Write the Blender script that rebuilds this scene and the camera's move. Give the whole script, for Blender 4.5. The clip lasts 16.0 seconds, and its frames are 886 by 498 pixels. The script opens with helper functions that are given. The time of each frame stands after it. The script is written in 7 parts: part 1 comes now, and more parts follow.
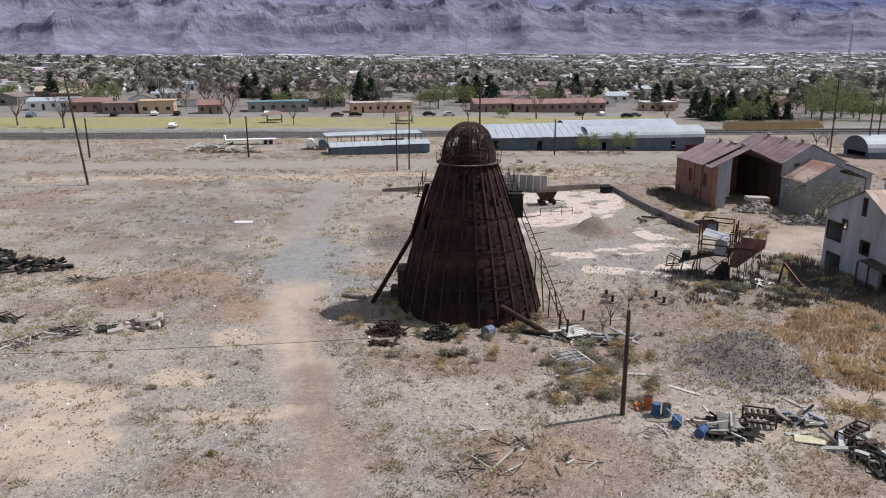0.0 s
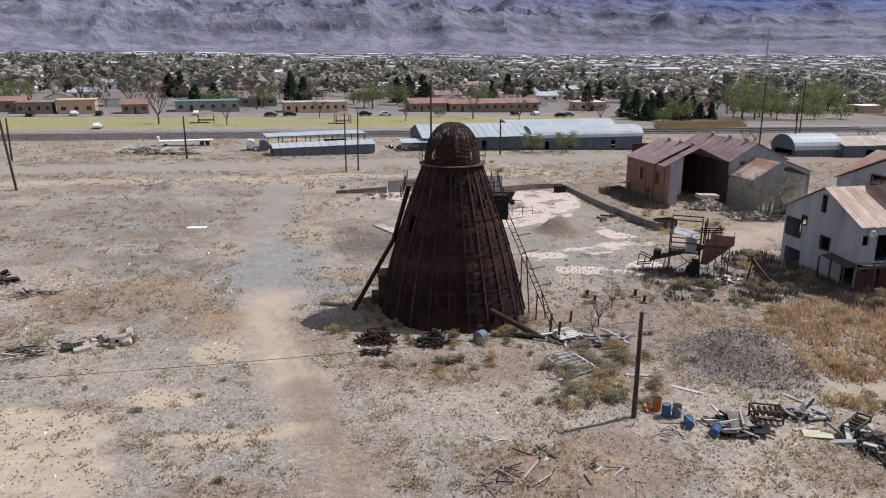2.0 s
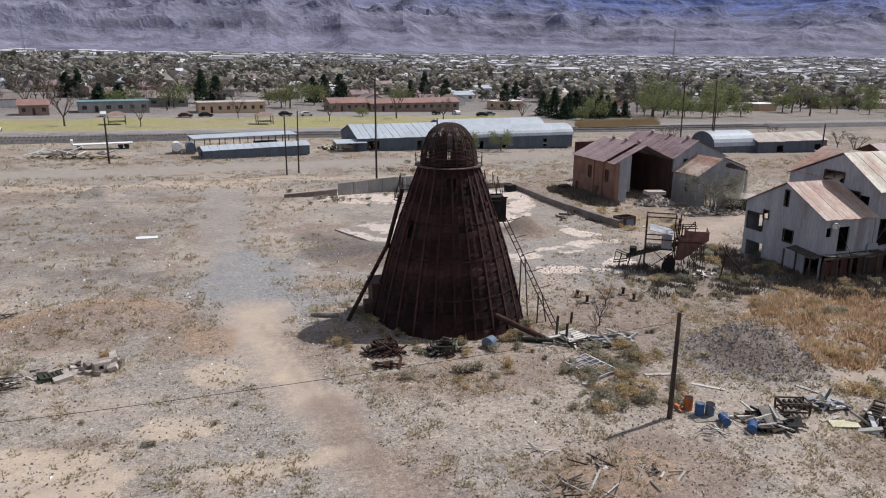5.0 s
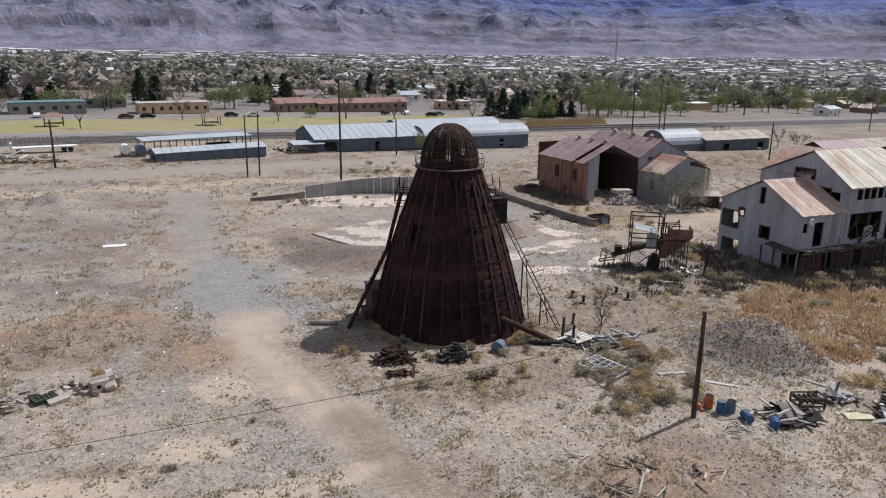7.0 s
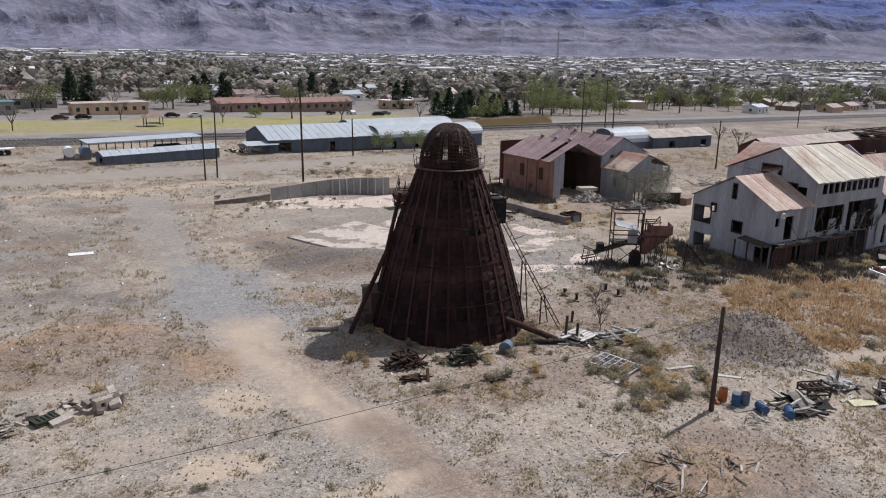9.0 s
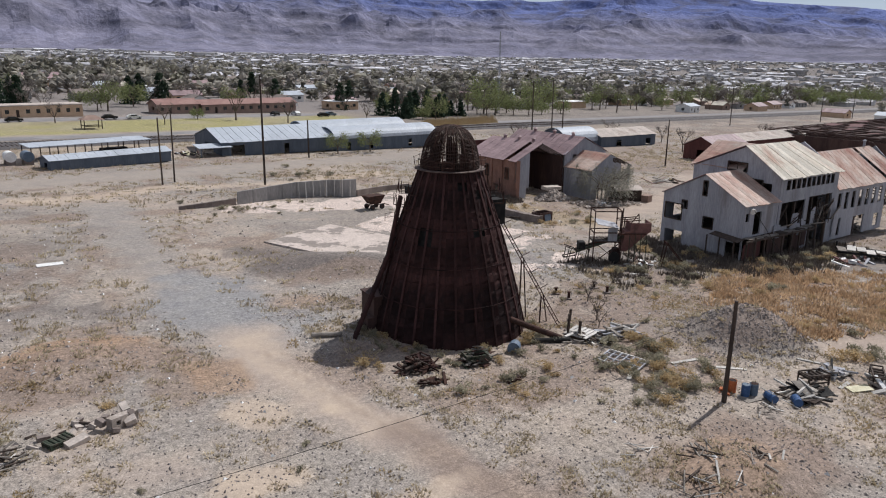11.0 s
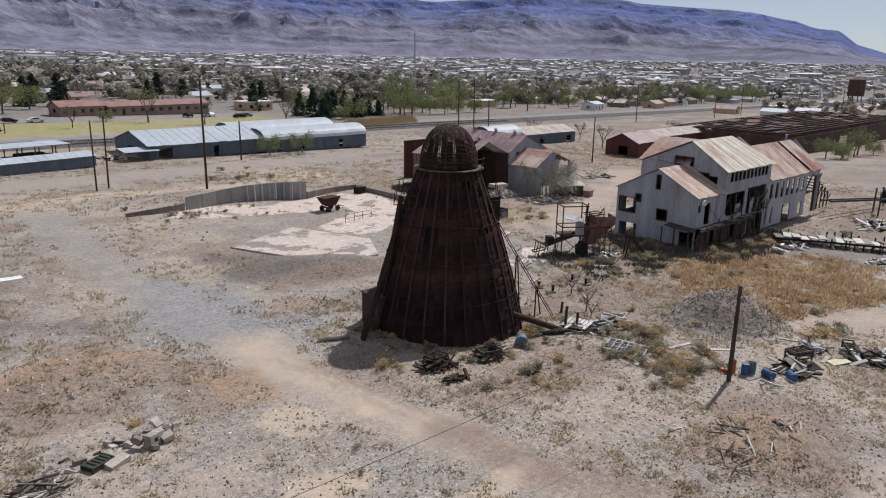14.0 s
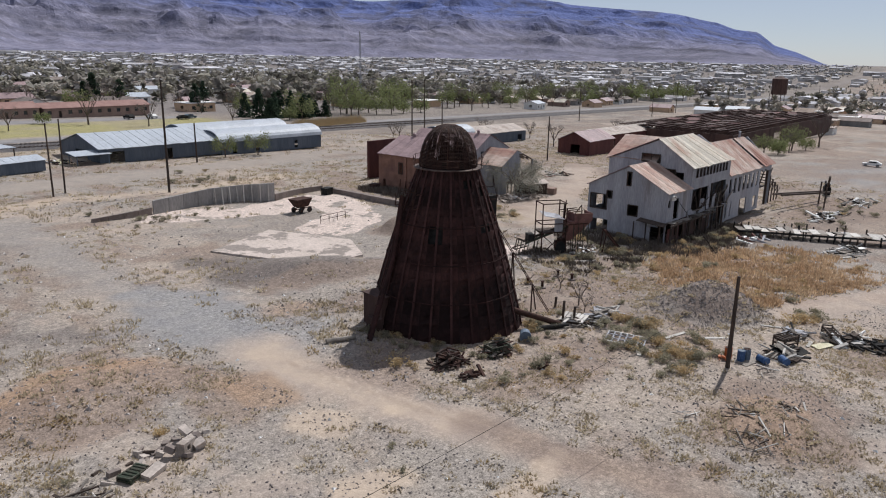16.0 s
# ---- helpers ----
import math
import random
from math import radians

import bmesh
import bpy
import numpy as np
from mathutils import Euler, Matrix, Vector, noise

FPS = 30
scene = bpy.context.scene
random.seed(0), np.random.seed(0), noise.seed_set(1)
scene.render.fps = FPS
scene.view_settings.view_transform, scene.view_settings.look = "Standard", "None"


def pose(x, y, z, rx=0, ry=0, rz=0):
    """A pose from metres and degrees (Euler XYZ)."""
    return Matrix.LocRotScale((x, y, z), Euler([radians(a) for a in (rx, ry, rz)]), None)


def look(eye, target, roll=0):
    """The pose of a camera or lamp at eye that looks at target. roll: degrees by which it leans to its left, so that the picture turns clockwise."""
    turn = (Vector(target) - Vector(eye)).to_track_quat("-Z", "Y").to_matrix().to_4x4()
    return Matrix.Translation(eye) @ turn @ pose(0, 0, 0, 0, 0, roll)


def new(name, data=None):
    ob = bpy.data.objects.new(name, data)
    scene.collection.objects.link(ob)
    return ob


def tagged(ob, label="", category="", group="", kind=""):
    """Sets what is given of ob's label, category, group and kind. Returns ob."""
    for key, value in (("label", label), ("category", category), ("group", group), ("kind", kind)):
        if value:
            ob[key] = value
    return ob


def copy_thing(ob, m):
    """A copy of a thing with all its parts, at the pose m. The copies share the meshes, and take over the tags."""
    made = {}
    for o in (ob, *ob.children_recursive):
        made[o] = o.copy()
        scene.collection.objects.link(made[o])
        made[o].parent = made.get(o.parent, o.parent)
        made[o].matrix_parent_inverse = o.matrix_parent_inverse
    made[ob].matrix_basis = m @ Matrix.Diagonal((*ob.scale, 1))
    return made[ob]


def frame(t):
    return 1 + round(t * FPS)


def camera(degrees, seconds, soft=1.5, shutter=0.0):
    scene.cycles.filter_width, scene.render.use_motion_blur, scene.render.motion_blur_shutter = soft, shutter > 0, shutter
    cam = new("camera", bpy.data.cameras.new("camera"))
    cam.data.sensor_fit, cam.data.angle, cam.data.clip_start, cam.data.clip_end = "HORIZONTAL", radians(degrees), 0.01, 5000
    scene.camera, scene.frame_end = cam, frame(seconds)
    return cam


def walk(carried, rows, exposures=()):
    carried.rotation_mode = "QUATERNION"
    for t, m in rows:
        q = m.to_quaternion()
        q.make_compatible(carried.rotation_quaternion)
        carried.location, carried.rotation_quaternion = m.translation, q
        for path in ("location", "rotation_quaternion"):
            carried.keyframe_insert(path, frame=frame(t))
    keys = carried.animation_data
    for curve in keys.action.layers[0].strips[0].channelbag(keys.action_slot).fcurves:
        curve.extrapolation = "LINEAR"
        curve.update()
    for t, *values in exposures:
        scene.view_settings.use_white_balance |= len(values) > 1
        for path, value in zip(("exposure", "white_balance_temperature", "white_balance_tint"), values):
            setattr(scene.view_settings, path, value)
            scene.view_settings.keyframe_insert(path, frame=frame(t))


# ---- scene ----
cam = camera(63.3, 16.0, 1.1)
METRES, EYE, TILT, LEAN, TURN = 43.5, 22.3, -15.1, 0.4, 0.0
ROWS = [
    (0.0, 0.0, 0.0, 0.0, 0.0, 0.0, -0.0),
    (0.5, -0.0293, 0.0112, 0.0021, -1.33, -0.0, 0.29),
    (1.0, -0.0594, 0.0217, 0.0044, -2.86, -0.02, 0.6),
    (1.5, -0.0896, 0.0326, 0.0067, -4.45, -0.06, 0.89),
    (2.0, -0.1191, 0.0436, 0.0092, -6.03, -0.09, 1.16),
    (2.5, -0.149, 0.055, 0.0114, -7.3, -0.12, 1.42),
    (3.0, -0.178, 0.067, 0.014, -8.55, -0.16, 1.73),
    (3.5, -0.2069, 0.0795, 0.0167, -9.85, -0.2, 2.01),
    (4.0, -0.2356, 0.0923, 0.0196, -11.16, -0.26, 2.31),
    (6.5, -0.3742, 0.1653, 0.0356, -17.38, -0.63, 3.66),
    (7.0, -0.4016, 0.1805, 0.0392, -18.67, -0.71, 3.95),
    (7.5, -0.4286, 0.1957, 0.0423, -19.94, -0.81, 4.27),
    (8.0, -0.4557, 0.2109, 0.0453, -21.25, -0.92, 4.54),
    (8.5, -0.4828, 0.2259, 0.0486, -22.53, -1.04, 4.83),
    (9.0, -0.5101, 0.241, 0.0521, -23.88, -1.17, 5.1),
    (11.5, -0.6474, 0.3158, 0.0719, -30.48, -1.85, 6.53),
    (12.0, -0.6743, 0.3304, 0.0758, -31.8, -2.03, 6.81),
    (12.5, -0.7013, 0.3452, 0.0794, -33.1, -2.18, 7.1),
    (13.0, -0.728, 0.3599, 0.083, -34.41, -2.36, 7.41),
    (13.5, -0.7546, 0.3742, 0.0866, -35.74, -2.53, 7.69),
    (14.0, -0.7811, 0.389, 0.0899, -37.05, -2.71, 7.95),
    (14.5, -0.8071, 0.4041, 0.0934, -38.33, -2.89, 8.23),
    (15.0, -0.8326, 0.4202, 0.0972, -39.61, -3.08, 8.47),
    (15.5, -0.8574, 0.437, 0.1017, -40.87, -3.28, 8.71),
    (16.0, -0.8815, 0.4546, 0.1059, -42.14, -3.46, 8.97),
]
walk(cam, [(t, pose(0, 0, EYE, TILT, LEAN, TURN) @ pose(METRES * x, METRES * y, METRES * z, 90 + pitch, roll, yaw)) for t, x, y, z, yaw, pitch, roll in ROWS],
     exposures=[(0.0, -0.05), (4.0, -0.10), (9.0, -0.14), (16.0, -0.17)])

# ---- sky and sun ----
SUN_EL, SUN_AZ = 52.0, 73.0          # degrees; azimuth from +y towards +x
world = bpy.data.worlds.new("sky")
scene.world = world
world.use_nodes = True
wn = world.node_tree
sky = wn.nodes.new("ShaderNodeTexSky")
sky.sky_type = "NISHITA"
sky.sun_disc = False
sky.sun_elevation, sky.sun_rotation = radians(SUN_EL), radians(SUN_AZ)
sky.altitude, sky.air_density, sky.dust_density, sky.ozone_density = 1300, 0.8, 0.6, 1.5
tint = wn.nodes.new("ShaderNodeMix")
tint.data_type, tint.blend_type = "RGBA", "MULTIPLY"
tint.inputs[0].default_value, tint.inputs[7].default_value = 1.0, (0.97, 1.0, 1.10, 1)
wn.links.new(sky.outputs[0], tint.inputs[6])
haze = wn.nodes.new("ShaderNodeMix")
haze.data_type = "RGBA"
haze.inputs[0].default_value, haze.inputs[7].default_value = 0.38, (13.2, 13.8, 15.4, 1)
wn.links.new(tint.outputs[2], haze.inputs[6])
wn.links.new(haze.outputs[2], wn.nodes["Background"].inputs[0])
wn.nodes["Background"].inputs[1].default_value = 0.059
sun = new("sun", bpy.data.lights.new("sun", "SUN"))
sun.data.energy, sun.data.angle, sun.data.color = 4.55, radians(0.53), (1.0, 0.98, 0.975)
_se, _sa = radians(SUN_EL), radians(SUN_AZ)
SUN_DIR = Vector((math.cos(_se) * math.sin(_sa), math.cos(_se) * math.cos(_sa), math.sin(_se)))
sun.matrix_world = look(SUN_DIR * 200 + Vector((0, 60, 0)), (0, 60, 0))

# ---- materials ----


def surf(name, a, b, scale=2.0, rough=0.85, bump=0.3, metal=0.0, c=None, stretch=(1, 1, 1), vary=0.0, attr="", fine=9.0, space="Object", spec=0.3, lo=0.38, hi=0.62, island=0.0, pebbles=False, thin=0.0, cov=(0.54, 0.68), depth=0.05, slab=None):
    """Two colours mixed by coarse noise, a third by stains, fine grain and bump."""
    m = bpy.data.materials.new(name)
    m.use_nodes = True
    n, l = m.node_tree.nodes, m.node_tree.links
    bsdf = n["Principled BSDF"]
    bsdf.inputs["Roughness"].default_value, bsdf.inputs["Metallic"].default_value = rough, metal
    bsdf.inputs["Specular IOR Level"].default_value = spec
    tc, mp = n.new("ShaderNodeTexCoord"), n.new("ShaderNodeMapping")
    mp.inputs["Scale"].default_value = stretch
    l.new(tc.outputs["Object"], mp.inputs[0])

    def noi(s, detail=5.0, r=0.6):
        q = n.new("ShaderNodeTexNoise")
        q.inputs["Scale"].default_value, q.inputs["Detail"].default_value, q.inputs["Roughness"].default_value = s, detail, r
        l.new(mp.outputs[0], q.inputs["Vector"])
        return q

    def ramp(src, lo_, hi_):
        q = n.new("ShaderNodeMapRange")
        q.inputs["From Min"].default_value, q.inputs["From Max"].default_value = lo_, hi_
        l.new(src, q.inputs["Value"])
        return q.outputs[0]

    def mix(fac, x, y, mode="MIX"):
        q = n.new("ShaderNodeMix")
        q.data_type, q.blend_type = "RGBA", mode
        for v, i in ((fac, 0), (x, 6), (y, 7)):
            if isinstance(v, (int, float)):
                q.inputs[i].default_value = v
            elif isinstance(v, tuple):
                q.inputs[i].default_value = (*v, 1)
            else:
                l.new(v, q.inputs[i])
        return q.outputs[2]

    coarse, grain = noi(scale), noi(scale * fine, 4.0, 0.7)
    col = mix(ramp(coarse.outputs[0], lo, hi), a, b)
    if attr:
        at = n.new("ShaderNodeAttribute")
        at.attribute_name = attr
        col = mix(ramp(coarse.outputs[0], 0.3, 0.7), mix(1.0, at.outputs["Color"], a, "MULTIPLY"), mix(1.0, at.outputs["Color"], b, "MULTIPLY"))
    if c:
        col = mix(ramp(noi(scale * 0.45, 6.0, 0.65).outputs[0], *cov), col, c)
    if slab:
        # old concrete showing through the dirt with ragged sharp edges
        sa = n.new("ShaderNodeAttribute")
        sa.attribute_name = "slab"
        ad = n.new("ShaderNodeMath")
        ad.operation = "ADD"
        l.new(sa.outputs["Fac"], ad.inputs[0]), l.new(noi(0.24, 7.0, 0.66).outputs[0], ad.inputs[1])
        col = mix(ramp(ad.outputs[0], 1.0, 1.025), col, mix(ramp(noi(0.7, 5.0, 0.7).outputs[0], 0.35, 0.65), slab[0], slab[1]))
    g = n.new("ShaderNodeMapRange")
    g.inputs["From Min"].default_value, g.inputs["From Max"].default_value = 0.25, 0.75
    g.inputs["To Min"].default_value, g.inputs["To Max"].default_value = 0.72, 1.25
    l.new(grain.outputs[0], g.inputs["Value"])
    hsv = n.new("ShaderNodeHueSaturation")
    l.new(col, hsv.inputs["Color"])
    val = g.outputs[0]
    if pebbles:
        for s_, lo_, hi_, t0, t1 in ((3.0, 0.35, 0.65, 0.78, 1.2), (9.0, 0.3, 0.7, 0.55, 1.45)):
            pb = n.new("ShaderNodeMapRange")
            pb.inputs["From Min"].default_value, pb.inputs["From Max"].default_value = lo_, hi_
            pb.inputs["To Min"].default_value, pb.inputs["To Max"].default_value = t0, t1
            l.new(noi(s_, 2.0, 0.8).outputs[0], pb.inputs["Value"])
            mu = n.new("ShaderNodeMath")
            mu.operation = "MULTIPLY"
            l.new(val, mu.inputs[0]), l.new(pb.outputs[0], mu.inputs[1])
            val = mu.outputs[0]
        lv = n.new("ShaderNodeMix")
        lv.data_type = "FLOAT"
        lv.inputs[2].default_value = 1.0
        l.new(at.outputs["Alpha"], lv.inputs[0]), l.new(val, lv.inputs[3])
        val = lv.outputs[0]
    if vary or island:
        inf = n.new("ShaderNodeNewGeometry" if island else "ShaderNodeObjectInfo")
        r = n.new("ShaderNodeMapRange")
        w = island or vary
        r.inputs["To Min"].default_value, r.inputs["To Max"].default_value = 1 - w, 1 + w
        l.new(inf.outputs["Random Per Island" if island else "Random"], r.inputs["Value"])
        mu = n.new("ShaderNodeMath")
        mu.operation = "MULTIPLY"
        l.new(val, mu.inputs[0]), l.new(r.outputs[0], mu.inputs[1])
        val = mu.outputs[0]
    l.new(val, hsv.inputs["Value"])
    l.new(hsv.outputs[0], bsdf.inputs["Base Color"])
    if thin:
        tr_, mx = n.new("ShaderNodeBsdfTranslucent"), n.new("ShaderNodeMixShader")
        l.new(hsv.outputs[0], tr_.inputs["Color"])
        mx.inputs[0].default_value = thin
        l.new(bsdf.outputs[0], mx.inputs[1]), l.new(tr_.outputs[0], mx.inputs[2])
        l.new(mx.outputs[0], n["Material Output"].inputs["Surface"])
    if bump:
        bp = n.new("ShaderNodeBump")
        bp.inputs["Strength"].default_value, bp.inputs["Distance"].default_value = bump, depth
        l.new(grain.outputs[0], bp.inputs["Height"])
        l.new(bp.outputs[0], bsdf.inputs["Normal"])
    return m


M = {
    "soil": surf("desert_soil", (0.9, 0.9, 0.92), (1.1, 1.09, 1.06), 0.5, 0.95, 0.9, attr="soil", fine=5.0, spec=0.1, pebbles=True, slab=((0.50, 0.415, 0.365), (0.58, 0.49, 0.435))),
    "rock": surf("hazed_mountain_rock", (0.84, 0.84, 0.88), (1.16, 1.12, 1.08), 0.012, 0.95, 1.0, fine=4.0, spec=0.05, attr="tone", depth=5.0),
    "rust": surf("rusted_sheet", (0.016, 0.0088, 0.0086), (0.052, 0.0235, 0.0215), 0.9, 0.85, 0.8, c=(0.013, 0.0085, 0.0085), stretch=(1, 1, 0.45), vary=0.28, lo=0.36, hi=0.66, spec=0.15),
    "rust_rib": surf("red_rusted_rib", (0.040, 0.019, 0.018), (0.066, 0.031, 0.029), 1.2, 0.8, 0.5, c=(0.030, 0.016, 0.015), stretch=(1, 1, 0.3), vary=0.25, spec=0.15),
    "rust_bar": surf("rusted_steel", (0.032, 0.019, 0.016), (0.075, 0.038, 0.029), 1.5, 0.8, 0.4, vary=0.2, spec=0.15),
    "rust_mesh": surf("rusted_wire", (0.050, 0.032, 0.027), (0.085, 0.052, 0.042), 1.5, 0.8, 0.0, spec=0.2),
    "pale_rim": surf("pale_weathered_rim", (0.17, 0.13, 0.11), (0.07, 0.045, 0.04), 1.5, 0.8, 0.2),
    "tin": surf("galvanised_sheet", (0.29, 0.295, 0.325), (0.37, 0.375, 0.405), 0.7, 0.65, 0.5, c=(0.23, 0.215, 0.22), stretch=(1, 1, 0.15), vary=0.10, spec=0.3),
    "tin_roof": surf("rust_streaked_tin_roof", (0.55, 0.51, 0.43), (0.46, 0.40, 0.32), 0.5, 0.6, 0.5, c=(0.34, 0.20, 0.14), stretch=(1, 0.22, 1), vary=0.16, spec=0.3),
    "red_roof": surf("purple_red_tin_roof", (0.25, 0.175, 0.18), (0.34, 0.24, 0.24), 0.6, 0.6, 0.4, c=(0.19, 0.105, 0.10), stretch=(1, 0.3, 1), vary=0.12),
    "rust_roof": surf("rusty_tin_roof", (0.40, 0.255, 0.20), (0.50, 0.41, 0.35), 0.5, 0.65, 0.5, c=(0.28, 0.135, 0.10), cov=(0.47, 0.62), stretch=(1, 0.22, 1), vary=0.16, spec=0.3),
    "pale_sage": surf("pale_grey_twiggy_leaves", (0.29, 0.285, 0.235), (0.40, 0.385, 0.33), 1.5, 0.95, 0.0, spec=0.05, thin=0.45),
    "grey_roof": surf("grey_metal_roof", (0.39, 0.425, 0.47), (0.44, 0.475, 0.52), 0.3, 0.55, 0.2, vary=0.02, c=(0.36, 0.39, 0.43)),
    "blue_wall": surf("blue_grey_siding", (0.085, 0.105, 0.135), (0.12, 0.14, 0.17), 0.4, 0.75, 0.2, stretch=(1, 1, 0.2), vary=0.1),
    "brick": surf("orange_brick", (0.215, 0.115, 0.085), (0.285, 0.16, 0.12), 0.8, 0.9, 0.4, c=(0.18, 0.10, 0.085), vary=0.06),
    "wood": surf("grey_weathered_wood", (0.17, 0.15, 0.13), (0.27, 0.24, 0.21), 2.0, 0.85, 0.4, stretch=(1, 1, 0.3), vary=0.3),
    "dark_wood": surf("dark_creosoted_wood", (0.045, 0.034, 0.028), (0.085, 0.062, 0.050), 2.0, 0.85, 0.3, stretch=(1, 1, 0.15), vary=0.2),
    "pale_wood": surf("bleached_planks", (0.42, 0.40, 0.37), (0.56, 0.53, 0.49), 2.0, 0.8, 0.3, vary=0.25),
    "black": surf("charred_black", (0.012, 0.012, 0.012), (0.03, 0.028, 0.026), 2.0, 0.9, 0.3, vary=0.3),
    "concrete": surf("weathered_concrete", (0.40, 0.35, 0.31), (0.53, 0.46, 0.41), 0.5, 0.9, 0.3, c=(0.34, 0.28, 0.24)),
    "old_slab": surf("stained_slab", (0.47, 0.40, 0.35), (0.54, 0.46, 0.41), 0.5, 0.9, 0.3, c=(0.25, 0.215, 0.19), cov=(0.52, 0.56)),
    "wall_grey": surf("grey_retaining_wall", (0.22, 0.215, 0.21), (0.30, 0.29, 0.28), 0.5, 0.85, 0.3, stretch=(1, 1, 0.3), vary=0.12),
    "dark_conc": surf("stained_concrete", (0.17, 0.14, 0.125), (0.24, 0.20, 0.18), 0.6, 0.9, 0.4),
    "blue": surf("blue_plastic", (0.035, 0.085, 0.20), (0.055, 0.115, 0.25), 1.5, 0.5, 0.1, c=(0.10, 0.15, 0.24)),
    "steel_blue": surf("blue_grey_paint", (0.10, 0.14, 0.19), (0.14, 0.18, 0.23), 1.5, 0.6, 0.1),
    "orange": surf("faded_orange_plastic", (0.42, 0.12, 0.04), (0.50, 0.17, 0.07), 2.0, 0.6, 0.1),
    "pink": surf("oxidised_red_paint", (0.15, 0.075, 0.066), (0.21, 0.105, 0.092), 0.9, 0.8, 0.3, c=(0.09, 0.05, 0.045)),
    "green_steel": surf("green_rusty_steel", (0.035, 0.05, 0.032), (0.07, 0.06, 0.045), 2.0, 0.75, 0.3),
    "white": surf("white_paint", (0.66, 0.66, 0.64), (0.78, 0.77, 0.75), 1.0, 0.6, 0.1, vary=0.1),
    "yellow": surf("faded_yellow_paint", (0.50, 0.46, 0.30), (0.60, 0.56, 0.40), 1.5, 0.7, 0.1),
    "glass": surf("dark_glass", (0.03, 0.035, 0.04), (0.05, 0.055, 0.06), 1.0, 0.15, 0.0, spec=0.5),
    "rubber": surf("old_rubber", (0.02, 0.02, 0.02), (0.035, 0.034, 0.033), 3.0, 0.8, 0.2),
    "asphalt": surf("faded_asphalt", (0.20, 0.19, 0.19), (0.26, 0.245, 0.24), 0.2, 0.9, 0.2, fine=12),
    "ballast": surf("dark_ballast", (0.075, 0.068, 0.07), (0.12, 0.11, 0.108), 0.6, 0.95, 0.5, fine=8),
    "rail": surf("worn_rail_steel", (0.10, 0.085, 0.08), (0.16, 0.14, 0.13), 2.0, 0.45, 0.1, metal=0.5),
    "sage": surf("grey_green_sage", (0.27, 0.25, 0.18), (0.40, 0.365, 0.27), 2.5, 0.95, 0.0, vary=0.25, spec=0.05, thin=0.48),
    "straw": surf("dry_straw_brush", (0.41, 0.305, 0.175), (0.54, 0.42, 0.25), 2.5, 0.95, 0.0, vary=0.25, spec=0.05, thin=0.48),
    "tumble": surf("brown_tumbleweed", (0.42, 0.285, 0.175), (0.56, 0.415, 0.275), 0.25, 0.95, 0.0, spec=0.05, island=0.35, thin=0.5),
    "tuft": surf("mixed_dry_grass", (0.38, 0.315, 0.22), (0.53, 0.45, 0.32), 0.12, 0.95, 0.0, spec=0.05, island=0.3, thin=0.5),
    "twig": surf("grey_twigs", (0.14, 0.115, 0.095), (0.20, 0.17, 0.145), 1.0, 0.95, 0.0, spec=0.05),
    "bark": surf("tree_bark", (0.09, 0.07, 0.055), (0.15, 0.12, 0.10), 1.5, 0.95, 0.3),
    "leaf": surf("spring_leaves", (0.165, 0.19, 0.085), (0.25, 0.27, 0.13), 0.4, 0.9, 0.0, vary=0.25, spec=0.1, island=0.15, thin=0.4),
    "conifer": surf("dark_conifer_needles", (0.030, 0.050, 0.034), (0.055, 0.078, 0.050), 0.4, 0.9, 0.0, vary=0.2, spec=0.1, thin=0.3),
    "bare": surf("bare_branches", (0.20, 0.175, 0.16), (0.28, 0.245, 0.225), 0.3, 0.95, 0.0, vary=0.2, spec=0.05, thin=0.3),
    # Lightened and greyed, so the colour itself carries the haze of distance.
    "far_tree": surf("hazed_distant_trees", (0.27, 0.26, 0.205), (0.43, 0.40, 0.365), 0.03, 0.95, 0.0, spec=0.05, island=0.5, thin=0.45),
    "far_house": surf("distant_houses", (0.36, 0.33, 0.31), (0.64, 0.63, 0.63), 0.04, 0.9, 0.0, spec=0.1, island=0.35),
    "far_roof": surf("distant_roofs", (0.22, 0.205, 0.21), (0.56, 0.56, 0.59), 0.03, 0.8, 0.0, spec=0.1, island=0.45),
    "tan": surf("tan_stucco", (0.52, 0.36, 0.24), (0.60, 0.43, 0.30), 0.5, 0.9, 0.1),
    "terracotta": surf("terracotta_roof", (0.25, 0.145, 0.125), (0.31, 0.19, 0.165), 0.4, 0.85, 0.1),
    "brown_wall": surf("brown_stucco", (0.24, 0.165, 0.135), (0.31, 0.22, 0.18), 0.5, 0.9, 0.1),
    "teal": surf("teal_metal_roof", (0.12, 0.22, 0.24), (0.17, 0.28, 0.30), 0.5, 0.6, 0.1),
    "maroon": surf("dark_red_siding", (0.085, 0.030, 0.028), (0.12, 0.045, 0.040), 0.6, 0.8, 0.3, stretch=(1, 1, 0.2)),
    "dark_rust": surf("dark_rusty_siding", (0.055, 0.032, 0.028), (0.095, 0.055, 0.046), 0.4, 0.85, 0.3, stretch=(1, 1, 0.2)),
    "rubble": surf("broken_rubble", (0.26, 0.22, 0.19), (0.40, 0.35, 0.31), 1.0, 0.95, 0.3, island=0.35),
    "gravel": surf("loose_gravel", (0.22, 0.195, 0.18), (0.36, 0.315, 0.29), 1.0, 0.95, 0.2, island=0.35),
}

# ---- building blocks ----
R = random.Random(7)


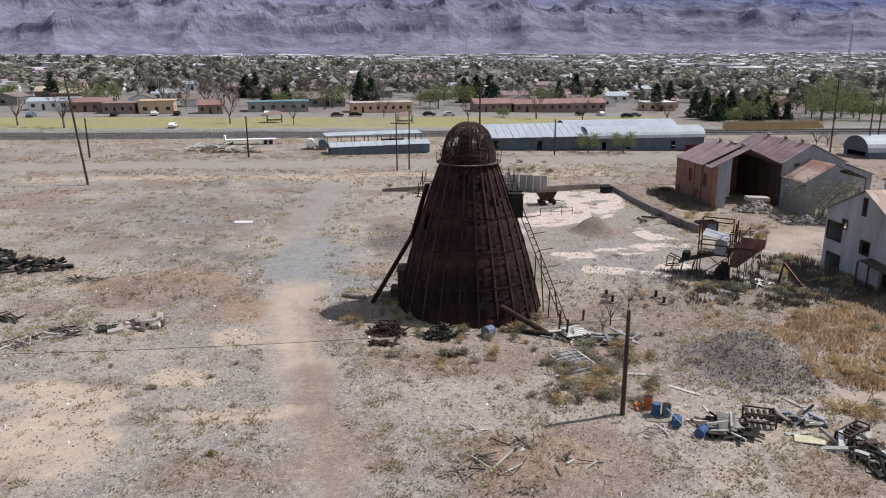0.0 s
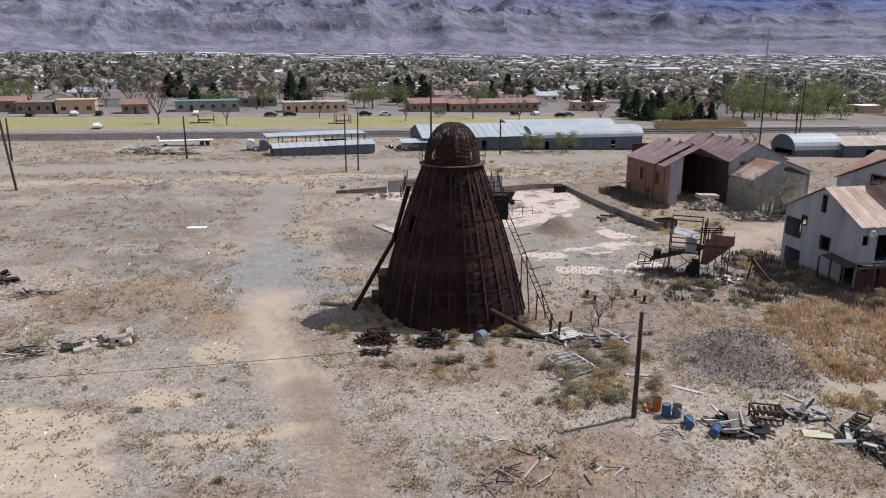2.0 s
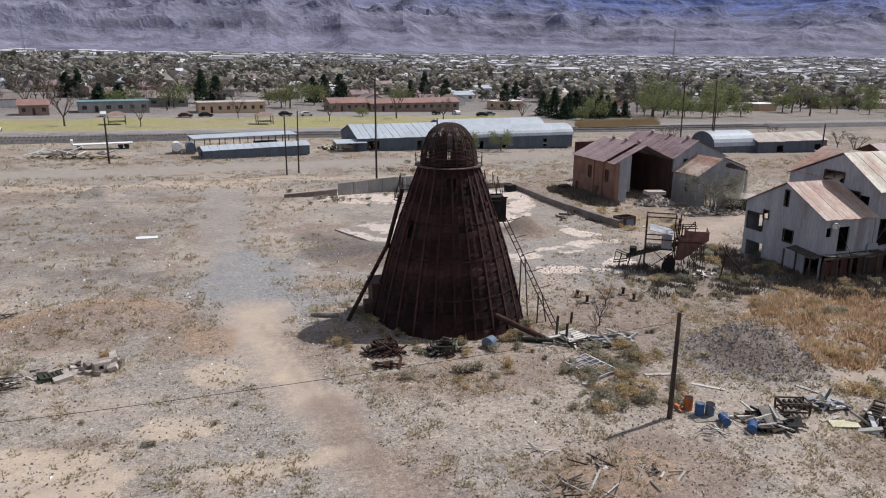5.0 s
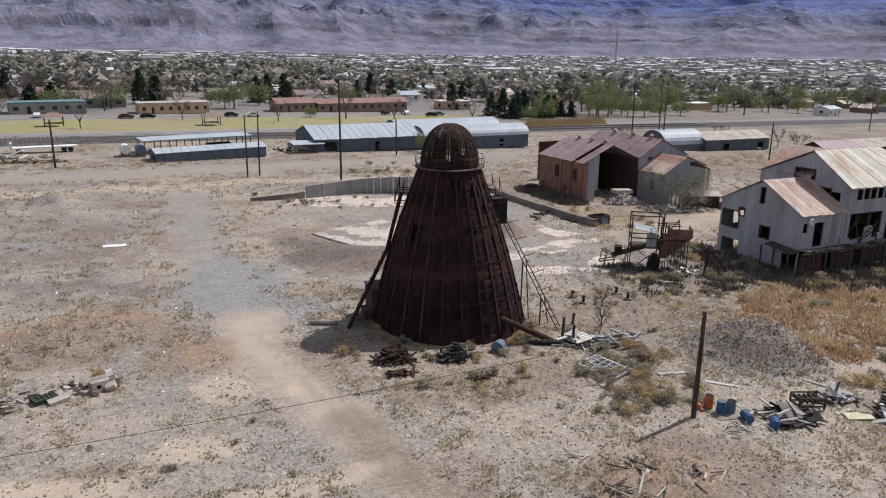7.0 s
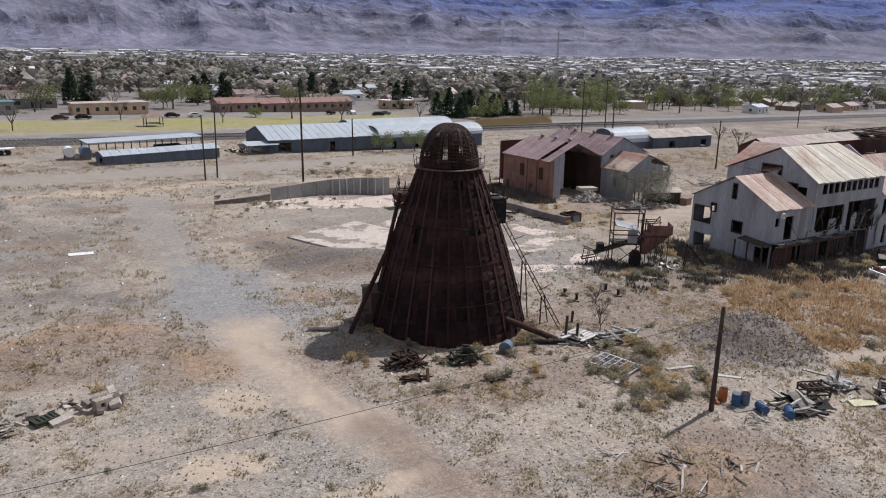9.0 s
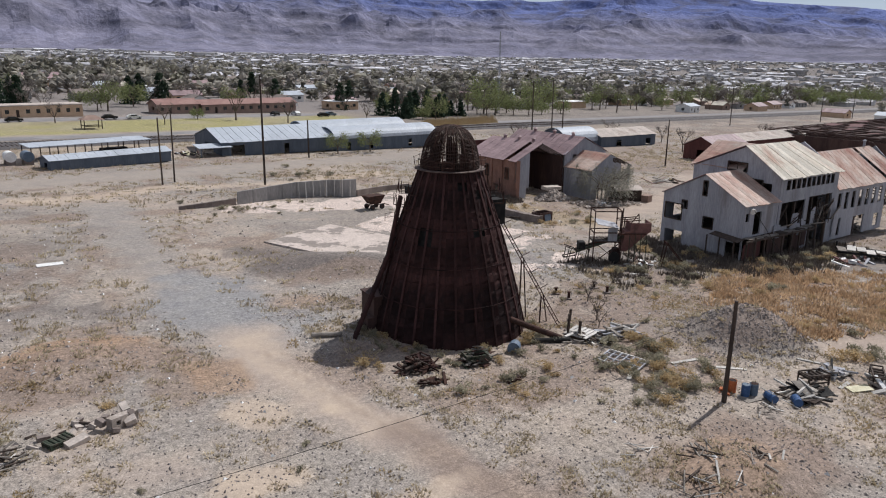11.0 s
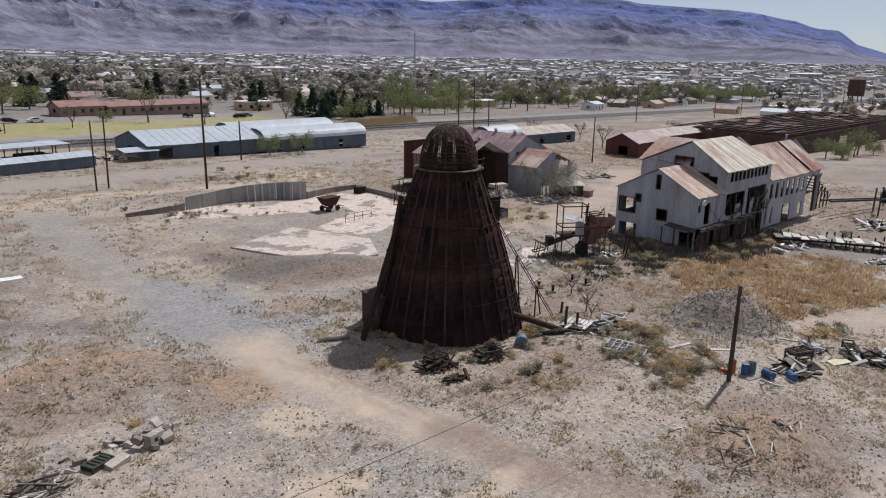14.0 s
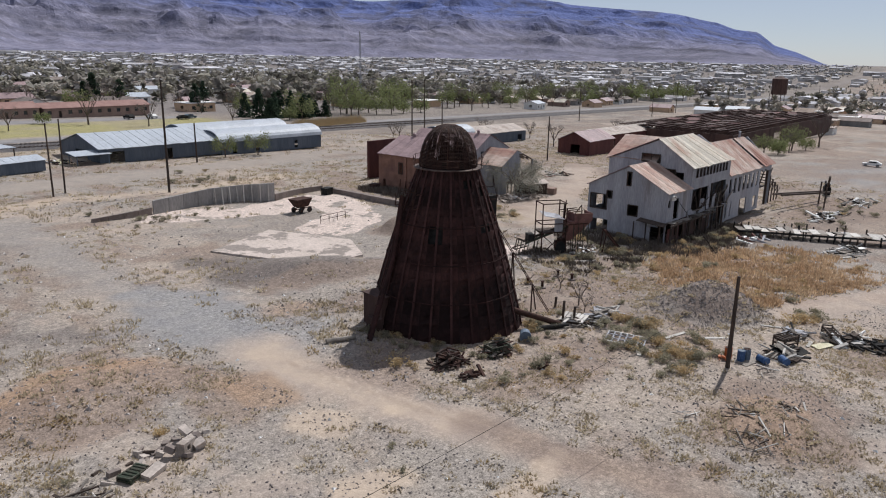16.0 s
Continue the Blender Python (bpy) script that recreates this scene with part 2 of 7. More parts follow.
class Shape:
    """Vertices and faces gathered for one mesh."""

    def __init__(self):
        self.v, self.f = [], []

    def add(self, verts, faces):
        k = len(self.v)
        self.v += [tuple(p) for p in verts]
        self.f += [tuple(i + k for i in q) for q in faces]
        return self

    def hexa(self, p):
        """Eight corners: four below, four above, anticlockwise."""
        return self.add(p, [(3, 2, 1, 0), (4, 5, 6, 7), (0, 1, 5, 4), (1, 2, 6, 5), (2, 3, 7, 6), (3, 0, 4, 7)])

    def box(self, x0, y0, z0, x1, y1, z1):
        return self.hexa([(x0, y0, z0), (x1, y0, z0), (x1, y1, z0), (x0, y1, z0), (x0, y0, z1), (x1, y0, z1), (x1, y1, z1), (x0, y1, z1)])

    def slab(self, m, sx, sy, sz):
        """A block of the given size standing on the pose m."""
        return self.hexa([m @ Vector((x * sx / 2, y * sy / 2, z * sz)) for z in (0, 1) for x, y in ((-1, -1), (1, -1), (1, 1), (-1, 1))])

    def bar(self, a, b, w, h=None):
        a, b = Vector(a), Vector(b)
        d = (b - a).normalized()
        s = d.cross(Vector((0, 0, 1)))
        s = (s if s.length > 0.05 else Vector((1, 0, 0))).normalized()
        u = s.cross(d)
        s, u = s * w / 2, u * (h or w) / 2
        return self.hexa([a - s - u, a + s - u, b + s - u, b - s - u, a - s + u, a + s + u, b + s + u, b - s + u])

    def rod(self, a, b, r, r2=None, n=8, caps=True):
        a, b = Vector(a), Vector(b)
        d = (b - a).normalized()
        s = d.cross(Vector((0.13, 0.2, 1)))
        s = (s if s.length > 0.05 else d.cross(Vector((1, 0, 0)))).normalized()
        u = d.cross(s)
        r2 = r if r2 is None else r2
        vs = [p + (s * math.cos(6.2832 * i / n) + u * math.sin(6.2832 * i / n)) * q for p, q in ((a, r), (b, r2)) for i in range(n)]
        fs = [(i, (i + 1) % n, n + (i + 1) % n, n + i) for i in range(n)]
        if caps:
            fs += [tuple(range(n - 1, -1, -1)), tuple(range(n, 2 * n))]
        return self.add(vs, fs)

    def tube(self, pts, r, n=5):
        """One continuous skin along the points."""
        pts = [Vector(p) for p in pts]
        vs = []
        for i, p in enumerate(pts):
            d = (pts[min(i + 1, len(pts) - 1)] - pts[max(i - 1, 0)]).normalized()
            s_ = d.cross(Vector((0.13, 0.2, 1)))
            s_ = (s_ if s_.length > 0.05 else d.cross(Vector((1, 0, 0)))).normalized()
            u = d.cross(s_)
            vs += [p + (s_ * math.cos(6.2832 * k / n) + u * math.sin(6.2832 * k / n)) * r for k in range(n)]
        fs = [(i * n + k, i * n + (k + 1) % n, (i + 1) * n + (k + 1) % n, (i + 1) * n + k) for i in range(len(pts) - 1) for k in range(n)]
        return self.add(vs, fs)

    def leaves(self, n, size, spot):
        """n little leaf quads at places drawn by spot()."""
        for _ in range(n):
            p = Vector(spot())
            a = Vector((R.gauss(0, 1), R.gauss(0, 1), R.gauss(0, 1))).normalized()
            b = a.cross(Vector((R.gauss(0, 1), R.gauss(0, 1), R.gauss(0, 1)))).normalized()
            q = size * R.uniform(0.5, 1.3)
            self.add([p - a * q, p + b * q * 0.6, p + a * q, p - b * q * 0.6], [(0, 1, 2, 3)])
        return self

    def weld(self):
        """Joins equal corners and drops the faces shut between two blocks."""
        ids, vs, remap = {}, [], []
        for p in self.v:
            k = tuple(round(q, 4) for q in p)
            if k not in ids:
                ids[k] = len(vs)
                vs.append(p)
            remap.append(ids[k])
        fs = [tuple(dict.fromkeys(remap[i] for i in q)) for q in self.f]
        seen = {}
        for q in fs:
            seen[frozenset(q)] = seen.get(frozenset(q), 0) + 1
        self.v, self.f = vs, [q for q in fs if len(q) > 2 and seen[frozenset(q)] == 1]
        return self

    def mesh(self, name):
        me = bpy.data.meshes.new(name)
        me.from_pydata(self.v, [], self.f)
        return me


def part(name, shape, material, parent=None, label="", smooth=False):
    """One mesh object, under a thing or under a part."""
    me = shape if isinstance(shape, bpy.types.Mesh) else shape.mesh(name)
    if material and not me.materials:
        me.materials.append(M[material])
    if smooth:
        me.polygons.foreach_set("use_smooth", [True] * len(me.polygons))
    ob = new(name, me)
    ob.parent = parent
    if label:
        tagged(ob, label)
    return ob


def thing(name, m, label, category, group="", kind=""):
    ob = new(name)
    ob.empty_display_size = 0.2
    ob.matrix_world = m
    return tagged(ob, label, category, group, kind)


def solid(name, shape, material, m, label, category, group="", kind="", smooth=False):
    ob = part(name, shape, material, None, "", smooth)
    ob.matrix_world = m
    return tagged(ob, label, category, group, kind)


def sm(a, b, v):
    u = np.clip((v - a) / (b - a), 0, 1)
    return u * u * (3 - 2 * u)


def vnoise(x, y, seed=0):
    """Smooth value noise, 0 to 1, for arrays."""
    xi, yi = np.floor(x).astype(np.int64), np.floor(y).astype(np.int64)
    fx, fy = x - xi, y - yi
    fx, fy = fx * fx * (3 - 2 * fx), fy * fy * (3 - 2 * fy)

    def h(i, j):
        k = (i * 374761393 + j * 668265263 + seed * 974634777) & 0x7FFFFFFF
        k = ((k ^ (k >> 13)) * 1274126177) & 0x7FFFFFFF
        return ((k ^ (k >> 16)) & 0xFFFF) / 65535.0
    return (h(xi, yi) * (1 - fx) + h(xi + 1, yi) * fx) * (1 - fy) + (h(xi, yi + 1) * (1 - fx) + h(xi + 1, yi + 1) * fx) * fy


def fbm(x, y, seed=0, n=4):
    return sum(vnoise(x * 2 ** i, y * 2 ** i, seed + i) * 0.5 ** (i + 1) for i in range(n)) / (1 - 0.5 ** n)


# mounds: centre, radii, height, turn
MOUNDS = [(23.3, 49.6, 6.8, 5.0, 2.7, -40), (19.6, 90.5, 4.2, 3.2, 1.9, 0), (-36.7, 119.2, 4.5, 3.0, 1.2, 0), (5.5, 35.5, 6.0, 4.0, 0.7, 0),
          (-28.0, 66.0, 9.0, 6.0, 0.8, 20), (1.5, 82.5, 12.0, 6.0, 0.9, -25), (-9.0, 30.0, 4.0, 3.0, 0.5, 0), (36.0, 54.0, 8.0, 5.0, 0.4, 0)]


def height(x, y):
    x, y = np.asarray(x, float), np.asarray(y, float)
    near = -0.226 - 0.0237 * x + 0.0073 * y
    d = np.hypot(x - 10, y - 80)
    s = sm(600, 2200, d)
    z = near * (1 - s) + s * 19.0
    for cx, cy, a, b, h, t in MOUNDS:
        c, q = math.cos(radians(t)), math.sin(radians(t))
        u, v = ((x - cx) * c + (y - cy) * q) / a, (-(x - cx) * q + (y - cy) * c) / b
        r = np.sqrt(u * u + v * v)
        z = z + h * (1 - sm(0.0, 1.0, r)) * (0.8 + 0.4 * fbm(x * 0.5, y * 0.5, 3))
    fade = 1 - sm(150, 300, d)
    return z + fade * (0.22 * (fbm(x * 0.11, y * 0.11, 11) - 0.5) + 0.10 * (fbm(x * 0.7, y * 0.7, 17) - 0.5))


def gz(x, y):
    d = math.hypot(x - 10, y - 80)
    if d < 300:
        return float(height(x, y))
    u = min(1, max(0, (d - 600) / 1600))
    u = u * u * (3 - 2 * u)
    return (-0.226 - 0.0237 * x + 0.0073 * y) * (1 - u) + u * 19.0


def on(x, y, turn=0, dz=0.0):
    return pose(x, y, gz(x, y) + dz, 0, 0, turn)


def to_line(x, y, pts):
    best = np.full(np.shape(x), 1e9)
    for (ax, ay), (bx, by) in zip(pts, pts[1:]):
        dx, dy = bx - ax, by - ay
        u = np.clip(((x - ax) * dx + (y - ay) * dy) / (dx * dx + dy * dy), 0, 1)
        best = np.minimum(best, np.hypot(x - ax - u * dx, y - ay - u * dy))
    return best


def rail_y(x):
    return 199 + 0.2 * x


# ---- ground ----
def axis(fine0, fine1, step, lo, hi, grow):
    out = list(np.arange(fine0, fine1 + 1e-6, step))
    s, v = step, fine1
    while v < hi:
        s = min(s * grow, 160)
        v += s
        out.append(v)
    s, v = step, fine0
    while v > lo:
        s = min(s * grow, 160)
        v -= s
        out.insert(0, v)
    return np.array(out)


gx, gy = axis(-52, 62, 0.4, -4200, 4600, 1.025), axis(27, 128, 0.4, -900, 4600, 1.022)
X, Y = np.meshgrid(gx, gy)
Z = height(X, Y)
wob = (fbm(X * 0.25, Y * 0.25, 31) - 0.5)
wob2 = (fbm(X * 0.9, Y * 0.9, 37) - 0.5)
big = fbm(X * 0.045, Y * 0.045, 41)
mid = fbm(X * 0.2, Y * 0.2, 47)
PAL = {"base": (0.325, 0.278, 0.236), "grey": (0.272, 0.245, 0.220), "sand": (0.455, 0.368, 0.290), "pinksand": (0.40, 0.325, 0.270), "brown": (0.235, 0.180, 0.147), "dust": (0.305, 0.268, 0.236),
       "slab": (0.50, 0.43, 0.385), "cool": (0.255, 0.248, 0.245), "lawn": (0.30, 0.275, 0.135), "straw": (0.30, 0.24, 0.15), "dark": (0.15, 0.130, 0.120), "orange": (0.30, 0.205, 0.140), "town": (0.21, 0.19, 0.18)}
C = np.empty(X.shape + (3,))
C[:] = PAL["base"]
STONY = np.ones(X.shape)


def lay(colour, w):
    w = np.clip(w, 0, 1)[..., None]
    C[:] = C * (1 - w) + np.array(PAL[colour]) * w
    if colour in ("sand", "pinksand", "slab", "dust"):
        STONY[:] = STONY * (1 - 0.8 * w[..., 0])


def trail(colour, pts, width, soft=1.2, amount=1.0, rag=2.0):
    d = to_line(X, Y, pts) + wob * rag + wob2 * rag * 0.5
    lay(colour, amount * (1 - sm(width - soft, width + soft, d)))


def patch(colour, cx, cy, a, b, turn=0, amount=1.0, rag=0.7, soft=0.25):
    c, q = math.cos(radians(turn)), math.sin(radians(turn))
    u, v = ((X - cx) * c + (Y - cy) * q) / a, (-(X - cx) * q + (Y - cy) * c) / b
    lay(colour, amount * (1 - sm(1 - soft, 1 + soft, np.sqrt(u * u + v * v) + rag * wob * 2 + rag * 0.5 * wob2)))


lay("grey", sm(0.42, 0.6, big) * 0.8)
lay("brown", sm(0.50, 0.66, mid) * 0.75)
lay("pinksand", sm(0.62, 0.75, 1 - mid) * 0.5)
# yard road, tracks, sandy scars and the old slab
trail("dust", [(-90, 131), (-53, 138), (-26, 144), (26, 155), (60, 166), (110, 160), (160, 150)], 4.5, 2.0, 0.9)
trail("sand", [(-70, 121), (-45, 126), (-22, 128), (-10, 133), (10, 132), (30, 138)], 2.2, 1.5, 0.7, 3.0)
trail("sand", [(-60, 108), (-40, 113)], 1.2, 1.0, 0.4, 3.0)
trail("cool", [(-19, 121), (-18.6, 105), (-17.5, 90), (-15.5, 82), (-14.5, 72)], 2.6, 2.4, 0.4, 3.0)
trail("dust", [(-19, 121), (-18.8, 90), (-16.7, 73), (-14.4, 62)], 2.4, 2.2, 0.4, 3.0)
patch("cool", -14.8, 76, 4.6, 10.5, 8, 0.95, 1.0, 0.5)
patch("cool", -11.0, 70.5, 6.5, 4.0, -20, 0.7, 1.0, 0.5)
trail("pinksand", [(-14.6, 66.5), (-13.6, 60), (-11.8, 53), (-10.4, 48.5)], 2.3, 1.6, 0.7, 4.0)
trail("sand", [(-14.2, 65), (-13.2, 59), (-11.6, 53), (-10.6, 49.5)], 1.0, 1.1, 0.75, 3.4)
trail("pinksand", [(-10.8, 48.5), (-9.3, 43), (-7.7, 38), (-6, 32)], 1.5, 1.2, 0.5, 2.4)
trail("brown", [(-9.9, 47.5), (-8.3, 41), (-6.6, 36), (-4.5, 29)], 1.3, 1.0, 0.7, 2.4)
patch("sand", -17.2, 54.0, 1.9, 2.6, 20, 0.8)
patch("sand", -19.0, 46.2, 2.6, 1.3, 0, 0.85)
patch("sand", -25.0, 43.6, 4.2, 1.6, -6, 0.85)
patch("sand", -25.0, 37.0, 6.5, 3.6, 20, 0.9, 0.9, 0.4)
patch("sand", -21.5, 41.5, 4.0, 1.2, 25, 0.8, 1.0)
patch("sand", -13.5, 41.2, 4.2, 1.0, 12, 0.7)
patch("orange", -28.0, 66.5, 8.0, 3.0, 15, 0.9)
patch("brown", -26.0, 63.5, 8.0, 3.5, 15, 0.8)
patch("brown", 6.0, 36.0, 8.0, 5.0, 0, 0.85)
patch("orange", 4.0, 36.5, 4.0, 2.5, 10, 0.5)
patch("orange", -18.0, 60.0, 2.0, 4.5, 10, 0.7)
patch("dark", -31.0, 76.0, 6.0, 3.5, 20, 0.45, 1.2)
patch("orange", -7.5, 72.5, 3.0, 2.0, 0, 0.5)
patch("dark", -36.0, 98.0, 12.0, 14.0, 20, 0.32, 1.6)
patch("brown", 0.5, 57.5, 9.0, 4.5, 0, 0.4)
patch("cool", -34, 94, 5, 3, 0, 0.6)
patch("grey", 23.3, 49.6, 7.0, 5.2, -40, 0.9)
patch("brown", 24.0, 48.6, 4.2, 2.6, -40, 0.6)
patch("dark", 1.5, 80.5, 11.0, 4.5, -25, 0.6)
patch("dark", 30, 73, 8, 5, 0, 0.30, 1.2)
patch("orange", 38, 54.5, 10, 7.5, 0, 0.45)
trail("pinksand", [(28, 44), (36, 42.5), (48, 38), (62, 34)], 2.2, 1.2, 0.7)
trail("pinksand", [(32, 84), (36, 92), (37, 96)], 2.0, 1.5, 0.6)
trail("pinksand", [(40, 84), (47, 92), (58, 95), (80, 105), (98, 120)], 3.2, 1.6, 0.75)
trail("dust", [(55, 55), (80, 56), (110, 60), (150, 75)], 3.0, 1.8, 0.5)
patch("cool", 160, 66, 45, 22, 15, 0.7)
patch("dark", 62, 56, 12, 7, -50, 0.45, 1.0)
patch("brown", 90, 62, 24, 9, 5, 0.6, 1.2)
patch("dark", 84, 60, 10, 4, 5, 0.4, 1.0)
patch("brown", 45, 100, 12, 6, 10, 0.45, 1.2)
patch("straw", 36, 96, 5, 9, 10, 0.5, 1.2)
patch("dark", 40, 72, 5, 9, 0, 0.4, 1.0)
patch("brown", 18, 58, 10, 8, 0, 0.35, 1.4)
patch("cool", 18, 78, 7, 9, 0, 0.55)
# old concrete yard under the dirt: where it may show through
patch("grey", 15, 98, 17, 22, 0, 0.75, 0.8)
d_a = to_line(X, Y, [(-1, 114.5), (11, 112), (25, 115), (23, 107), (19, 100), (13, 97)])
d_b = to_line(X, Y, [(14, 79), (21, 81.5), (28.5, 85.5), (25, 92)])
d_c = to_line(X, Y, [(16, 74), (22.5, 72.8), (26, 76)])
SLAB = np.maximum(0.57 * (1 - sm(3.4, 6.4, d_a)), np.maximum(0.54 * (1 - sm(1.2, 4.0, d_b)), 0.56 * (1 - sm(1.0, 3.2, d_c))))
SLAB *= sm(3.2, 5.4, np.hypot(X - 19.6, Y - 90.5))
patch("brown", 19.6, 90.5, 4.4, 3.2, 0, 0.8, 0.6)
patch("dark", -4.0, 85.0, 8.0, 3.6, -55, 0.75, 0.9)
patch("dark", 3.0, 79.6, 8.0, 2.6, -10, 0.7, 0.9)
patch("brown", 3.5, 78.0, 8.5, 3.0, -8, 0.6, 0.9)
# tyre ruts
trail("sand", [(-15.2, 65), (-14.2, 59), (-12.6, 53), (-11.4, 48.5)], 0.25, 0.3, 0.6, 0.6)
trail("brown", [(-13.8, 63), (-13.0, 59), (-11.4, 53), (-10.2, 48.5), (-8.6, 42)], 0.2, 0.3, 0.5, 0.6)
trail("brown", [(-12.4, 62), (-11.6, 58), (-10.2, 52.5), (-9.0, 48.0), (-7.2, 41)], 0.2, 0.3, 0.5, 0.6)
# railway belt, lawn and town
n_out = (Y - rail_y(X)) / 1.02
lay("straw", sm(-22, -10, n_out) * (1 - sm(-4, 4, n_out)) * 0.25)
lay("dust", sm(4, 9, n_out) * (1 - sm(18, 20, n_out)) * 0.8)
lay("lawn", sm(19, 21, n_out) * (1 - sm(52, 54, n_out)) * (0.6 + 0.7 * sm(0.3, 0.7, fbm(X * 0.06, Y * 0.12, 71))) * (1 - sm(72, 82, X)))
lay("straw", sm(17.5, 19, n_out) * (1 - sm(60, 75, n_out)) * sm(72, 82, X) * 0.5)
lay("cool", sm(53, 55, n_out) * (1 - sm(62, 66, n_out)) * 0.9 * (1 - sm(72, 82, X)))
lay("town", sm(58, 74, n_out) * 0.9)
lay("town", sm(66, 90, X) * sm(-30, 10, n_out) * 0.75)
lay("dark", sm(75, 110, X) * sm(0.48, 0.6, fbm(X * 0.05, Y * 0.09, 79)) * sm(-60, -20, n_out) * 0.5)
lay("brown", sm(60, 90, X) * sm(0.45, 0.6, fbm(X * 0.04, Y * 0.07, 77)) * (1 - sm(-60, -20, n_out)) * 0.6)
lay("dark", sm(100, 400, n_out) * sm(0.45, 0.6, fbm(X * 0.02, Y * 0.02, 73)) * 0.5)
me = bpy.data.meshes.new("ground")
ny, nx = X.shape
idx = np.arange(nx * ny).reshape(ny, nx)
quads = np.stack([idx[:-1, :-1], idx[:-1, 1:], idx[1:, 1:], idx[1:, :-1]], -1).reshape(-1, 4)
me.from_pydata(np.stack([X, Y, Z], -1).reshape(-1, 3).tolist(), [], quads.tolist())
me.materials.append(M["soil"])
me.polygons.foreach_set("use_smooth", [True] * len(me.polygons))
me.attributes.new("slab", "FLOAT", "POINT").data.foreach_set("value", SLAB.ravel())
at = me.color_attributes.new("soil", "FLOAT_COLOR", "POINT")
at.data.foreach_set("color", np.concatenate([C.reshape(-1, 3), STONY.reshape(-1, 1)], 1).ravel())
ground = tagged(new("ground", me), "dry stony desert ground with sandy tracks and scars", "ground", kind="structure")

# ---- mountains ----
AZ = np.radians(np.linspace(-62, 92, 620))
RR = np.linspace(2150, 4650, 150)
A2, R2 = np.meshgrid(AZ, RR)
deg = np.degrees(A2)
crest = np.interp(deg, [-62, -40, -20, 0, 12, 20, 24, 28, 33, 37, 42, 45, 48, 50.3, 52, 58, 62.5, 63.7, 65.2, 66.4, 67.9, 69.8, 74, 92],
                  [6.0, 6.6, 6.9, 6.5, 6.0, 5.2, 4.55, 4.15, 4.05, 4.05, 4.35, 4.5, 4.45, 4.3, 4.0, 3.55, 2.78, 2.3, 2.15, 1.25, 0.8, 0.0, -0.05, 0.05])
px, py = R2 * np.sin(A2), R2 * np.cos(A2)
s = (R2 - 2150) / 2500


def ridged(x, y, seed, n):
    out, amp, w = 0, 1.0, 1.0
    for i in range(n):
        r_ = 1 - np.abs(2 * vnoise(x * 2 ** i + 7.3 * i, y * 2 ** i + 3.1 * i, seed + i) - 1)
        r_ = r_ * r_ * w
        out, w, amp = out + r_ * amp, np.clip(r_ * 1.6, 0, 1), amp * 0.5
    return out / 1.6


wx, wy = px + 260 * (fbm(px * 0.0016, py * 0.0016, 81) - 0.5), py + 260 * (fbm(px * 0.0016, py * 0.0016, 85) - 0.5)
rid = ridged(wx / 820, wy / 820, 83, 6)
rid2 = ridged(wx / 210, wy / 210, 183, 4)
hump = np.sin(np.pi * np.clip(s, 0, 1)) ** 0.8
# gullies that run down the slopes
gul = ridged(deg * 0.21 + 0.5 * fbm(px * 0.003, py * 0.003, 89), s * 0.9 + 4, 87, 5)
t2 = np.clip(s + (rid - 0.45) * 0.34 * hump * (1 - 0.5 * s) + (rid2 - 0.4) * 0.08 * hump + (gul - 0.45) * 0.08 * hump, 0, 1)
prof = np.interp(t2, [0, 0.12, 0.30, 0.34, 0.50, 0.54, 0.70, 0.76, 0.88, 0.94, 1.0], [0, 0.04, 0.17, 0.22, 0.36, 0.43, 0.57, 0.67, 0.79, 0.95, 1.0])
fine = (fbm(px * 0.006, py * 0.006, 97, 4) - 0.5) * 30 * np.clip(prof * 3, 0, 1) * (1 - 0.85 * sm(0.9, 1.0, s))
top = np.tan(np.radians(crest)) * R2[-1] + 22
MZ = 15 + (top - 15) * prof + fine * np.clip(crest / 3, 0, 1)
MZ[0] -= 60
me = bpy.data.meshes.new("backdrop_mountains")
fine[0] = 0
idx = np.arange(MZ.size).reshape(MZ.shape)
quads = np.stack([idx[:-1, :-1], idx[1:, :-1], idx[1:, 1:], idx[:-1, 1:]], -1).reshape(-1, 4)[:, ::-1]
me.from_pydata(np.stack([px, py, MZ], -1).reshape(-1, 3).tolist(), [], quads.tolist())
me.materials.append(M["rock"])
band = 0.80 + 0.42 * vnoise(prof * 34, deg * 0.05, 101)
# Bluish haze of distance painted into the rock colour, stronger uphill.
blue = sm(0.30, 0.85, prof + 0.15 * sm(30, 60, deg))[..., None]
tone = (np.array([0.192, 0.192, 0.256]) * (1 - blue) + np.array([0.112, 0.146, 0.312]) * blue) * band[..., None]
# Dark scrub in noise patches, doubling as painted shading for the gullies.
scrub_shade = sm(0.52, 0.60, fbm(px * 0.012 + prof * 3, py * 0.012, 109))[..., None] * 0.5
tone = tone * (1 - scrub_shade) + np.array([0.105, 0.105, 0.135]) * scrub_shade
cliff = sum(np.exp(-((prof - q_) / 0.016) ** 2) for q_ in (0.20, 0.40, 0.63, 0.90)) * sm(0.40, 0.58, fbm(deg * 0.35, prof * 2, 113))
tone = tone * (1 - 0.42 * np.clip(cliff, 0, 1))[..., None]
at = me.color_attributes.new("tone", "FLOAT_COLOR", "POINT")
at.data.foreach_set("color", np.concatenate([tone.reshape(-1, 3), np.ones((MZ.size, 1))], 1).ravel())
tagged(new("backdrop_mountains", me), "bare desert mountain range with cliff bands, blue haze painted in", "mountain", kind="structure")

# ---- the burner ----
BX, BY = 2.2, 63.1
burner = thing("burner_tower", pose(BX, BY, gz(BX, BY) - 0.1), "tall conical rusted sheet-steel wood-waste burner with a wire dome", "burner")
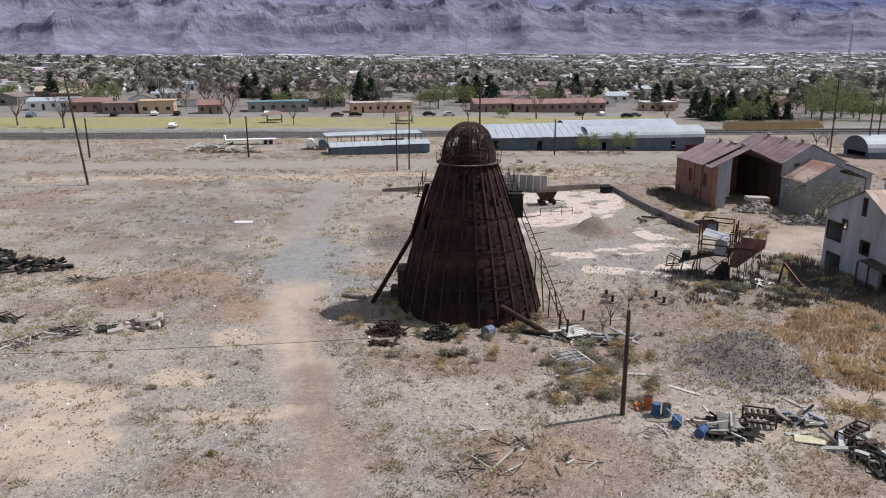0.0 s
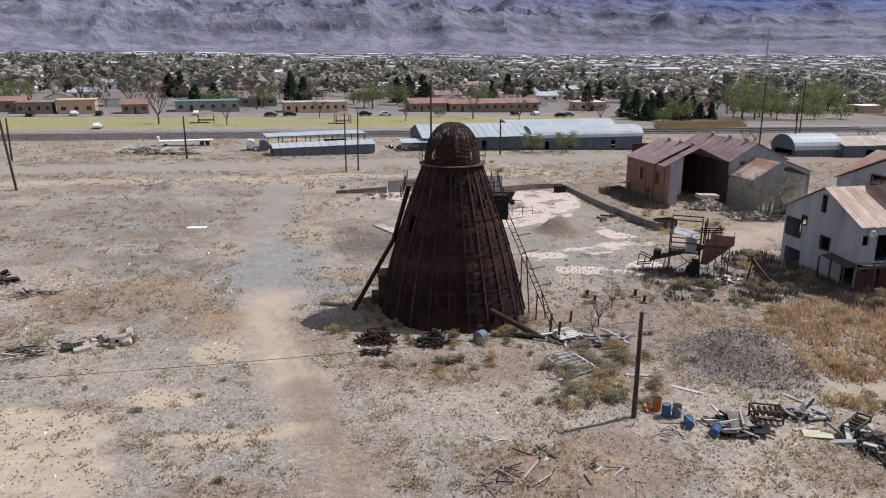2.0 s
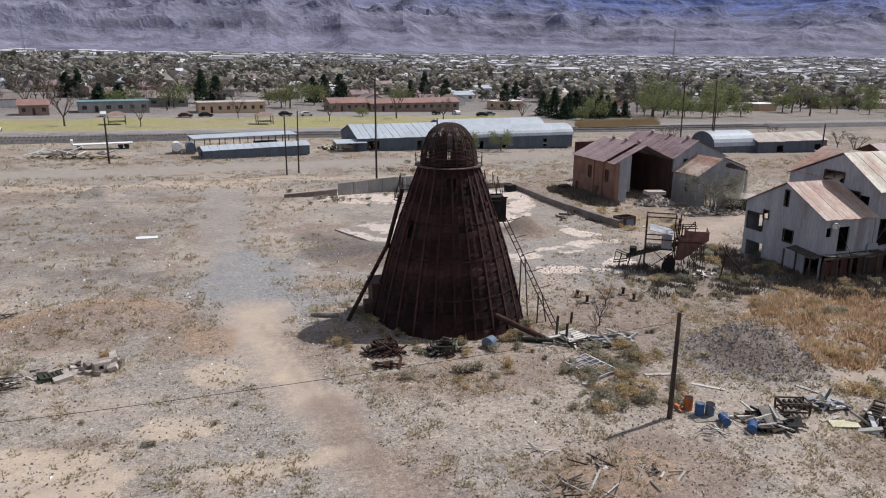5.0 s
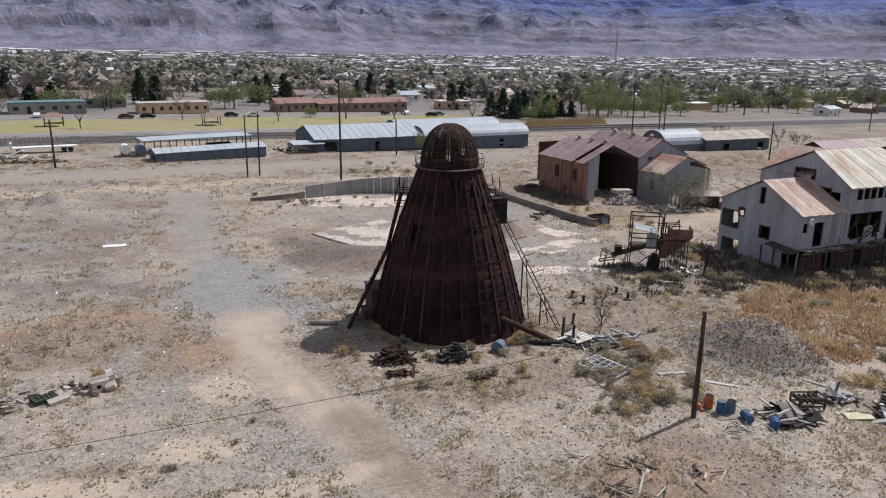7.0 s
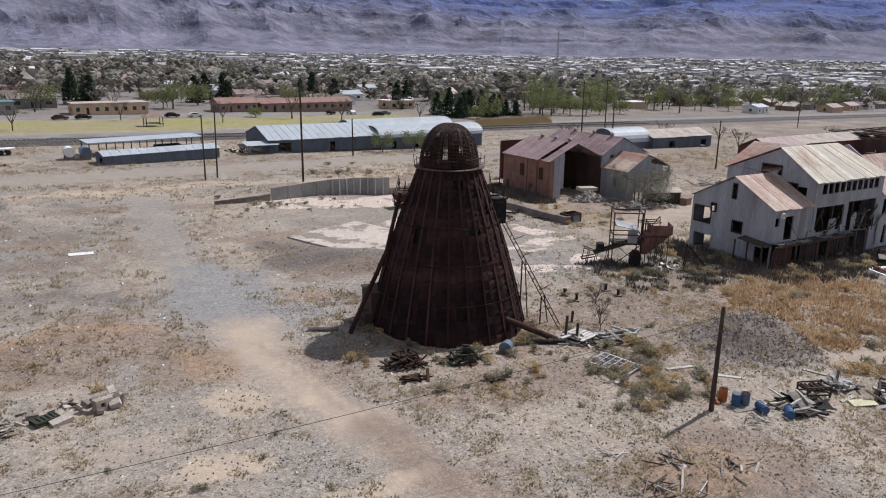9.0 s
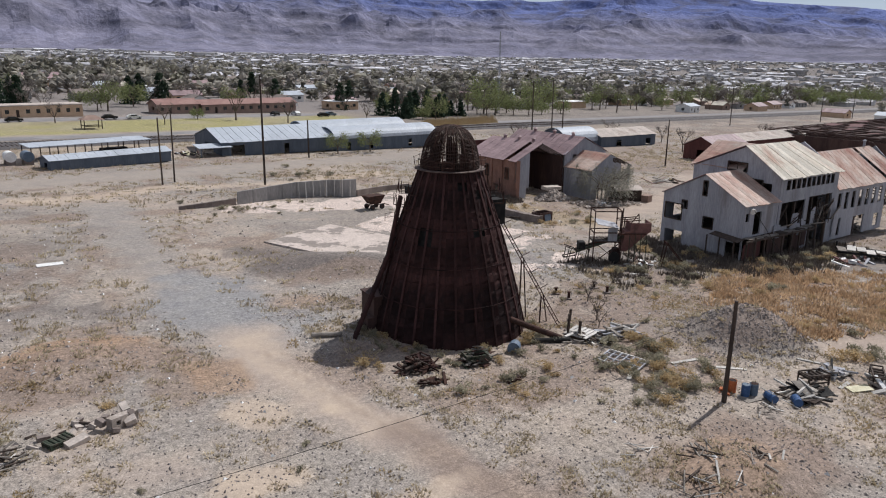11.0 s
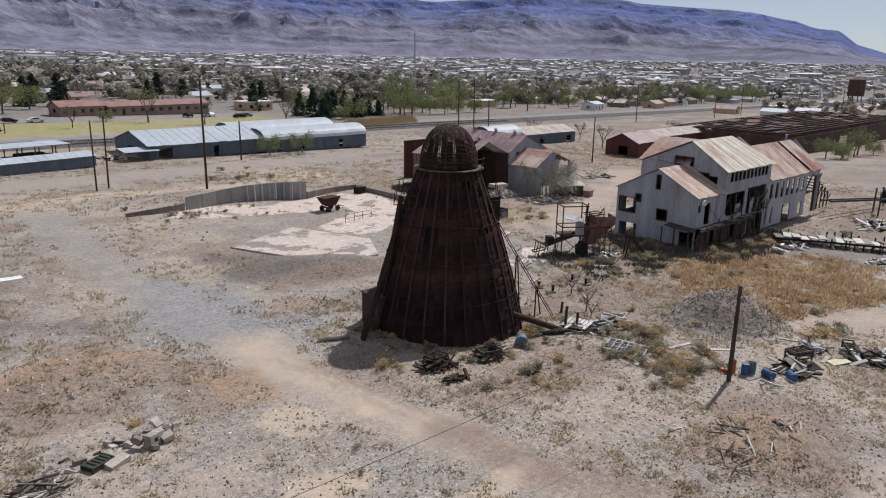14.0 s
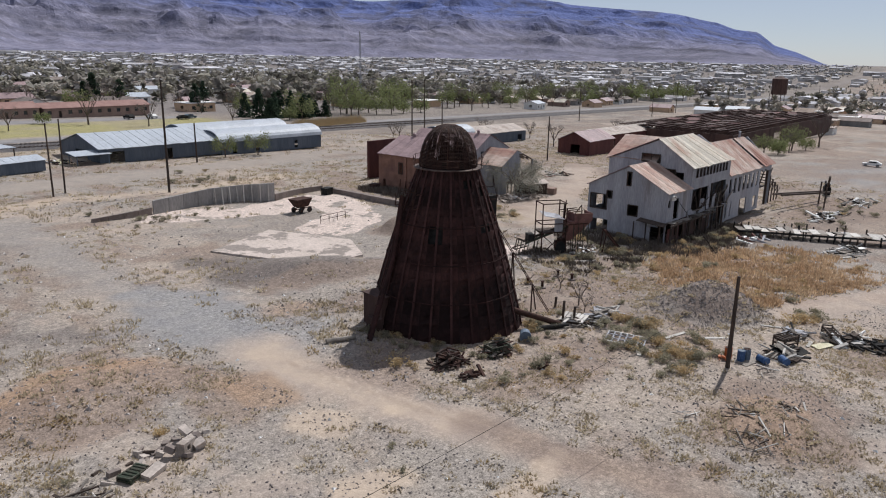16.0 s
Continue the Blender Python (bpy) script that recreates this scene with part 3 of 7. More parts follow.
NF, NR = 24, 19
RING_Z, TOP_Z = 13.15, 16.5


def cone_r(z):
    u = z / RING_Z
    return 6.55 * (1 - u) + 2.45 * u + 0.28 * math.sin(math.pi * u)


def facet(i):
    return 2 * math.pi * i / NF - radians(9)


def cone_point(i, z, dr=0.0):
    r = cone_r(z) + dr
    return Vector((r * math.cos(facet(i)), r * math.sin(facet(i)), z))


def sheet(row, variant, rnd):
    """One buckled sheet between two ribs, with its lower edge lapping the next."""
    z0, z1 = RING_Z * row / NR, RING_Z * (row + 1) / NR
    sh, n = Shape(), 3
    grid = []
    for j in range(n + 1):
        for k in range(n + 1):
            w, u = j / n, k / n
            z = z0 - 0.05 + (z1 - z0 + 0.05) * w
            p = cone_point(0, z).lerp(cone_point(1, z), u)
            out = 0.02 + 0.06 * w + (rnd.uniform(-0.10, 0.07) if 0 < k < n else 0.0)
            a = (facet(0) + facet(1)) / 2
            grid.append(p + Vector((math.cos(a), math.sin(a), 0.25)) * out)
    m = n + 1
    sh.add(grid, [(j * m + k, j * m + k + 1, (j + 1) * m + k + 1, (j + 1) * m + k) for j in range(n) for k in range(n)])
    return sh.mesh("sheet")


rnd = random.Random(3)
SHEETS = {(r_, v_): sheet(r_, v_, rnd) for r_ in range(NR) for v_ in range(3)}
for me in SHEETS.values():
    me.materials.append(M["rust"])
burner_back = Shape()
MISSING = {(15, 11), (15, 12), (18, 17), (20, 16), (21, 14), (19, 12)}
for i in range(NF):
    for r_ in range(NR):
        if (i, r_) in MISSING:
            continue
        me = SHEETS[(r_, rnd.randrange(3))]
        turn = Matrix.Rotation(facet(i), 4, "Z")
        if 1 <= i <= 8:
            burner_back.add([turn @ v.co for v in me.vertices], [tuple(p.vertices) for p in me.polygons])
            continue
        ob = part("sheet", me, None, burner)
        ob.matrix_local = turn
# Added black shell behind the sheets; its colour stands for the dark inside.
backing = Shape()
for i in range(NF):
    for z0, z1 in zip((0.0, 4.4, 8.8), (4.4, 8.8, RING_Z)):
        backing.add([cone_point(i, z0, -0.35), cone_point(i + 1, z0, -0.35), cone_point(i + 1, z1, -0.35), cone_point(i, z1, -0.35)], [(0, 1, 2, 3)])
part("inner_lining", backing.weld(), "black", burner, "added black shell that darkens the sheet gaps")
tagged(part("rear_sheeting", burner_back, "rust", burner), kind="stuff")
for i in range(NF):
    rib = Shape()
    a = facet(i)
    side = Vector((-math.sin(a), math.cos(a), 0)) * 0.085
    zs = [RING_Z * k / 6 for k in range(7)]
    for z0, z1 in zip(zs, zs[1:]):
        p, q = cone_point(i, z0, 0.0), cone_point(i, z1, 0.0)
        o = Vector((math.cos(a), math.sin(a), 0)) * 0.12
        rib.hexa([p - side, p + side, p + side + o, p - side + o, q - side, q + side, q + side + o, q - side + o])
    part("rib", rib, "rust_rib", burner)
for z in (3.1, 6.0, 8.8):
    hoop = Shape()
    for i in range(NF):
        a, b = cone_point(i, z, 0.11), cone_point(i + 1, z, 0.11)
        o, p_ = cone_point(i, z, 0.16), cone_point(i + 1, z, 0.16)
        u = Vector((0, 0, 0.07))
        hoop.hexa([a, o, p_, b, a + u, o + u, p_ + u, b + u])
    hoop.weld()
    part("hoop", hoop, "rust", burner)
# gallery round the neck
gal = Shape()
for i in range(36):
    a0, a1 = 2 * math.pi * i / 36, 2 * math.pi * (i + 1) / 36
    ring = [Vector((r * math.cos(a), r * math.sin(a), z)) for z in (RING_Z - 0.01, RING_Z + 0.05) for r, a in ((2.35, a0), (2.86, a0), (2.86, a1), (2.35, a1))]
    gal.hexa(ring)
part("gallery", gal, "pale_rim", burner, "pale weathered gallery ring at the neck")
for i in range(0, 36, 3):
    a0 = 2 * math.pi * i / 36
    p = Vector((math.cos(a0), math.sin(a0), 0))
    part("rail_post", Shape().rod(p * 2.8 + Vector((0, 0, RING_Z)), p * (2.88 + 0.05 * math.sin(3 * a0)) + Vector((0, 0, RING_Z + 0.95)), 0.025, n=5), "rust_bar", burner)
for i in range(4):
    for h in (0.5, 0.93):
        pts = [Vector((2.9 * math.cos(a), 2.9 * math.sin(a), RING_Z + h - 0.02 * k)) for k, a in enumerate([1.57 * i + 0.16 * j for j in range(8)])]
        part("gallery_rail", Shape().tube(pts, 0.022, 4), "rust_bar", burner)


def dome_point(a, u):
    r = 2.38 * (math.cos(u * math.pi / 2) ** 0.8 if u < 1 else 0)
    return Vector((r * math.cos(a), r * math.sin(a), RING_Z + 0.1 + (TOP_Z - RING_Z) * math.sin(u * math.pi / 2) ** 1.05))


for i in range(16):
    rib = Shape()
    a = 2 * math.pi * i / 16
    pts = [dome_point(a, k / 9) for k in range(10)]
    rib.tube(pts, 0.045, 5)
    part("dome_rib", rib, "rust_bar", burner)
mesh = Shape()
for k in range(1, 46):
    u = k / 46
    thick = 0.034 if k % 6 == 0 else 0.02
    for i in range(32):
        mesh.rod(dome_point(2 * math.pi * i / 32, u), dome_point(2 * math.pi * (i + 1) / 32, u), thick, n=3, caps=False)
for i in range(90):
    pts = [dome_point(2 * math.pi * i / 90, k / 9 * 0.97) for k in range(10)]
    mesh.tube(pts, 0.02, 3)
part("dome_mesh", mesh, "rust_mesh", burner, "rusted wire mesh of the dome")
for i in range(32):
    if i % 8 in (3, 6):
        continue
    a0, a1 = 2 * math.pi * i / 32, 2 * math.pi * (i + 1) / 32
    us = [0.0, 0.14 + 0.14 * rnd.random()] if 9 < i < 28 else [0.0, 0.35 + 0.25 * rnd.random()]
    skirt = Shape().add([dome_point(a0, us[0]) * 0.995, dome_point(a1, us[0]) * 0.995, dome_point(a1, us[1]) * 0.995, dome_point(a0, us[1]) * 0.995], [(0, 1, 2, 3)])
    part("dome_sheet", skirt, "rust", burner)
# catwalk brackets under the neck
for a in (0.15, 0.45, 3.0, 3.3, 2.75, 5.9):
    br = Shape()
    for z in (10.2, 11.3):
        p = Vector((math.cos(a), math.sin(a), 0))
        r = cone_r(z)
        br.bar(p * r + Vector((0, 0, z)), p * (r + 1.0) + Vector((0, 0, z)), 0.06)
        br.bar(p * (r + 1.0) + Vector((0, 0, z)), p * (r + 0.95) + Vector((0, 0, z + 1.0)), 0.05)
    br.bar(p * (cone_r(10.2) + 1.0) + Vector((0, 0, 10.2)), p * (cone_r(11.3) + 0.95) + Vector((0, 0, 12.2)), 0.04)
    part("catwalk_bracket", br, "rust_bar", burner)
# hopper and feed box
hop = Shape()
hop.box(3.3, -1.2, 8.3, 4.75, 0.4, 10.35)
hop.bar((2.8, -1.2, 10.4), (4.85, -1.2, 10.4), 0.1).bar((2.8, 0.4, 10.4), (4.85, 0.4, 10.4), 0.1)
part("feed_hopper", hop, "black", burner, "dark box hopper on the upper flank")
ann = Shape()
ann.box(-6.55, 0.6, 0, -4.6, 3.0, 2.9).box(-6.65, 0.5, 2.9, -4.5, 3.1, 3.0).box(-7.2, 0.4, 0, -6.55, 1.8, 1.3)
part("blower_box", ann, "dark_rust", burner, "dark sheet-metal box against the base")
# ---- buildings ----


def cells(sh, o, du, length, prof, openings, thick, breaks=()):
    """A wall with real openings, from o along du; prof(u) is its top."""
    o, du = Vector(o), Vector(du).normalized()
    nrm = du.cross(Vector((0, 0, 1))) * thick
    us = sorted({0, length, *breaks, *[min(max(a, 0), length) for q in openings for a in q[:2]]})
    vs = sorted({0, 60, *[a for q in openings for a in q[2:]]})
    cuts = set()
    for u0, u1 in zip(us, us[1:]):
        h0, h1 = prof(u0 + 1e-6), prof(u1 - 1e-6)
        cuts |= {round(u0 + (u1 - u0) * (v - h0) / (h1 - h0), 5) for v in vs if (v - h0) * (v - h1) < 0}
    us = sorted(set(us) | cuts)
    for u0, u1 in zip(us, us[1:]):
        for v0, v1 in zip(vs, vs[1:]):
            um, vm = (u0 + u1) / 2, v0 + 0.001
            if any(a <= um <= b and c <= vm < d for a, b, c, d in openings):
                continue
            a, b = min(v1, prof(u0)), min(v1, prof(u1))
            if a <= v0 and b <= v0:
                continue
            a, b = max(a, v0), max(b, v0)
            z = Vector((0, 0, 1))
            p = [o + du * u0 + z * v0, o + du * u1 + z * v0, o + du * u1 + z * b, o + du * u0 + z * a]
            sh.hexa([p[0], p[1], p[1] - nrm, p[0] - nrm, p[3], p[2], p[2] - nrm, p[3] - nrm])
    return sh.weld()


def flat(h):
    return lambda u: h


def gable(w, peak, eave, ridge, far=None):
    far = eave if far is None else far
    return lambda u: eave + (ridge - eave) * u / peak if u <= peak else ridge + (far - ridge) * (u - peak) / (w - peak)


def wall_part(parent, name, o, du, length, prof, openings, material, thick=0.18, breaks=(), label=""):
    return part(name, cells(Shape(), o, du, length, prof, openings, thick, breaks), material, parent, label)


def roof_sheets(parent, name, a, b, c, d, count, material, thick=0.06, skip=(), rnd=random.Random(5)):
    """Separate sheets from eave a-b up to ridge d-c."""
    a, b, c, d = (Vector(p) for p in (a, b, c, d))
    nrm = (b - a).cross(d - a).normalized() * thick
    for k in range(count):
        if k in skip:
            continue
        u0, u1 = k / count + 0.0015, (k + 1) / count - 0.0015
        lift = nrm * rnd.uniform(0, 0.6)
        s0, s1 = rnd.uniform(-0.06, 0.0) * 0.5, rnd.uniform(-0.06, 0.0) * 0.5
        p = [a.lerp(b, u0), a.lerp(b, u1), d.lerp(c, u1), d.lerp(c, u0)]
        p[0] = p[0] + (p[0] - p[3]) * -s0
        p[1] = p[1] + (p[1] - p[2]) * -s1
        sh = Shape().hexa([q + lift for q in p] + [q + lift + nrm for q in p])
        part("roof_sheet", sh, material, parent)


def frame_of(parent, o, du, u0, u1, v0, v1, material="dark_wood", bars=0, name="window_frame", thick=0.18):
    o, du = Vector(o), Vector(du).normalized()
    z, n = Vector((0, 0, 1)), du.cross(Vector((0, 0, 1))) * 0.02
    sh = Shape()

    def at_(u, v):
        return o + du * u + z * v + n
    sh.bar(at_(u0, v0), at_(u1, v0), 0.12).bar(at_(u0, v1), at_(u1, v1), 0.12).bar(at_(u0, v0), at_(u0, v1), 0.12).bar(at_(u1, v0), at_(u1, v1), 0.12)
    for k in range(1, bars + 1):
        u = u0 + (u1 - u0) * k / (bars + 1)
        sh.bar(at_(u, v0), at_(u, v1), 0.06)
    return part(name, sh, material, parent)


# -- the tall tin mill: three gabled blocks in line --
MT = 5.6
mill = thing("tin_mill", pose(43.3, 66.3, gz(46, 71) - 0.15, 0, 0, MT), "derelict three-storey grey tin-clad mill with rust-streaked roofs", "mill building")
XU, YV = (1, 0, 0), (0, 1, 0)
# block one (low gable towards the open yard)
o1 = [(0.9, 1.9, 0.0, 2.3), (3.8, 5.2, 3.3, 4.7), (5.0, 5.6, 7.2, 9.0), (7.6, 8.4, 5.2, 6.2), (8.3, 10.8, 3.6, 5.6), (8.0, 10.6, 0.0, 2.2), (0.0, 0.9, 0.0, 3.0)]
w1 = wall_part(mill, "gable_wall", (0, 0, 0), YV, 11.0, gable(11, 5.4, 6.9, 9.7), o1, "tin", -0.18, (5.4,))
for q in o1[1:5]:
    frame_of(w1, (-0.02, 0, 0), (0, 1, 0), *q)
o1s = [(0.3, 1.0, 4.9, 5.9), (2.0, 3.5, 3.2, 5.9), (0.2, 6.3, 0.0, 3.0)]
wall_part(mill, "side_wall", (0, 0, 0), XU, 6.9, flat(6.85), o1s, "tin", -0.18)
wall_part(mill, "side_wall", (0, 11.0, 0), XU, 6.9, flat(6.85), [(2, 4, 3.5, 5), (2.5, 4.5, 0, 2.3)], "tin")
roof_sheets(mill, "roof", (-0.25, -0.35, 6.75), (7.0, -0.35, 6.75), (7.0, 5.4, 9.78), (-0.25, 5.4, 9.78), 9, "rust_roof")
roof_sheets(mill, "roof", (7.0, 11.3, 6.72), (-0.25, 11.3, 6.72), (-0.25, 5.4, 9.78), (7.0, 5.4, 9.78), 9, "red_roof")
# block two (tallest)
o2 = [(1.0, 2.4, 7.6, 8.6), (0.3, 1.2, 5.8, 6.8), (4.5, 7.2, 9.6, 10.7), (2.2, 4.2, 7.4, 8.9)]
w2 = wall_part(mill, "gable_wall", (7.0, 0, 0), YV, 12.0, gable(12.0, 4.9, 9.5, 12.7, 9.6), o2, "tin", -0.18, (4.9,))
for q in o2[2:]:
    frame_of(w2, (6.96, 0, 0), YV, *q, bars=1)
o2s = [(k * 1.15 + 1.2, k * 1.15 + 2.1, 7.9, 9.1) for k in range(10)] + [(0.6, 6.0, 3.4, 6.4), (6.8, 12.5, 3.0, 6.6), (2.0, 5.0, 0, 3.0), (7.6, 12.0, 0.0, 3.0), (0.0, 1.8, 0, 2.6)]
w3 = wall_part(mill, "side_wall", (7.0, 0, 0), XU, 13.5, lambda u: 9.4 if u < 13.4 else 9.4, o2s, "tin", -0.18)
for k in range(10):
    frame_of(w3, (7.0, -0.03, 0), XU, k * 1.15 + 1.2, k * 1.15 + 2.1, 7.9, 9.1)
wall_part(mill, "side_wall", (7.0, 12.0, 0), XU, 13.5, flat(9.5), [(3, 5, 4, 6), (8, 10, 0, 3)], "tin")
wall_part(mill, "gable_wall", (20.4, 0, 0), YV, 12.0, gable(12.0, 4.9, 9.4, 12.6, 9.5), [(2, 9, 0, 6.4)], "tin", 0.18, (4.9,))
roof_sheets(mill, "roof", (6.7, -0.4, 9.35), (21.2, -0.4, 9.35), (18.0, 4.9, 12.82), (6.7, 4.9, 12.82), 14, "tin_roof")
roof_sheets(mill, "roof", (20.6, 12.4, 9.5), (6.7, 12.4, 9.5), (6.7, 4.9, 12.82), (18.0, 4.9, 12.82), 14, "red_roof")
tri = Shape().add([(18.0, 4.9, 12.8), (21.2, -0.4, 9.37), (20.6, 12.4, 9.52)], [(0, 1, 2)])
part("hip_end", tri, "red_roof", mill)
# cross wing over block two
roof_sheets(mill, "roof", (7.0, 12.6, 9.75), (7.0, 5.0, 9.75), (12.2, 5.0, 12.5), (12.2, 12.6, 12.5), 8, "rust_roof")
roof_sheets(mill, "roof", (17.4, 5.0, 9.75), (17.4, 12.6, 9.75), (12.2, 12.6, 12.5), (12.2, 5.0, 12.5), 8, "rust_roof")
wall_part(mill, "gable_wall", (7.1, 12.1, 9.4), XU, 10.2, gable(10.2, 5.1, 0.3, 3.0), [], "tin", 0.15, (5.1,))
# block three
o3 = [(k * 1.9 + 1.0, k * 1.9 + 2.0, 3.9, 6.2) for k in range(9)] + [(0.6, 2.6, 0.4, 2.8), (6.0, 9.0, 0, 2.6), (12.0, 13.4, 0.5, 2.3), (14.5, 19.4, 0.0, 5.9)]
wall_part(mill, "side_wall", (20.6, 0.2, 0), XU, 19.5, flat(7.0), o3, "tin", -0.18)
wall_part(mill, "side_wall", (20.6, 9.6, 0), XU, 19.5, flat(7.0), [(3, 5, 3, 5), (10, 12, 3, 5)], "tin")
wall_part(mill, "gable_wall", (40.0, 0.2, 0), YV, 9.4, gable(9.4, 4.3, 7.0, 11.0), [(0.5, 8.5, 0, 5.5)], "tin", 0.18, (4.3,))
roof_sheets(mill, "roof", (20.7, -0.3, 6.85), (41.0, -0.3, 6.85), (38.0, 4.5, 11.05), (21.0, 4.5, 11.05), 19, "rust_roof", skip=(13,))
roof_sheets(mill, "roof", (40.3, 10.0, 6.9), (20.7, 10.0, 6.9), (21.0, 4.5, 11.05), (38.0, 4.5, 11.05), 19, "red_roof")
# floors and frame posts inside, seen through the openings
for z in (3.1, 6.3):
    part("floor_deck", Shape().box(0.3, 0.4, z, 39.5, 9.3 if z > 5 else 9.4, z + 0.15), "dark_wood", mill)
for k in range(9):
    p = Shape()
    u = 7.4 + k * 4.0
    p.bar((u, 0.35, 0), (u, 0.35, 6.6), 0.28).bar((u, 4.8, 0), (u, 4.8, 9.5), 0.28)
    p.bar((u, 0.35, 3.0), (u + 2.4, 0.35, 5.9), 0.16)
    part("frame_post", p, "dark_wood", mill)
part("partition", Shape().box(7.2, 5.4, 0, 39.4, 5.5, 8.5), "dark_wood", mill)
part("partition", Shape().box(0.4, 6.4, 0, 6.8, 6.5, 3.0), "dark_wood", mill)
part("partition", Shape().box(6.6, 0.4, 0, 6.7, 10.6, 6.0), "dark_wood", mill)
# decayed loading deck along the front
for k in range(10):
    u = -0.6 + k * 1.9
    p = Shape().bar((u, -1.2, -0.2), (u + R.uniform(-0.12, 0.12), -1.2 + R.uniform(-0.1, 0.1), R.choice((2.7, 3.0, 3.2, 3.9))), 0.2)
    part("deck_post", p, "dark_wood", mill)
for k in range(11):
    u = 0.6 + k * 1.25
    if k in (3, 7):
        continue
    p = Shape().slab(pose(u, -0.45, 0.15 + R.uniform(0, 0.5), R.uniform(-5, 5), 0, R.uniform(-3, 3)), R.uniform(0.9, 1.25), 0.05, R.uniform(1.7, 2.7))
    part("rusted_sheet", p, R.choice(("maroon", "dark_rust", "dark_rust")), mill, "dark red rusted cladding sheet")
for k in range(7):
    p = Shape().slab(pose(0.8 + k * 2.1, -0.7, 2.95 + R.uniform(-0.1, 0.1), R.uniform(-7, 7), R.uniform(-3, 3), R.uniform(-5, 5)), R.uniform(1.2, 2.0), 1.0, 0.06)
    part("deck_board", p, R.choice(("dark_wood", "wood")), mill)
for k in range(16):
    u = R.uniform(7.5, 20)
    p = Shape().bar((u, -0.1, R.uniform(3.2, 6.4)), (u + R.uniform(-1.2, 1.2), -R.uniform(0.1, 0.7), R.uniform(2.4, 5.4)), 0.10, 0.08)
    part("broken_stud", p, "dark_wood", mill)
part("deck_beam", Shape().bar((-0.6, -1.2, 2.85), (14.0, -1.2, 2.75), 0.16, 0.2), "dark_wood", mill)
part("lean_sheet", Shape().slab(pose(-0.65, 1.4, 3.0, 5, -8, 0), 1.3, 3.8, 0.05), "dark_wood", mill, "sagging awning over the gable door")
for y in (0.0, 1.9, 3.6):
    part("awning_post", Shape().bar((-1.2, y, 0), (-1.2, y, 2.9), 0.13), "dark_wood", mill)
for k in range(14):
    u = R.uniform(8, 20)
    p = Shape().bar((u, -0.25, R.uniform(3, 5.2)), (u + R.uniform(-1.5, 2.5), -R.uniform(0.2, 1.6), R.uniform(2.9, 6.0)), 0.14, 0.10)
    part("loose_beam", p, "wood" if k % 2 else "dark_wood", mill)
for k in range(7):
    u = R.choice((6.9, 8.6, 10.6, 12.8, 15.0, 19.4, 21.0))
    p = Shape().slab(pose(u, -0.3, R.uniform(0.2, 3.0), R.uniform(-4, 4), R.uniform(-3, 3), 0), R.uniform(0.8, 1.5), 0.05, R.uniform(1.6, 2.9))
    part("hanging_sheet", p, "tin", mill)
# outshoot trusses beyond the far gable
for k in range(4):
    u = 41.3 + k * 1.5
    h = 4.6 - 0.75 * k
    p = Shape().bar((u, 0.3, 0), (u, 0.3, h), 0.16).bar((u, 6.5, 0), (u, 6.5, h + 0.6), 0.16).bar((u, 0.2, h), (u, 6.6, h + 0.6), 0.14).bar((u, 0.3, h * 0.4), (u + 1.4, 0.3, h * 0.85), 0.1)
    part("outshoot_truss", p, "dark_wood", mill)
for k in range(2):
    p = Shape().bar((39.5, -1.0 - k * 1.3, 1.9), (58.0, -4.0 - k * 1.3, 0.45), 0.3, 0.3)
    part("chute_rail", p, "dark_wood", mill)
part("vent_pipe", Shape().rod((36.5, 4.6, 10.9), (36.5, 4.6, 11.9), 0.18).rod((36.5, 4.6, 11.9), (36.5, 4.6, 12.1), 0.3, 0.05), "tin", mill)
part("floodlight", Shape().rod((1.0, -0.6, 6.15), (1.25, -0.25, 6.3), 0.36, 0.22, 12), "white", mill, "white round lamp on the wall")

# -- the orange brick shed with twin purple-red gables --
bk = thing("brick_shed", pose(40.4, 107.3, gz(47, 113) - 0.15, 0, 0, 7), "derelict orange brick and tin shed with twin dark-red gables", "shed")
ob_ = [(1.6, 2.5, 3.3, 5.2), (6.6, 7.5, 3.3, 5.2), (10.6, 11.4, 0.0, 2.0), (4.2, 5.2, 0, 2.2)]
w4 = wall_part(bk, "brick_wall", (0, 0, 0), YV, 12.0, flat(6.5), ob_, "brick", -0.35)
for q in ob_[:2]:
    frame_of(w4, (-0.02, 0, 0), YV, *q)
wall_part(bk, "front_wall", (0, 0, 0), XU, 11.0, gable(11, 5.6, 6.5, 9.0), [(2.9, 11.0, 0.0, 9.0), (0.0, 0.7, 0.0, 3.0), (2.3, 2.9, 0, 1.9)], "tin", -0.18, (5.6,))
part("pilaster", Shape().box(0.0, -0.3, 0, 0.75, 0.2, 6.5), "brick", bk)
part("buttress", Shape().box(-0.25, 5.6, 0, 0.0, 6.0, 6.3), "brick", bk)
part("buttress", Shape().box(-0.25, 3.0, 0, 0.0, 3.4, 6.3), "brick", bk)
wall_part(bk, "back_wall", (0, 12.0, 0), XU, 11.0, gable(11, 5.6, 6.5, 9.0), [(2.2, 3.1, 1.2, 5.6)], "brick", 0.3, (5.6,))
wall_part(bk, "front_wall", (11.0, 0, 0), XU, 10.3, gable(10.3, 4.6, 6.9, 9.4), [(1.9, 2.8, 4.9, 6.7), (0.0, 3.6, 0.0, 4.7)], "tin", -0.18, (4.6,))
part("rusted_sheeting", Shape().box(11.05, 0.1, 0.2, 14.6, 0.18, 4.6), "dark_rust", bk)
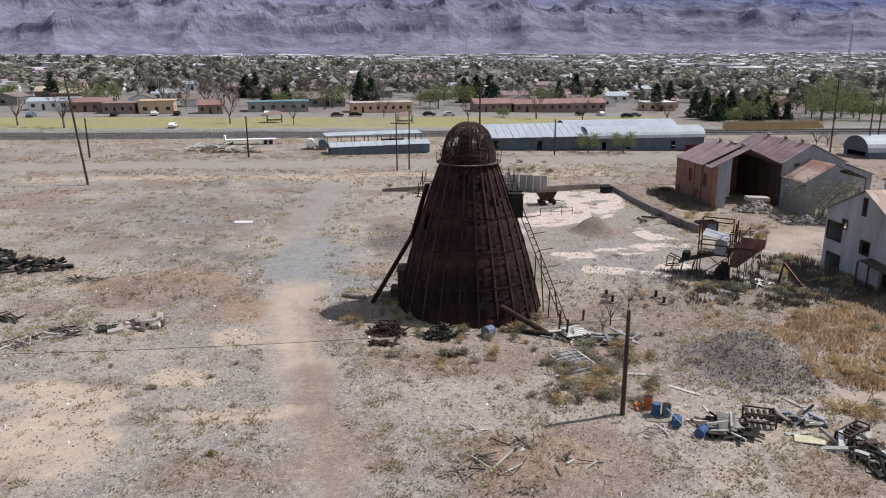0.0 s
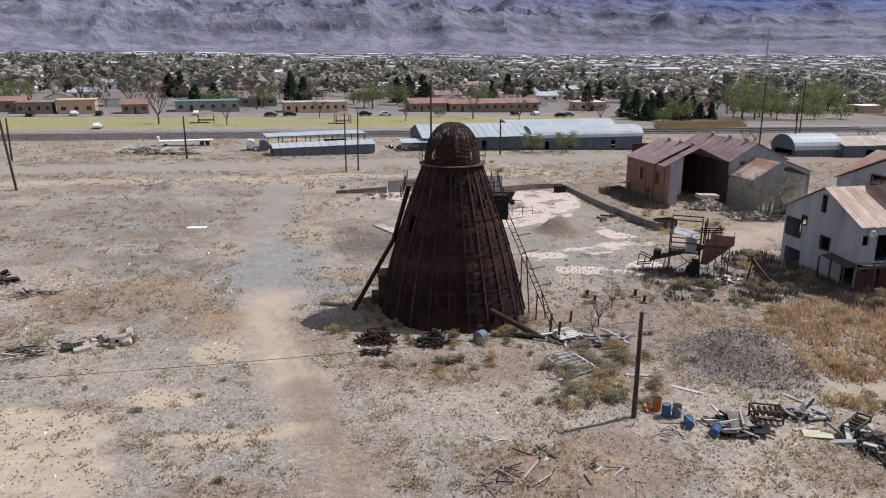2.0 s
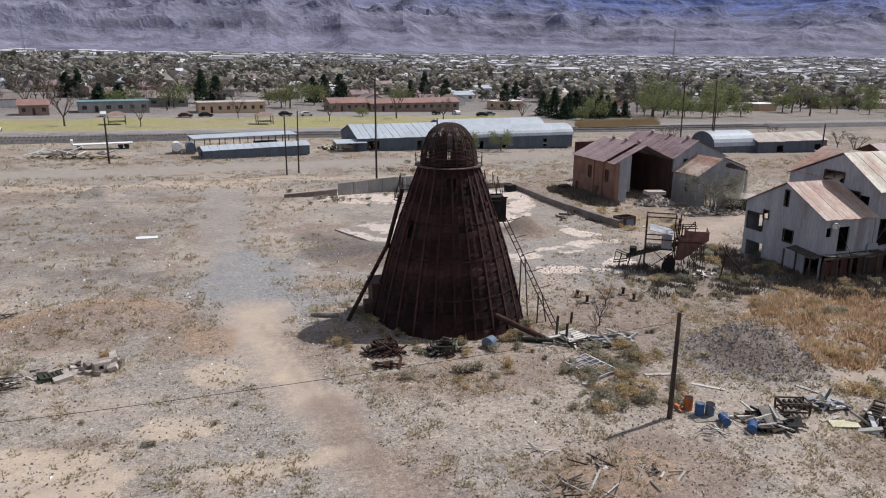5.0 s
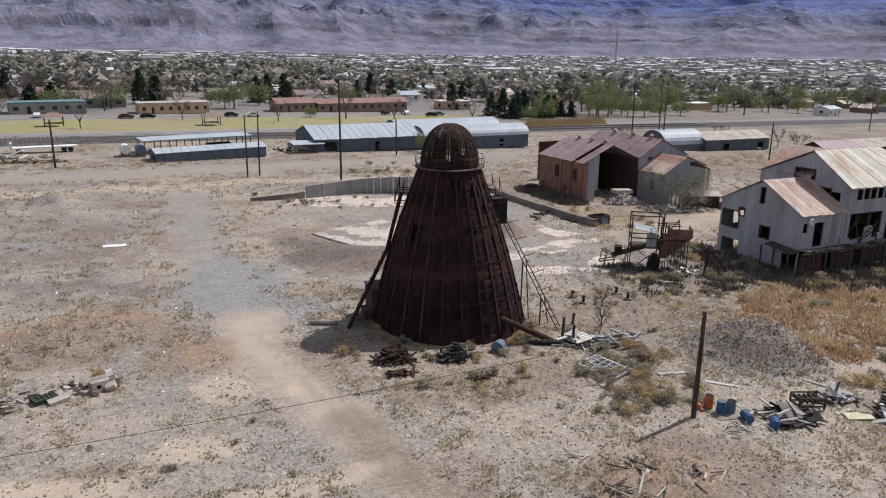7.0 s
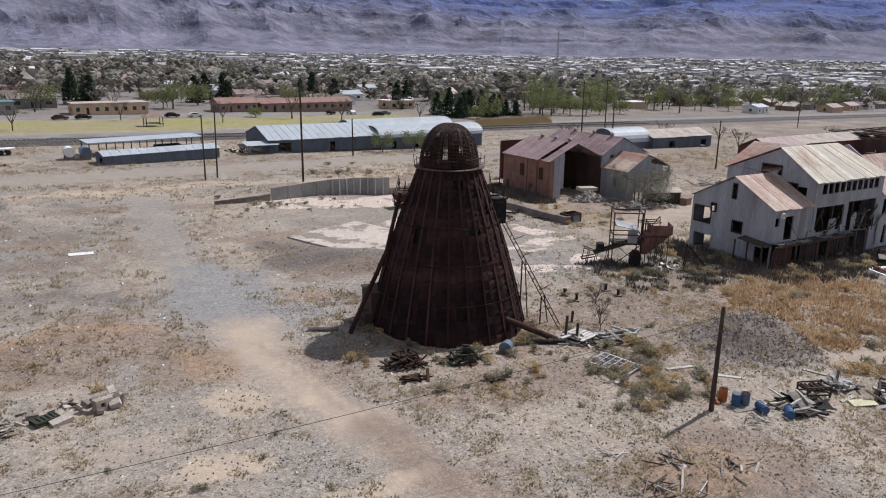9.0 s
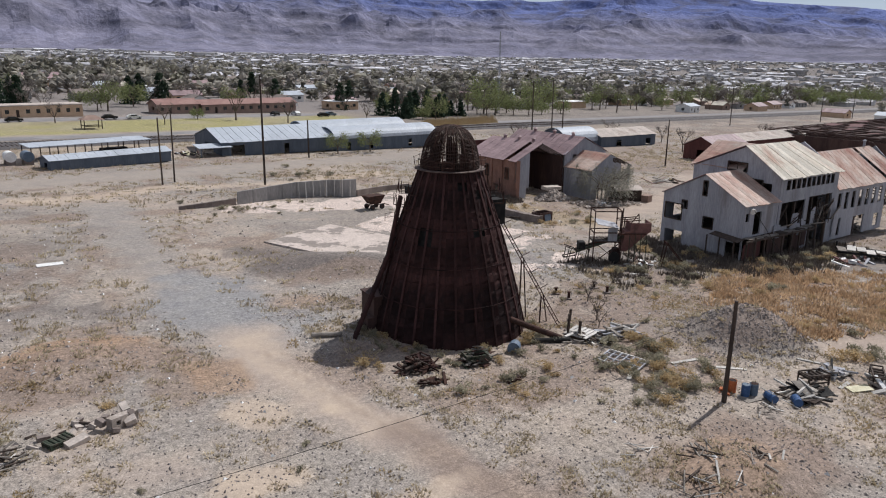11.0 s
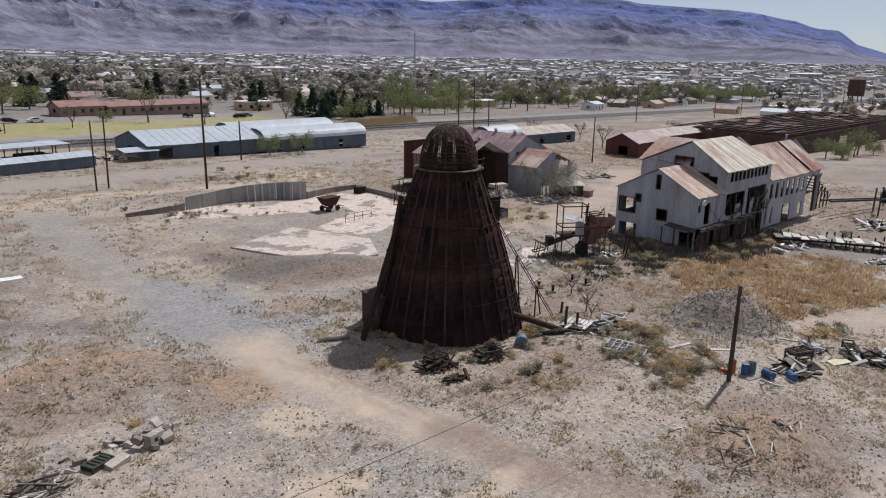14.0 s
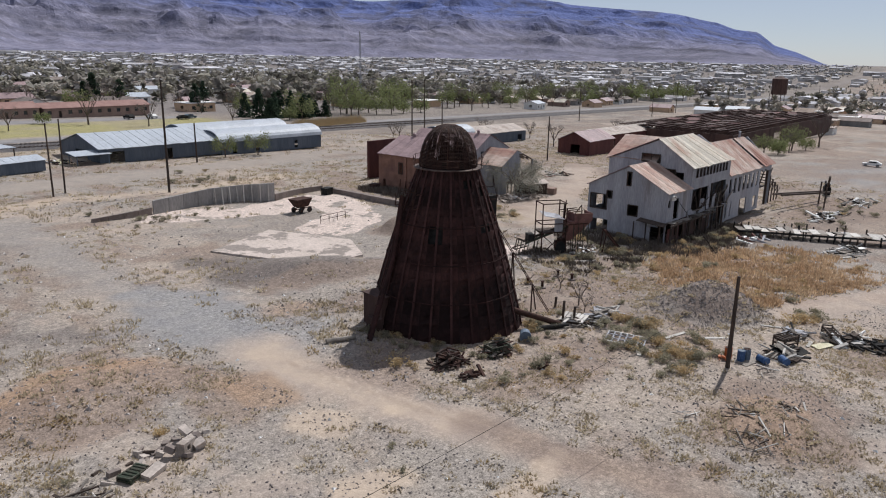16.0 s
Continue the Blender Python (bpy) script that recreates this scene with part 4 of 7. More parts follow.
wall_part(bk, "side_wall", (21.3, 0, 0), YV, 16, flat(6.8), [(5, 7, 0, 3)], "tin")
# Inner wall coloured dark to imitate the unlit depth of the open bay.
wall_part(bk, "inner_wall", (11.0, 0.2, 0), YV, 12, flat(6.6), [], "dark_rust", 0.3)
wall_part(bk, "back_wall", (11.0, 16, 0), XU, 10.3, gable(10.3, 4.6, 6.9, 9.4), [(3, 6, 0, 4)], "tin", 0.18, (4.6,))
roof_sheets(bk, "roof", (-0.3, 12.3, 6.4), (-0.3, -0.4, 6.4), (5.6, -0.4, 9.1), (5.6, 12.3, 9.1), 13, "red_roof", skip=(10,))
roof_sheets(bk, "roof", (11.0, -0.4, 6.6), (11.0, 12.3, 6.6), (5.6, 12.3, 9.1), (5.6, -0.4, 9.1), 13, "red_roof", skip=(0, 1, 2, 3))
for k in range(5):
    part("rafter", Shape().bar((5.6, 0.1 + 0.95 * k, 8.95), (10.9, 0.1 + 0.95 * k, 6.6), 0.1, 0.18), "dark_wood", bk)
roof_sheets(bk, "roof", (11.0, 16.3, 6.75), (11.0, -0.4, 6.75), (15.6, -0.4, 9.5), (15.6, 16.3, 9.5), 16, "red_roof")
roof_sheets(bk, "roof", (21.6, -0.4, 6.7), (21.6, 16.3, 6.7), (15.6, 16.3, 9.5), (15.6, -0.4, 9.5), 16, "red_roof")
for v, u, z in ((2, 5.6, 9.1), (5.5, 5.6, 9.1), (9, 5.6, 9.1), (2.5, 15.6, 9.5), (7, 15.6, 9.5), (12, 15.6, 9.5)):
    part("ridge_vent", Shape().rod((u, v, z - 0.1), (u, v, z + 0.45), 0.28, n=10).rod((u, v, z + 0.45), (u, v, z + 0.7), 0.45, 0.1, 10), "red_roof", bk)
# low lean gable in front
wall_part(bk, "front_wall", (11.2, -6.0, 0), XU, 9.6, gable(9.6, 4.3, 4.9, 7.2, 5.2), [(1.5, 4.0, 0, 2.2), (5.0, 9.4, 0.0, 6.6)], "tin", -0.18, (4.3,))
wall_part(bk, "side_wall", (11.2, -6.0, 0), YV, 6.0, flat(4.85), [(2.0, 3.0, 2.0, 3.4)], "tin", -0.18)
roof_sheets(bk, "roof", (11.0, 0, 4.8), (11.0, -6.3, 4.8), (15.5, -6.3, 7.3), (15.5, 0, 7.3), 7, "rust_roof")
for k in range(7):
    part("rafter", Shape().bar((15.5, -6 + k, 7.2), (20.9, -6 + k, 5.1), 0.12, 0.2), "dark_wood", bk)
for k in range(3):
    part("purlin", Shape().bar((16.6 + 1.7 * k, -6.1, 6.85 - 0.66 * k), (16.6 + 1.7 * k, 0, 6.85 - 0.66 * k), 0.1), "dark_wood", bk)
part("corner_post", Shape().bar((20.8, -5.9, 0), (20.8, -5.9, 5.2), 0.25), "dark_wood", bk)
# lean-to at the far flank
wall_part(bk, "front_wall", (21.4, 0.5, 0), XU, 5.0, lambda u: 6.4 - 0.35 * u, [(1.5, 3.5, 0, 2.6)], "tin", -0.18)
wall_part(bk, "side_wall", (26.4, 0.5, 0), YV, 10, flat(4.6), [], "tin")
roof_sheets(bk, "roof", (26.7, 0.2, 4.6), (26.7, 10.5, 4.6), (21.5, 10.5, 6.5), (21.5, 0.2, 6.5), 8, "red_roof")
ruin_wall = part("parapet_wall", cells(Shape(), (5.0, 20, 0), (1, 0, 0), 13.0, lambda u: 7.4, [], 0.4), "maroon", bk, "free-standing dark red-brown wall behind")


def far_shed(name, x, y, turn, L, W, eave, ridge, wall, roof, label, category="shed", doors=(), dz=-0.3, peak=0.5):
    """A plain gabled shed: four walls, two roof planes of sheets, doors as dark openings."""
    t_ = thing(name, pose(x, y, gz(x, y) + dz, 0, 0, turn), label, category)
    cuts = [(a, b, 0.0, c) for a, b, c in doors]
    wall_part(t_, "wall", (0, 0, 0), XU, L, flat(eave), cuts, wall, -0.15)
    wall_part(t_, "wall", (0, W, 0), XU, L, flat(eave), [], wall, 0.15)
    wall_part(t_, "wall", (0, 0, 0), YV, W, gable(W, W * peak, eave, ridge), [(W * 0.3, W * 0.6, 0, eave * 0.75)], wall, -0.15, (W * peak,))
    wall_part(t_, "wall", (L, 0, 0), YV, W, gable(W, W * peak, eave, ridge), [], wall, 0.15, (W * peak,))
    n = max(4, int(L / 1.6))
    roof_sheets(t_, "roof", (-0.3, -0.3, eave), (L + 0.3, -0.3, eave), (L + 0.3, W * peak, ridge + 0.12), (-0.3, W * peak, ridge + 0.12), n, roof)
    roof_sheets(t_, "roof", (L + 0.3, W + 0.3, eave), (-0.3, W + 0.3, eave), (-0.3, W * peak, ridge + 0.12), (L + 0.3, W * peak, ridge + 0.12), n, roof)
    return t_


def vault(name, x, y, turn, L, W, wall_h, rise, wall, roof, label, doors=()):
    """A round-roofed warehouse."""
    t_ = thing(name, pose(x, y, gz(x, y) - 0.3, 0, 0, turn), label, "warehouse")
    wall_part(t_, "wall", (0, 0, 0), XU, L, flat(wall_h), [(a, b, 0.4, c) for a, b, c in doors], wall, -0.15)
    wall_part(t_, "wall", (0, W, 0), XU, L, flat(wall_h), [], wall)
    N = 12
    arc = [(W / 2 - (W / 2 + 0.3) * math.cos(math.pi * k / N), wall_h + rise * math.sin(math.pi * k / N)) for k in range(N + 1)]
    for u, name_ in ((0.0, "end_wall"), (L, "end_wall")):
        sh = Shape()
        for (y0, z0), (y1, z1) in zip(arc, arc[1:]):
            if 3 <= arc.index((y0, z0)) <= 8 and u == 0.0:
                sh.add([(u, y0, wall_h * 0.95), (u, y1, wall_h * 0.95), (u, y1, z1), (u, y0, z0)], [(0, 1, 2, 3)])
            else:
                sh.add([(u, y0, 0), (u, y1, 0), (u, y1, z1), (u, y0, z0)], [(0, 1, 2, 3)])
        part(name_, sh, wall, t_)
    cols = max(5, int(L / 3))
    for k in range(cols):
        sh = Shape()
        u0, u1 = L * k / cols - (0.4 if k == 0 else 0), L * (k + 1) / cols - 0.02 + (0.4 if k == cols - 1 else 0)
        for (y0, z0), (y1, z1) in zip(arc, arc[1:]):
            sh.hexa([(u0, y0, z0), (u1, y0, z0), (u1, y1, z1), (u0, y1, z1), (u0, y0, z0 + 0.1), (u1, y0, z0 + 0.1), (u1, y1, z1 + 0.1), (u0, y1, z1 + 0.1)])
        part("roof_sheet", sh.weld(), roof, t_)
    return t_


far_shed("long_warehouse", 8.0, 168.0, 5.6, 27, 18, 3.0, 5.2, "blue_wall", "grey_roof", "long blue-grey metal warehouse with pale shallow roof", "warehouse", [(2, 5, 2.4), (14, 15.2, 2.2)])
vault("vaulted_warehouse", 34.5, 170.6, 5.6, 28, 9.0, 3.0, 2.4, "blue_wall", "grey_roof", "blue-grey warehouse under a pale barrel roof", [(3, 4, 2.2), (9, 10, 2.2), (20, 21, 2.2)])
vault("vaulted_warehouse", 30.5, 179.6, 5.6, 28, 9.0, 3.2, 2.8, "blue_wall", "grey_roof", "blue-grey warehouse under a pale barrel roof")
pc = thing("porch_canopy", pose(3.5, 166.0, gz(3.5, 166) - 0.05, 0, 0, 5.6), "small pale metal canopy beside the warehouse", "canopy")
part("canopy_roof", Shape().slab(pose(3, 2.2, 2.1, 6, 0, 0), 7, 4.4, 0.1), "grey_roof", pc)
for u, v in ((0, 0.3), (6, 0.3), (0, 4), (6, 4)):
    part("canopy_post", Shape().bar((u, v, 0), (u, v, 2.0), 0.12), "steel_blue", pc)
far_shed("low_shed", -24.3, 155.6, 16.5, 22, 5.0, 1.9, 2.5, "blue_wall", "grey_roof", "long low blue-grey shed with a pale roof")
cano = thing("open_canopy", pose(-27.2, 166.5, gz(-16, 170) - 0.1, 0, 0, 16.0), "long open-sided canopy with a pale flat roof", "canopy")
for k in range(11):
    part("roof_sheet", Shape().slab(pose(1.1 + 2.1 * k, 3.0, 3.1 + R.uniform(0, 0.03), 2, 0, 0), 2.08, 6.0, 0.12), "grey_roof", cano)
for k in range(8):
    for v in (0.3, 5.7):
        part("canopy_post", Shape().bar((0.4 + 3.2 * k, v, 0), (0.4 + 3.2 * k, v, 3.1), 0.16), "dark_wood", cano)
part("stacked_stock", Shape().box(12, 2, 0, 21, 4.5, 1.1).box(14, 2.2, 1.1, 19, 4.2, 1.6), "black", cano)
vault("round_roof_hut", 97, 164.0, 4, 12, 9, 1.8, 3.4, "blue_wall", "grey_roof", "round-roofed metal hut with an open dark end")
far_shed("hut_annex", 109, 163.5, 4, 22, 10, 3.0, 4.6, "blue_wall", "concrete", "long blue-grey shed with a pale flat roof", "shed", [(6, 8, 2), (18, 20, 2)])
far_shed("red_barn", 116.3, 130.8, 8, 14, 9, 3.9, 6.0, "maroon", "red_roof", "small dark-red metal barn with a gabled roof", "barn")
far_shed("long_low_shed", 134, 140, 6, 37, 9, 3.8, 5.2, "maroon", "concrete", "long low dark-red shed with a pale roof", "shed", [(6, 9, 2.8)])
# roofless dark shed with rusty saw-tooth tops
rs = thing("roofless_shed", pose(166, 116.5, gz(175, 130) - 1.3, 0, 0, 7), "huge roofless rust-dark sheet-metal shed with bare trusses", "shed ruin")
RL, RW = 118.0, 37.0
wall_part(rs, "wall", (0, 0, 0), YV, RW, flat(6.4), [(5, 9, 0, 4.0), (22, 25, 0, 3.5)], "dark_rust", -0.2)
wall_part(rs, "wall", (0, 0, 0), XU, RL, flat(6.4), [(40, 48, 0, 4.5)], "dark_rust", -0.2)
wall_part(rs, "wall", (0, RW, 0), XU, RL, flat(6.4), [], "dark_rust")
wall_part(rs, "wall", (RL, 0, 0), YV, RW, flat(6.4), [(12, 20, 0, 4)], "dark_rust")
for k in range(26):
    u = 2.0 + 4.5 * k
    tr = Shape().bar((u, 0.2, 6.2), (u, RW - 0.2, 6.2), 0.25, 0.4).bar((u, 0.2, 7.2), (u, RW - 0.2, 7.2), 0.22, 0.3)
    for j in range(9):
        y0 = 0.4 + 4.0 * j
        tr.bar((u, y0, 6.2), (u, y0 + 2.0, 7.2), 0.15).bar((u, y0 + 2.0, 7.2), (u, y0 + 4.0, 6.2), 0.15)
    part("roof_truss", tr, "dark_rust", rs)
for k in range(13):
    part("roof_purlin", Shape().bar((0.4, 1.2 + 2.85 * k, 7.35), (RL - 0.6, 1.2 + 2.85 * k, 7.35), 0.35, 0.12), "dark_rust", rs)
for k in range(60):
    u, v = 2.0 + 4.5 * R.randrange(25), R.uniform(1, RW - 5)
    part("roof_sheet", Shape().slab(pose(u + 2.2, v + 1.5, 7.45, R.uniform(-3, 3), R.uniform(-5, 5), 0), 4.2, R.uniform(2, 5), 0.06), R.choice(("dark_rust", "maroon", "dark_rust")), rs)
# ---- utility poles and wires ----


def utility_pole(x, y, h, lean=(0, 0), arm=0.0, r=0.13, turn=0, label="weathered wooden utility pole"):
    t_ = thing("utility_pole", pose(x, y, gz(x, y) - 0.2, 0, 0, turn), label, "pole", "wooden poles")
    part("post", Shape().rod((0, 0, 0), (lean[0], lean[1], h + 0.2), r * 1.15, r * 0.8, 10), "dark_wood", t_)
    if arm:
        arm_ = part("crossarm", Shape().bar((lean[0] - arm, lean[1], h - 0.3), (lean[0] + arm, lean[1], h - 0.3), 0.12, 0.14), "dark_wood", t_)
        for k in (-0.9, -0.4, 0.4, 0.9):
            part("insulator", Shape().rod((lean[0] + arm * k, lean[1], h - 0.23), (lean[0] + arm * k, lean[1], h - 0.02), 0.05, 0.03, 6), "white", arm_)
    return t_


utility_pole(11.42, 42.0, 7.15, (0.0, 0.0), r=0.15, label="bare dark wooden pole standing in scrub")
utility_pole(-58.6, 117.1, 17.5, (-1.7, 0.5), r=0.17)
utility_pole(-8.9, 136.5, 10.8, (0, 0), r=0.13)
utility_pole(-6.7, 138.5, 11.2, (0.2, 0), 0.0, 0.13)
utility_pole(6.6, 131.8, 17.8, (0, 0), 0.9, 0.17, 80)
utility_pole(98.5, 130.0, 10.5, (0, 0), 0, 0.15)
for x, y, h in ((94, 175, 17), (99, 168, 12), (119, 198, 17), (224, 214, 16), (352, 240, 17), (300, 224, 12), (429, 246, 17), (477, 240, 17), (560, 255, 17), (600, 252, 18), (25, 162, 8), (-41, 151, 8.5), (-72, 146, 8)):
    utility_pole(x, y, h, (0.15, 0), 1.2 if h > 14 else 0.0, 0.17, 100)


def wire(name, a, b, sag, r=0.02, n=16, label="thin sagging overhead wire"):
    a, b = Vector(a), Vector(b)
    pts = [a.lerp(b, k / n) - Vector((0, 0, sag * 4 * (k / n) * (1 - k / n))) for k in range(n + 1)]
    return solid(name, Shape().tube(pts, r, 4), "black", Matrix(), label, "wire", "overhead wires")


wire("overhead_wire", (11.15, 42.1, 6.3), (-75, 38.0, 7.0), 1.6, 0.014, 24)
LINE = [(94, 175, 17), (119, 198, 17), (224, 214, 16), (352, 240, 17), (477, 240, 17)]
for dz in (0.1, 1.4, 2.6):
    for (x0, y0, h0), (x1, y1, h1) in zip(LINE, LINE[1:]):
        wire("overhead_wire", (x0, y0, gz(x0, y0) + h0 - dz), (x1, y1, gz(x1, y1) + h1 - dz), 1.6, 0.03, 8)
wire("guy_wire", (44.3, 65.7, 5.4), (43.5, 58.8, gz(43.5, 58.8)), 0.0, 0.03, 2, "taut pale guy wire from the mill wall")

# ---- railway and roads ----


def strip(n0, n1, dz, x0=-260, x1=860, step=12):
    sh = Shape()
    xs = np.arange(x0, x1, step)
    L = []
    for x in xs:
        for n in (n0, n1):
            px_, py_ = x - 0.196 * n, rail_y(x) + 0.98 * n
            L.append((px_, py_, gz(px_, py_) + dz))
    k = len(xs)
    sh.add(L, [(2 * i, 2 * i + 2, 2 * i + 3, 2 * i + 1) for i in range(k - 1)])
    return sh


for n in (-3.4, 2.2):
    bed = Shape()
    xs = np.arange(-260, 860, 12)
    rows_ = []
    for x in xs:
        for off, dz in ((-2.7, 0.02), (-1.5, 0.5), (1.5, 0.5), (2.7, 0.02)):
            q = n + off
            px_, py_ = x - 0.196 * q, rail_y(x) + 0.98 * q
            rows_.append((px_, py_, gz(px_, py_) + dz))
    bed.add(rows_, [(4 * i + j, 4 * i + 4 + j, 4 * i + 5 + j, 4 * i + 1 + j) for i in range(len(xs) - 1) for j in range(3)])
    track = tagged(part("railway_track", bed, "ballast"), "dark ballasted railway bed with worn rails", "railway", kind="structure")
    for off in (-0.75, 0.75):
        part("rail", strip(n + off - 0.05, n + off + 0.05, 0.66), "rail", track)
    sl = Shape()
    for x in np.arange(-120, 160, 0.9):
        a, b = (x - 0.196 * (n - 1.25), rail_y(x) + 0.98 * (n - 1.25)), (x - 0.196 * (n + 1.25), rail_y(x) + 0.98 * (n + 1.25))
        sl.bar((*a, gz(*a) + 0.53), (*b, gz(*b) + 0.53), 0.24, 0.14)
    tagged(part("sleepers", sl, "dark_wood", track), kind="stuff")
road = tagged(part("road", strip(9.5, 16.5, 0.05), "asphalt"), "faded grey asphalt road beside the railway", "road", kind="structure")
road2 = tagged(part("road", strip(55, 64, 0.05, -260, 80), "asphalt"), "wide pale asphalt street along the lawn", "road", kind="structure")

# ---- trees ----


def limb_set(sh, base, h, spread, n, r, rnd, tips):
    """A trunk and forking limbs; collects the tips."""
    fork = base + Vector((rnd.uniform(-0.1, 0.1), rnd.uniform(-0.1, 0.1), h * 0.3))
    sh.rod(base, fork, r, r * 0.75, 7, False)
    for k in range(n):
        a = 6.2832 * k / n + rnd.uniform(-0.4, 0.4)
        e1 = fork + Vector((math.cos(a) * spread * 0.45, math.sin(a) * spread * 0.45, h * rnd.uniform(0.25, 0.4)))
        sh.rod(fork, e1, r * 0.55, r * 0.3, 5, False)
        for j in range(3):
            b = a + rnd.uniform(-0.9, 0.9)
            e2 = e1 + Vector((math.cos(b) * spread * rnd.uniform(0.2, 0.55), math.sin(b) * spread * rnd.uniform(0.2, 0.55), h * rnd.uniform(0.1, 0.32)))
            sh.rod(e1, e2, r * 0.28, r * 0.1, 4, False)
            tips.append(e2)


def tree(kind, h, spread, seed):
    """bare, leafy or conifer; a trunk and a crown."""
    rnd = random.Random(seed)
    trunk, crown, tips = Shape(), Shape(), []
    if kind == "conifer":
        trunk.rod((0, 0, -0.2), (0, 0, h * 0.95), 0.22, 0.04, 7)
        for k in range(150):
            u = rnd.random() ** 1.3
            z = h * (0.04 + 0.94 * u)
            a, r = rnd.uniform(0, 6.28), spread * (1 - u) ** 0.6 * rnd.uniform(0.6, 1.05) + 0.15
            tip = Vector((math.cos(a) * r, math.sin(a) * r, z - 0.12 * r))
            crown.leaves(9, 0.42, lambda: Vector((0, 0, z)).lerp(tip, rnd.uniform(0.3, 1.0)) + Vector((rnd.gauss(0, 0.22), rnd.gauss(0, 0.22), rnd.gauss(0, 0.22))))
    else:
        limb_set(trunk, Vector((0, 0, -0.2)), h, spread, 6, 0.22 * h / 7, rnd, tips)
        for t_ in tips:
            if kind == "bare":
                for _ in range(7):
                    d = Vector((rnd.gauss(0, 1), rnd.gauss(0, 1), abs(rnd.gauss(0.5, 0.7)))).normalized() * rnd.uniform(0.5, 1.3)
                    crown.rod(t_, t_ + d, 0.03, 0.012, 3, False)
                    crown.rod(t_ + d * 0.6, t_ + d * 0.6 + Vector((rnd.gauss(0, 0.4), rnd.gauss(0, 0.4), 0.4)), 0.02, 0.01, 3, False)
            else:
                crown.leaves(62, 0.25, lambda: Vector((t_.x, t_.y, t_.z * rnd.uniform(0.42, 1.0))) + Vector((rnd.gauss(0, 0.7), rnd.gauss(0, 0.7), rnd.gauss(0, 0.5))))
    return trunk.mesh("trunk"), crown.mesh("crown")


TREES = {"bare": [tree("bare", h, s_, 20 + i) for i, (h, s_) in enumerate(((7, 3.2), (8.5, 3.6), (6, 2.6)))],
         "leafy": [tree("leafy", h, s_, 30 + i) for i, (h, s_) in enumerate(((6.5, 3.2), (8, 4.0), (5, 2.6)))],
         "conifer": [tree("conifer", h, s_, 40 + i) for i, (h, s_) in enumerate(((9, 3.6), (7.5, 3.3), (10, 3.2)))]}
TREE_LOOK = {"bare": ("bare", "leafless grey-brown street tree", "bare trees"), "leafy": ("leaf", "light green spring-leafed tree", "green trees"), "conifer": ("conifer", "dark green conifer among town houses", "conifers")}


def plant(kind, x, y, size=1.0, turn=None, label=None, mat=None):
    mat_, lab, grp = TREE_LOOK[kind]
    t_ = thing("tree", on(x, y, R.uniform(0, 360) if turn is None else turn) @ Matrix.Scale(size, 4), label or lab, "tree", grp)
    tr, cr = R.choice(TREES[kind])
    part("trunk", tr, "bark", t_), part("crown", cr, mat_, t_)
    return t_


for x, y in ((-119, 203), (-104, 199), (-64, 218), (-45, 218), (8, 238), (32, 251), (46, 241), (75, 244), (-140, 208), (-20, 245)):
    plant("bare", x, y, R.uniform(0.85, 1.15), label="leafless spreading tree on the dry lawn")
plant("leafy", 21, 256, 0.7)
for x, y in ((93, 259), (95, 254), (98, 257), (103, 262), (108, 262), (111, 258), (116, 262), (120, 264), (124, 263), (101, 266), (92, 268)):
    plant("conifer", x, y, R.uniform(0.75, 1.2))
for x, y, s_ in ((100, 250, 1.0), (106, 251, 1.1), (136, 262, 1.2), (144, 268, 1.3), (152, 266, 1.2), (160, 266, 1.3), (170, 270, 1.2), (33.4, 166.3, 0.62), (41.8, 167.4, 0.66), (171, 109, 0.75), (174.5, 106.5, 0.85), (179, 108, 0.7), (193, 110, 1.0), (199, 108, 0.8)):
    plant("leafy", x, y, s_)
for x, y, s_ in ((121, 173, 0.9), (139, 170, 0.8), (126, 150, 0.9), (186, 108, 0.7), (215, 110, 1.2), (165, 111, 0.6), (335, 151, 1.3), (180, 165, 0.9), (96, 186, 0.7), (100, 188, 0.7)):
    plant("bare", x, y, s_)
for k in range(96):
    x = 135 + 5.6 * k + R.uniform(-5, 5)
    n = 50 + R.uniform(-14, 40)
    plant(R.choice(("leafy", "bare", "leafy", "bare")), x, rail_y(x) + n, R.uniform(1.0, 2.0))
# reed thicket
reed = Shape()
for k in range(3800):
    x, y = R.uniform(88, 123), R.uniform(-3.2, 3.2)
    y += 229 + (x - 97) * 0.33
    h = R.uniform(1.4, 3.4) * (1 - 0.5 * abs(y - 229 - (x - 97) * 0.33) / 3.2)
    z = gz(x, y)
    d = Vector((R.gauss(0, 0.3), R.gauss(0, 0.3), h))
    reed.add([(x - 0.12, y, z), (x + 0.12, y + 0.05, z), Vector((x, y, z)) + d], [(0, 1, 2)])
solid("reed_thicket", reed, "straw", Matrix(), "dense straw-coloured reed thicket by the road", "reeds", kind="stuff")

# ---- houses of the town ----


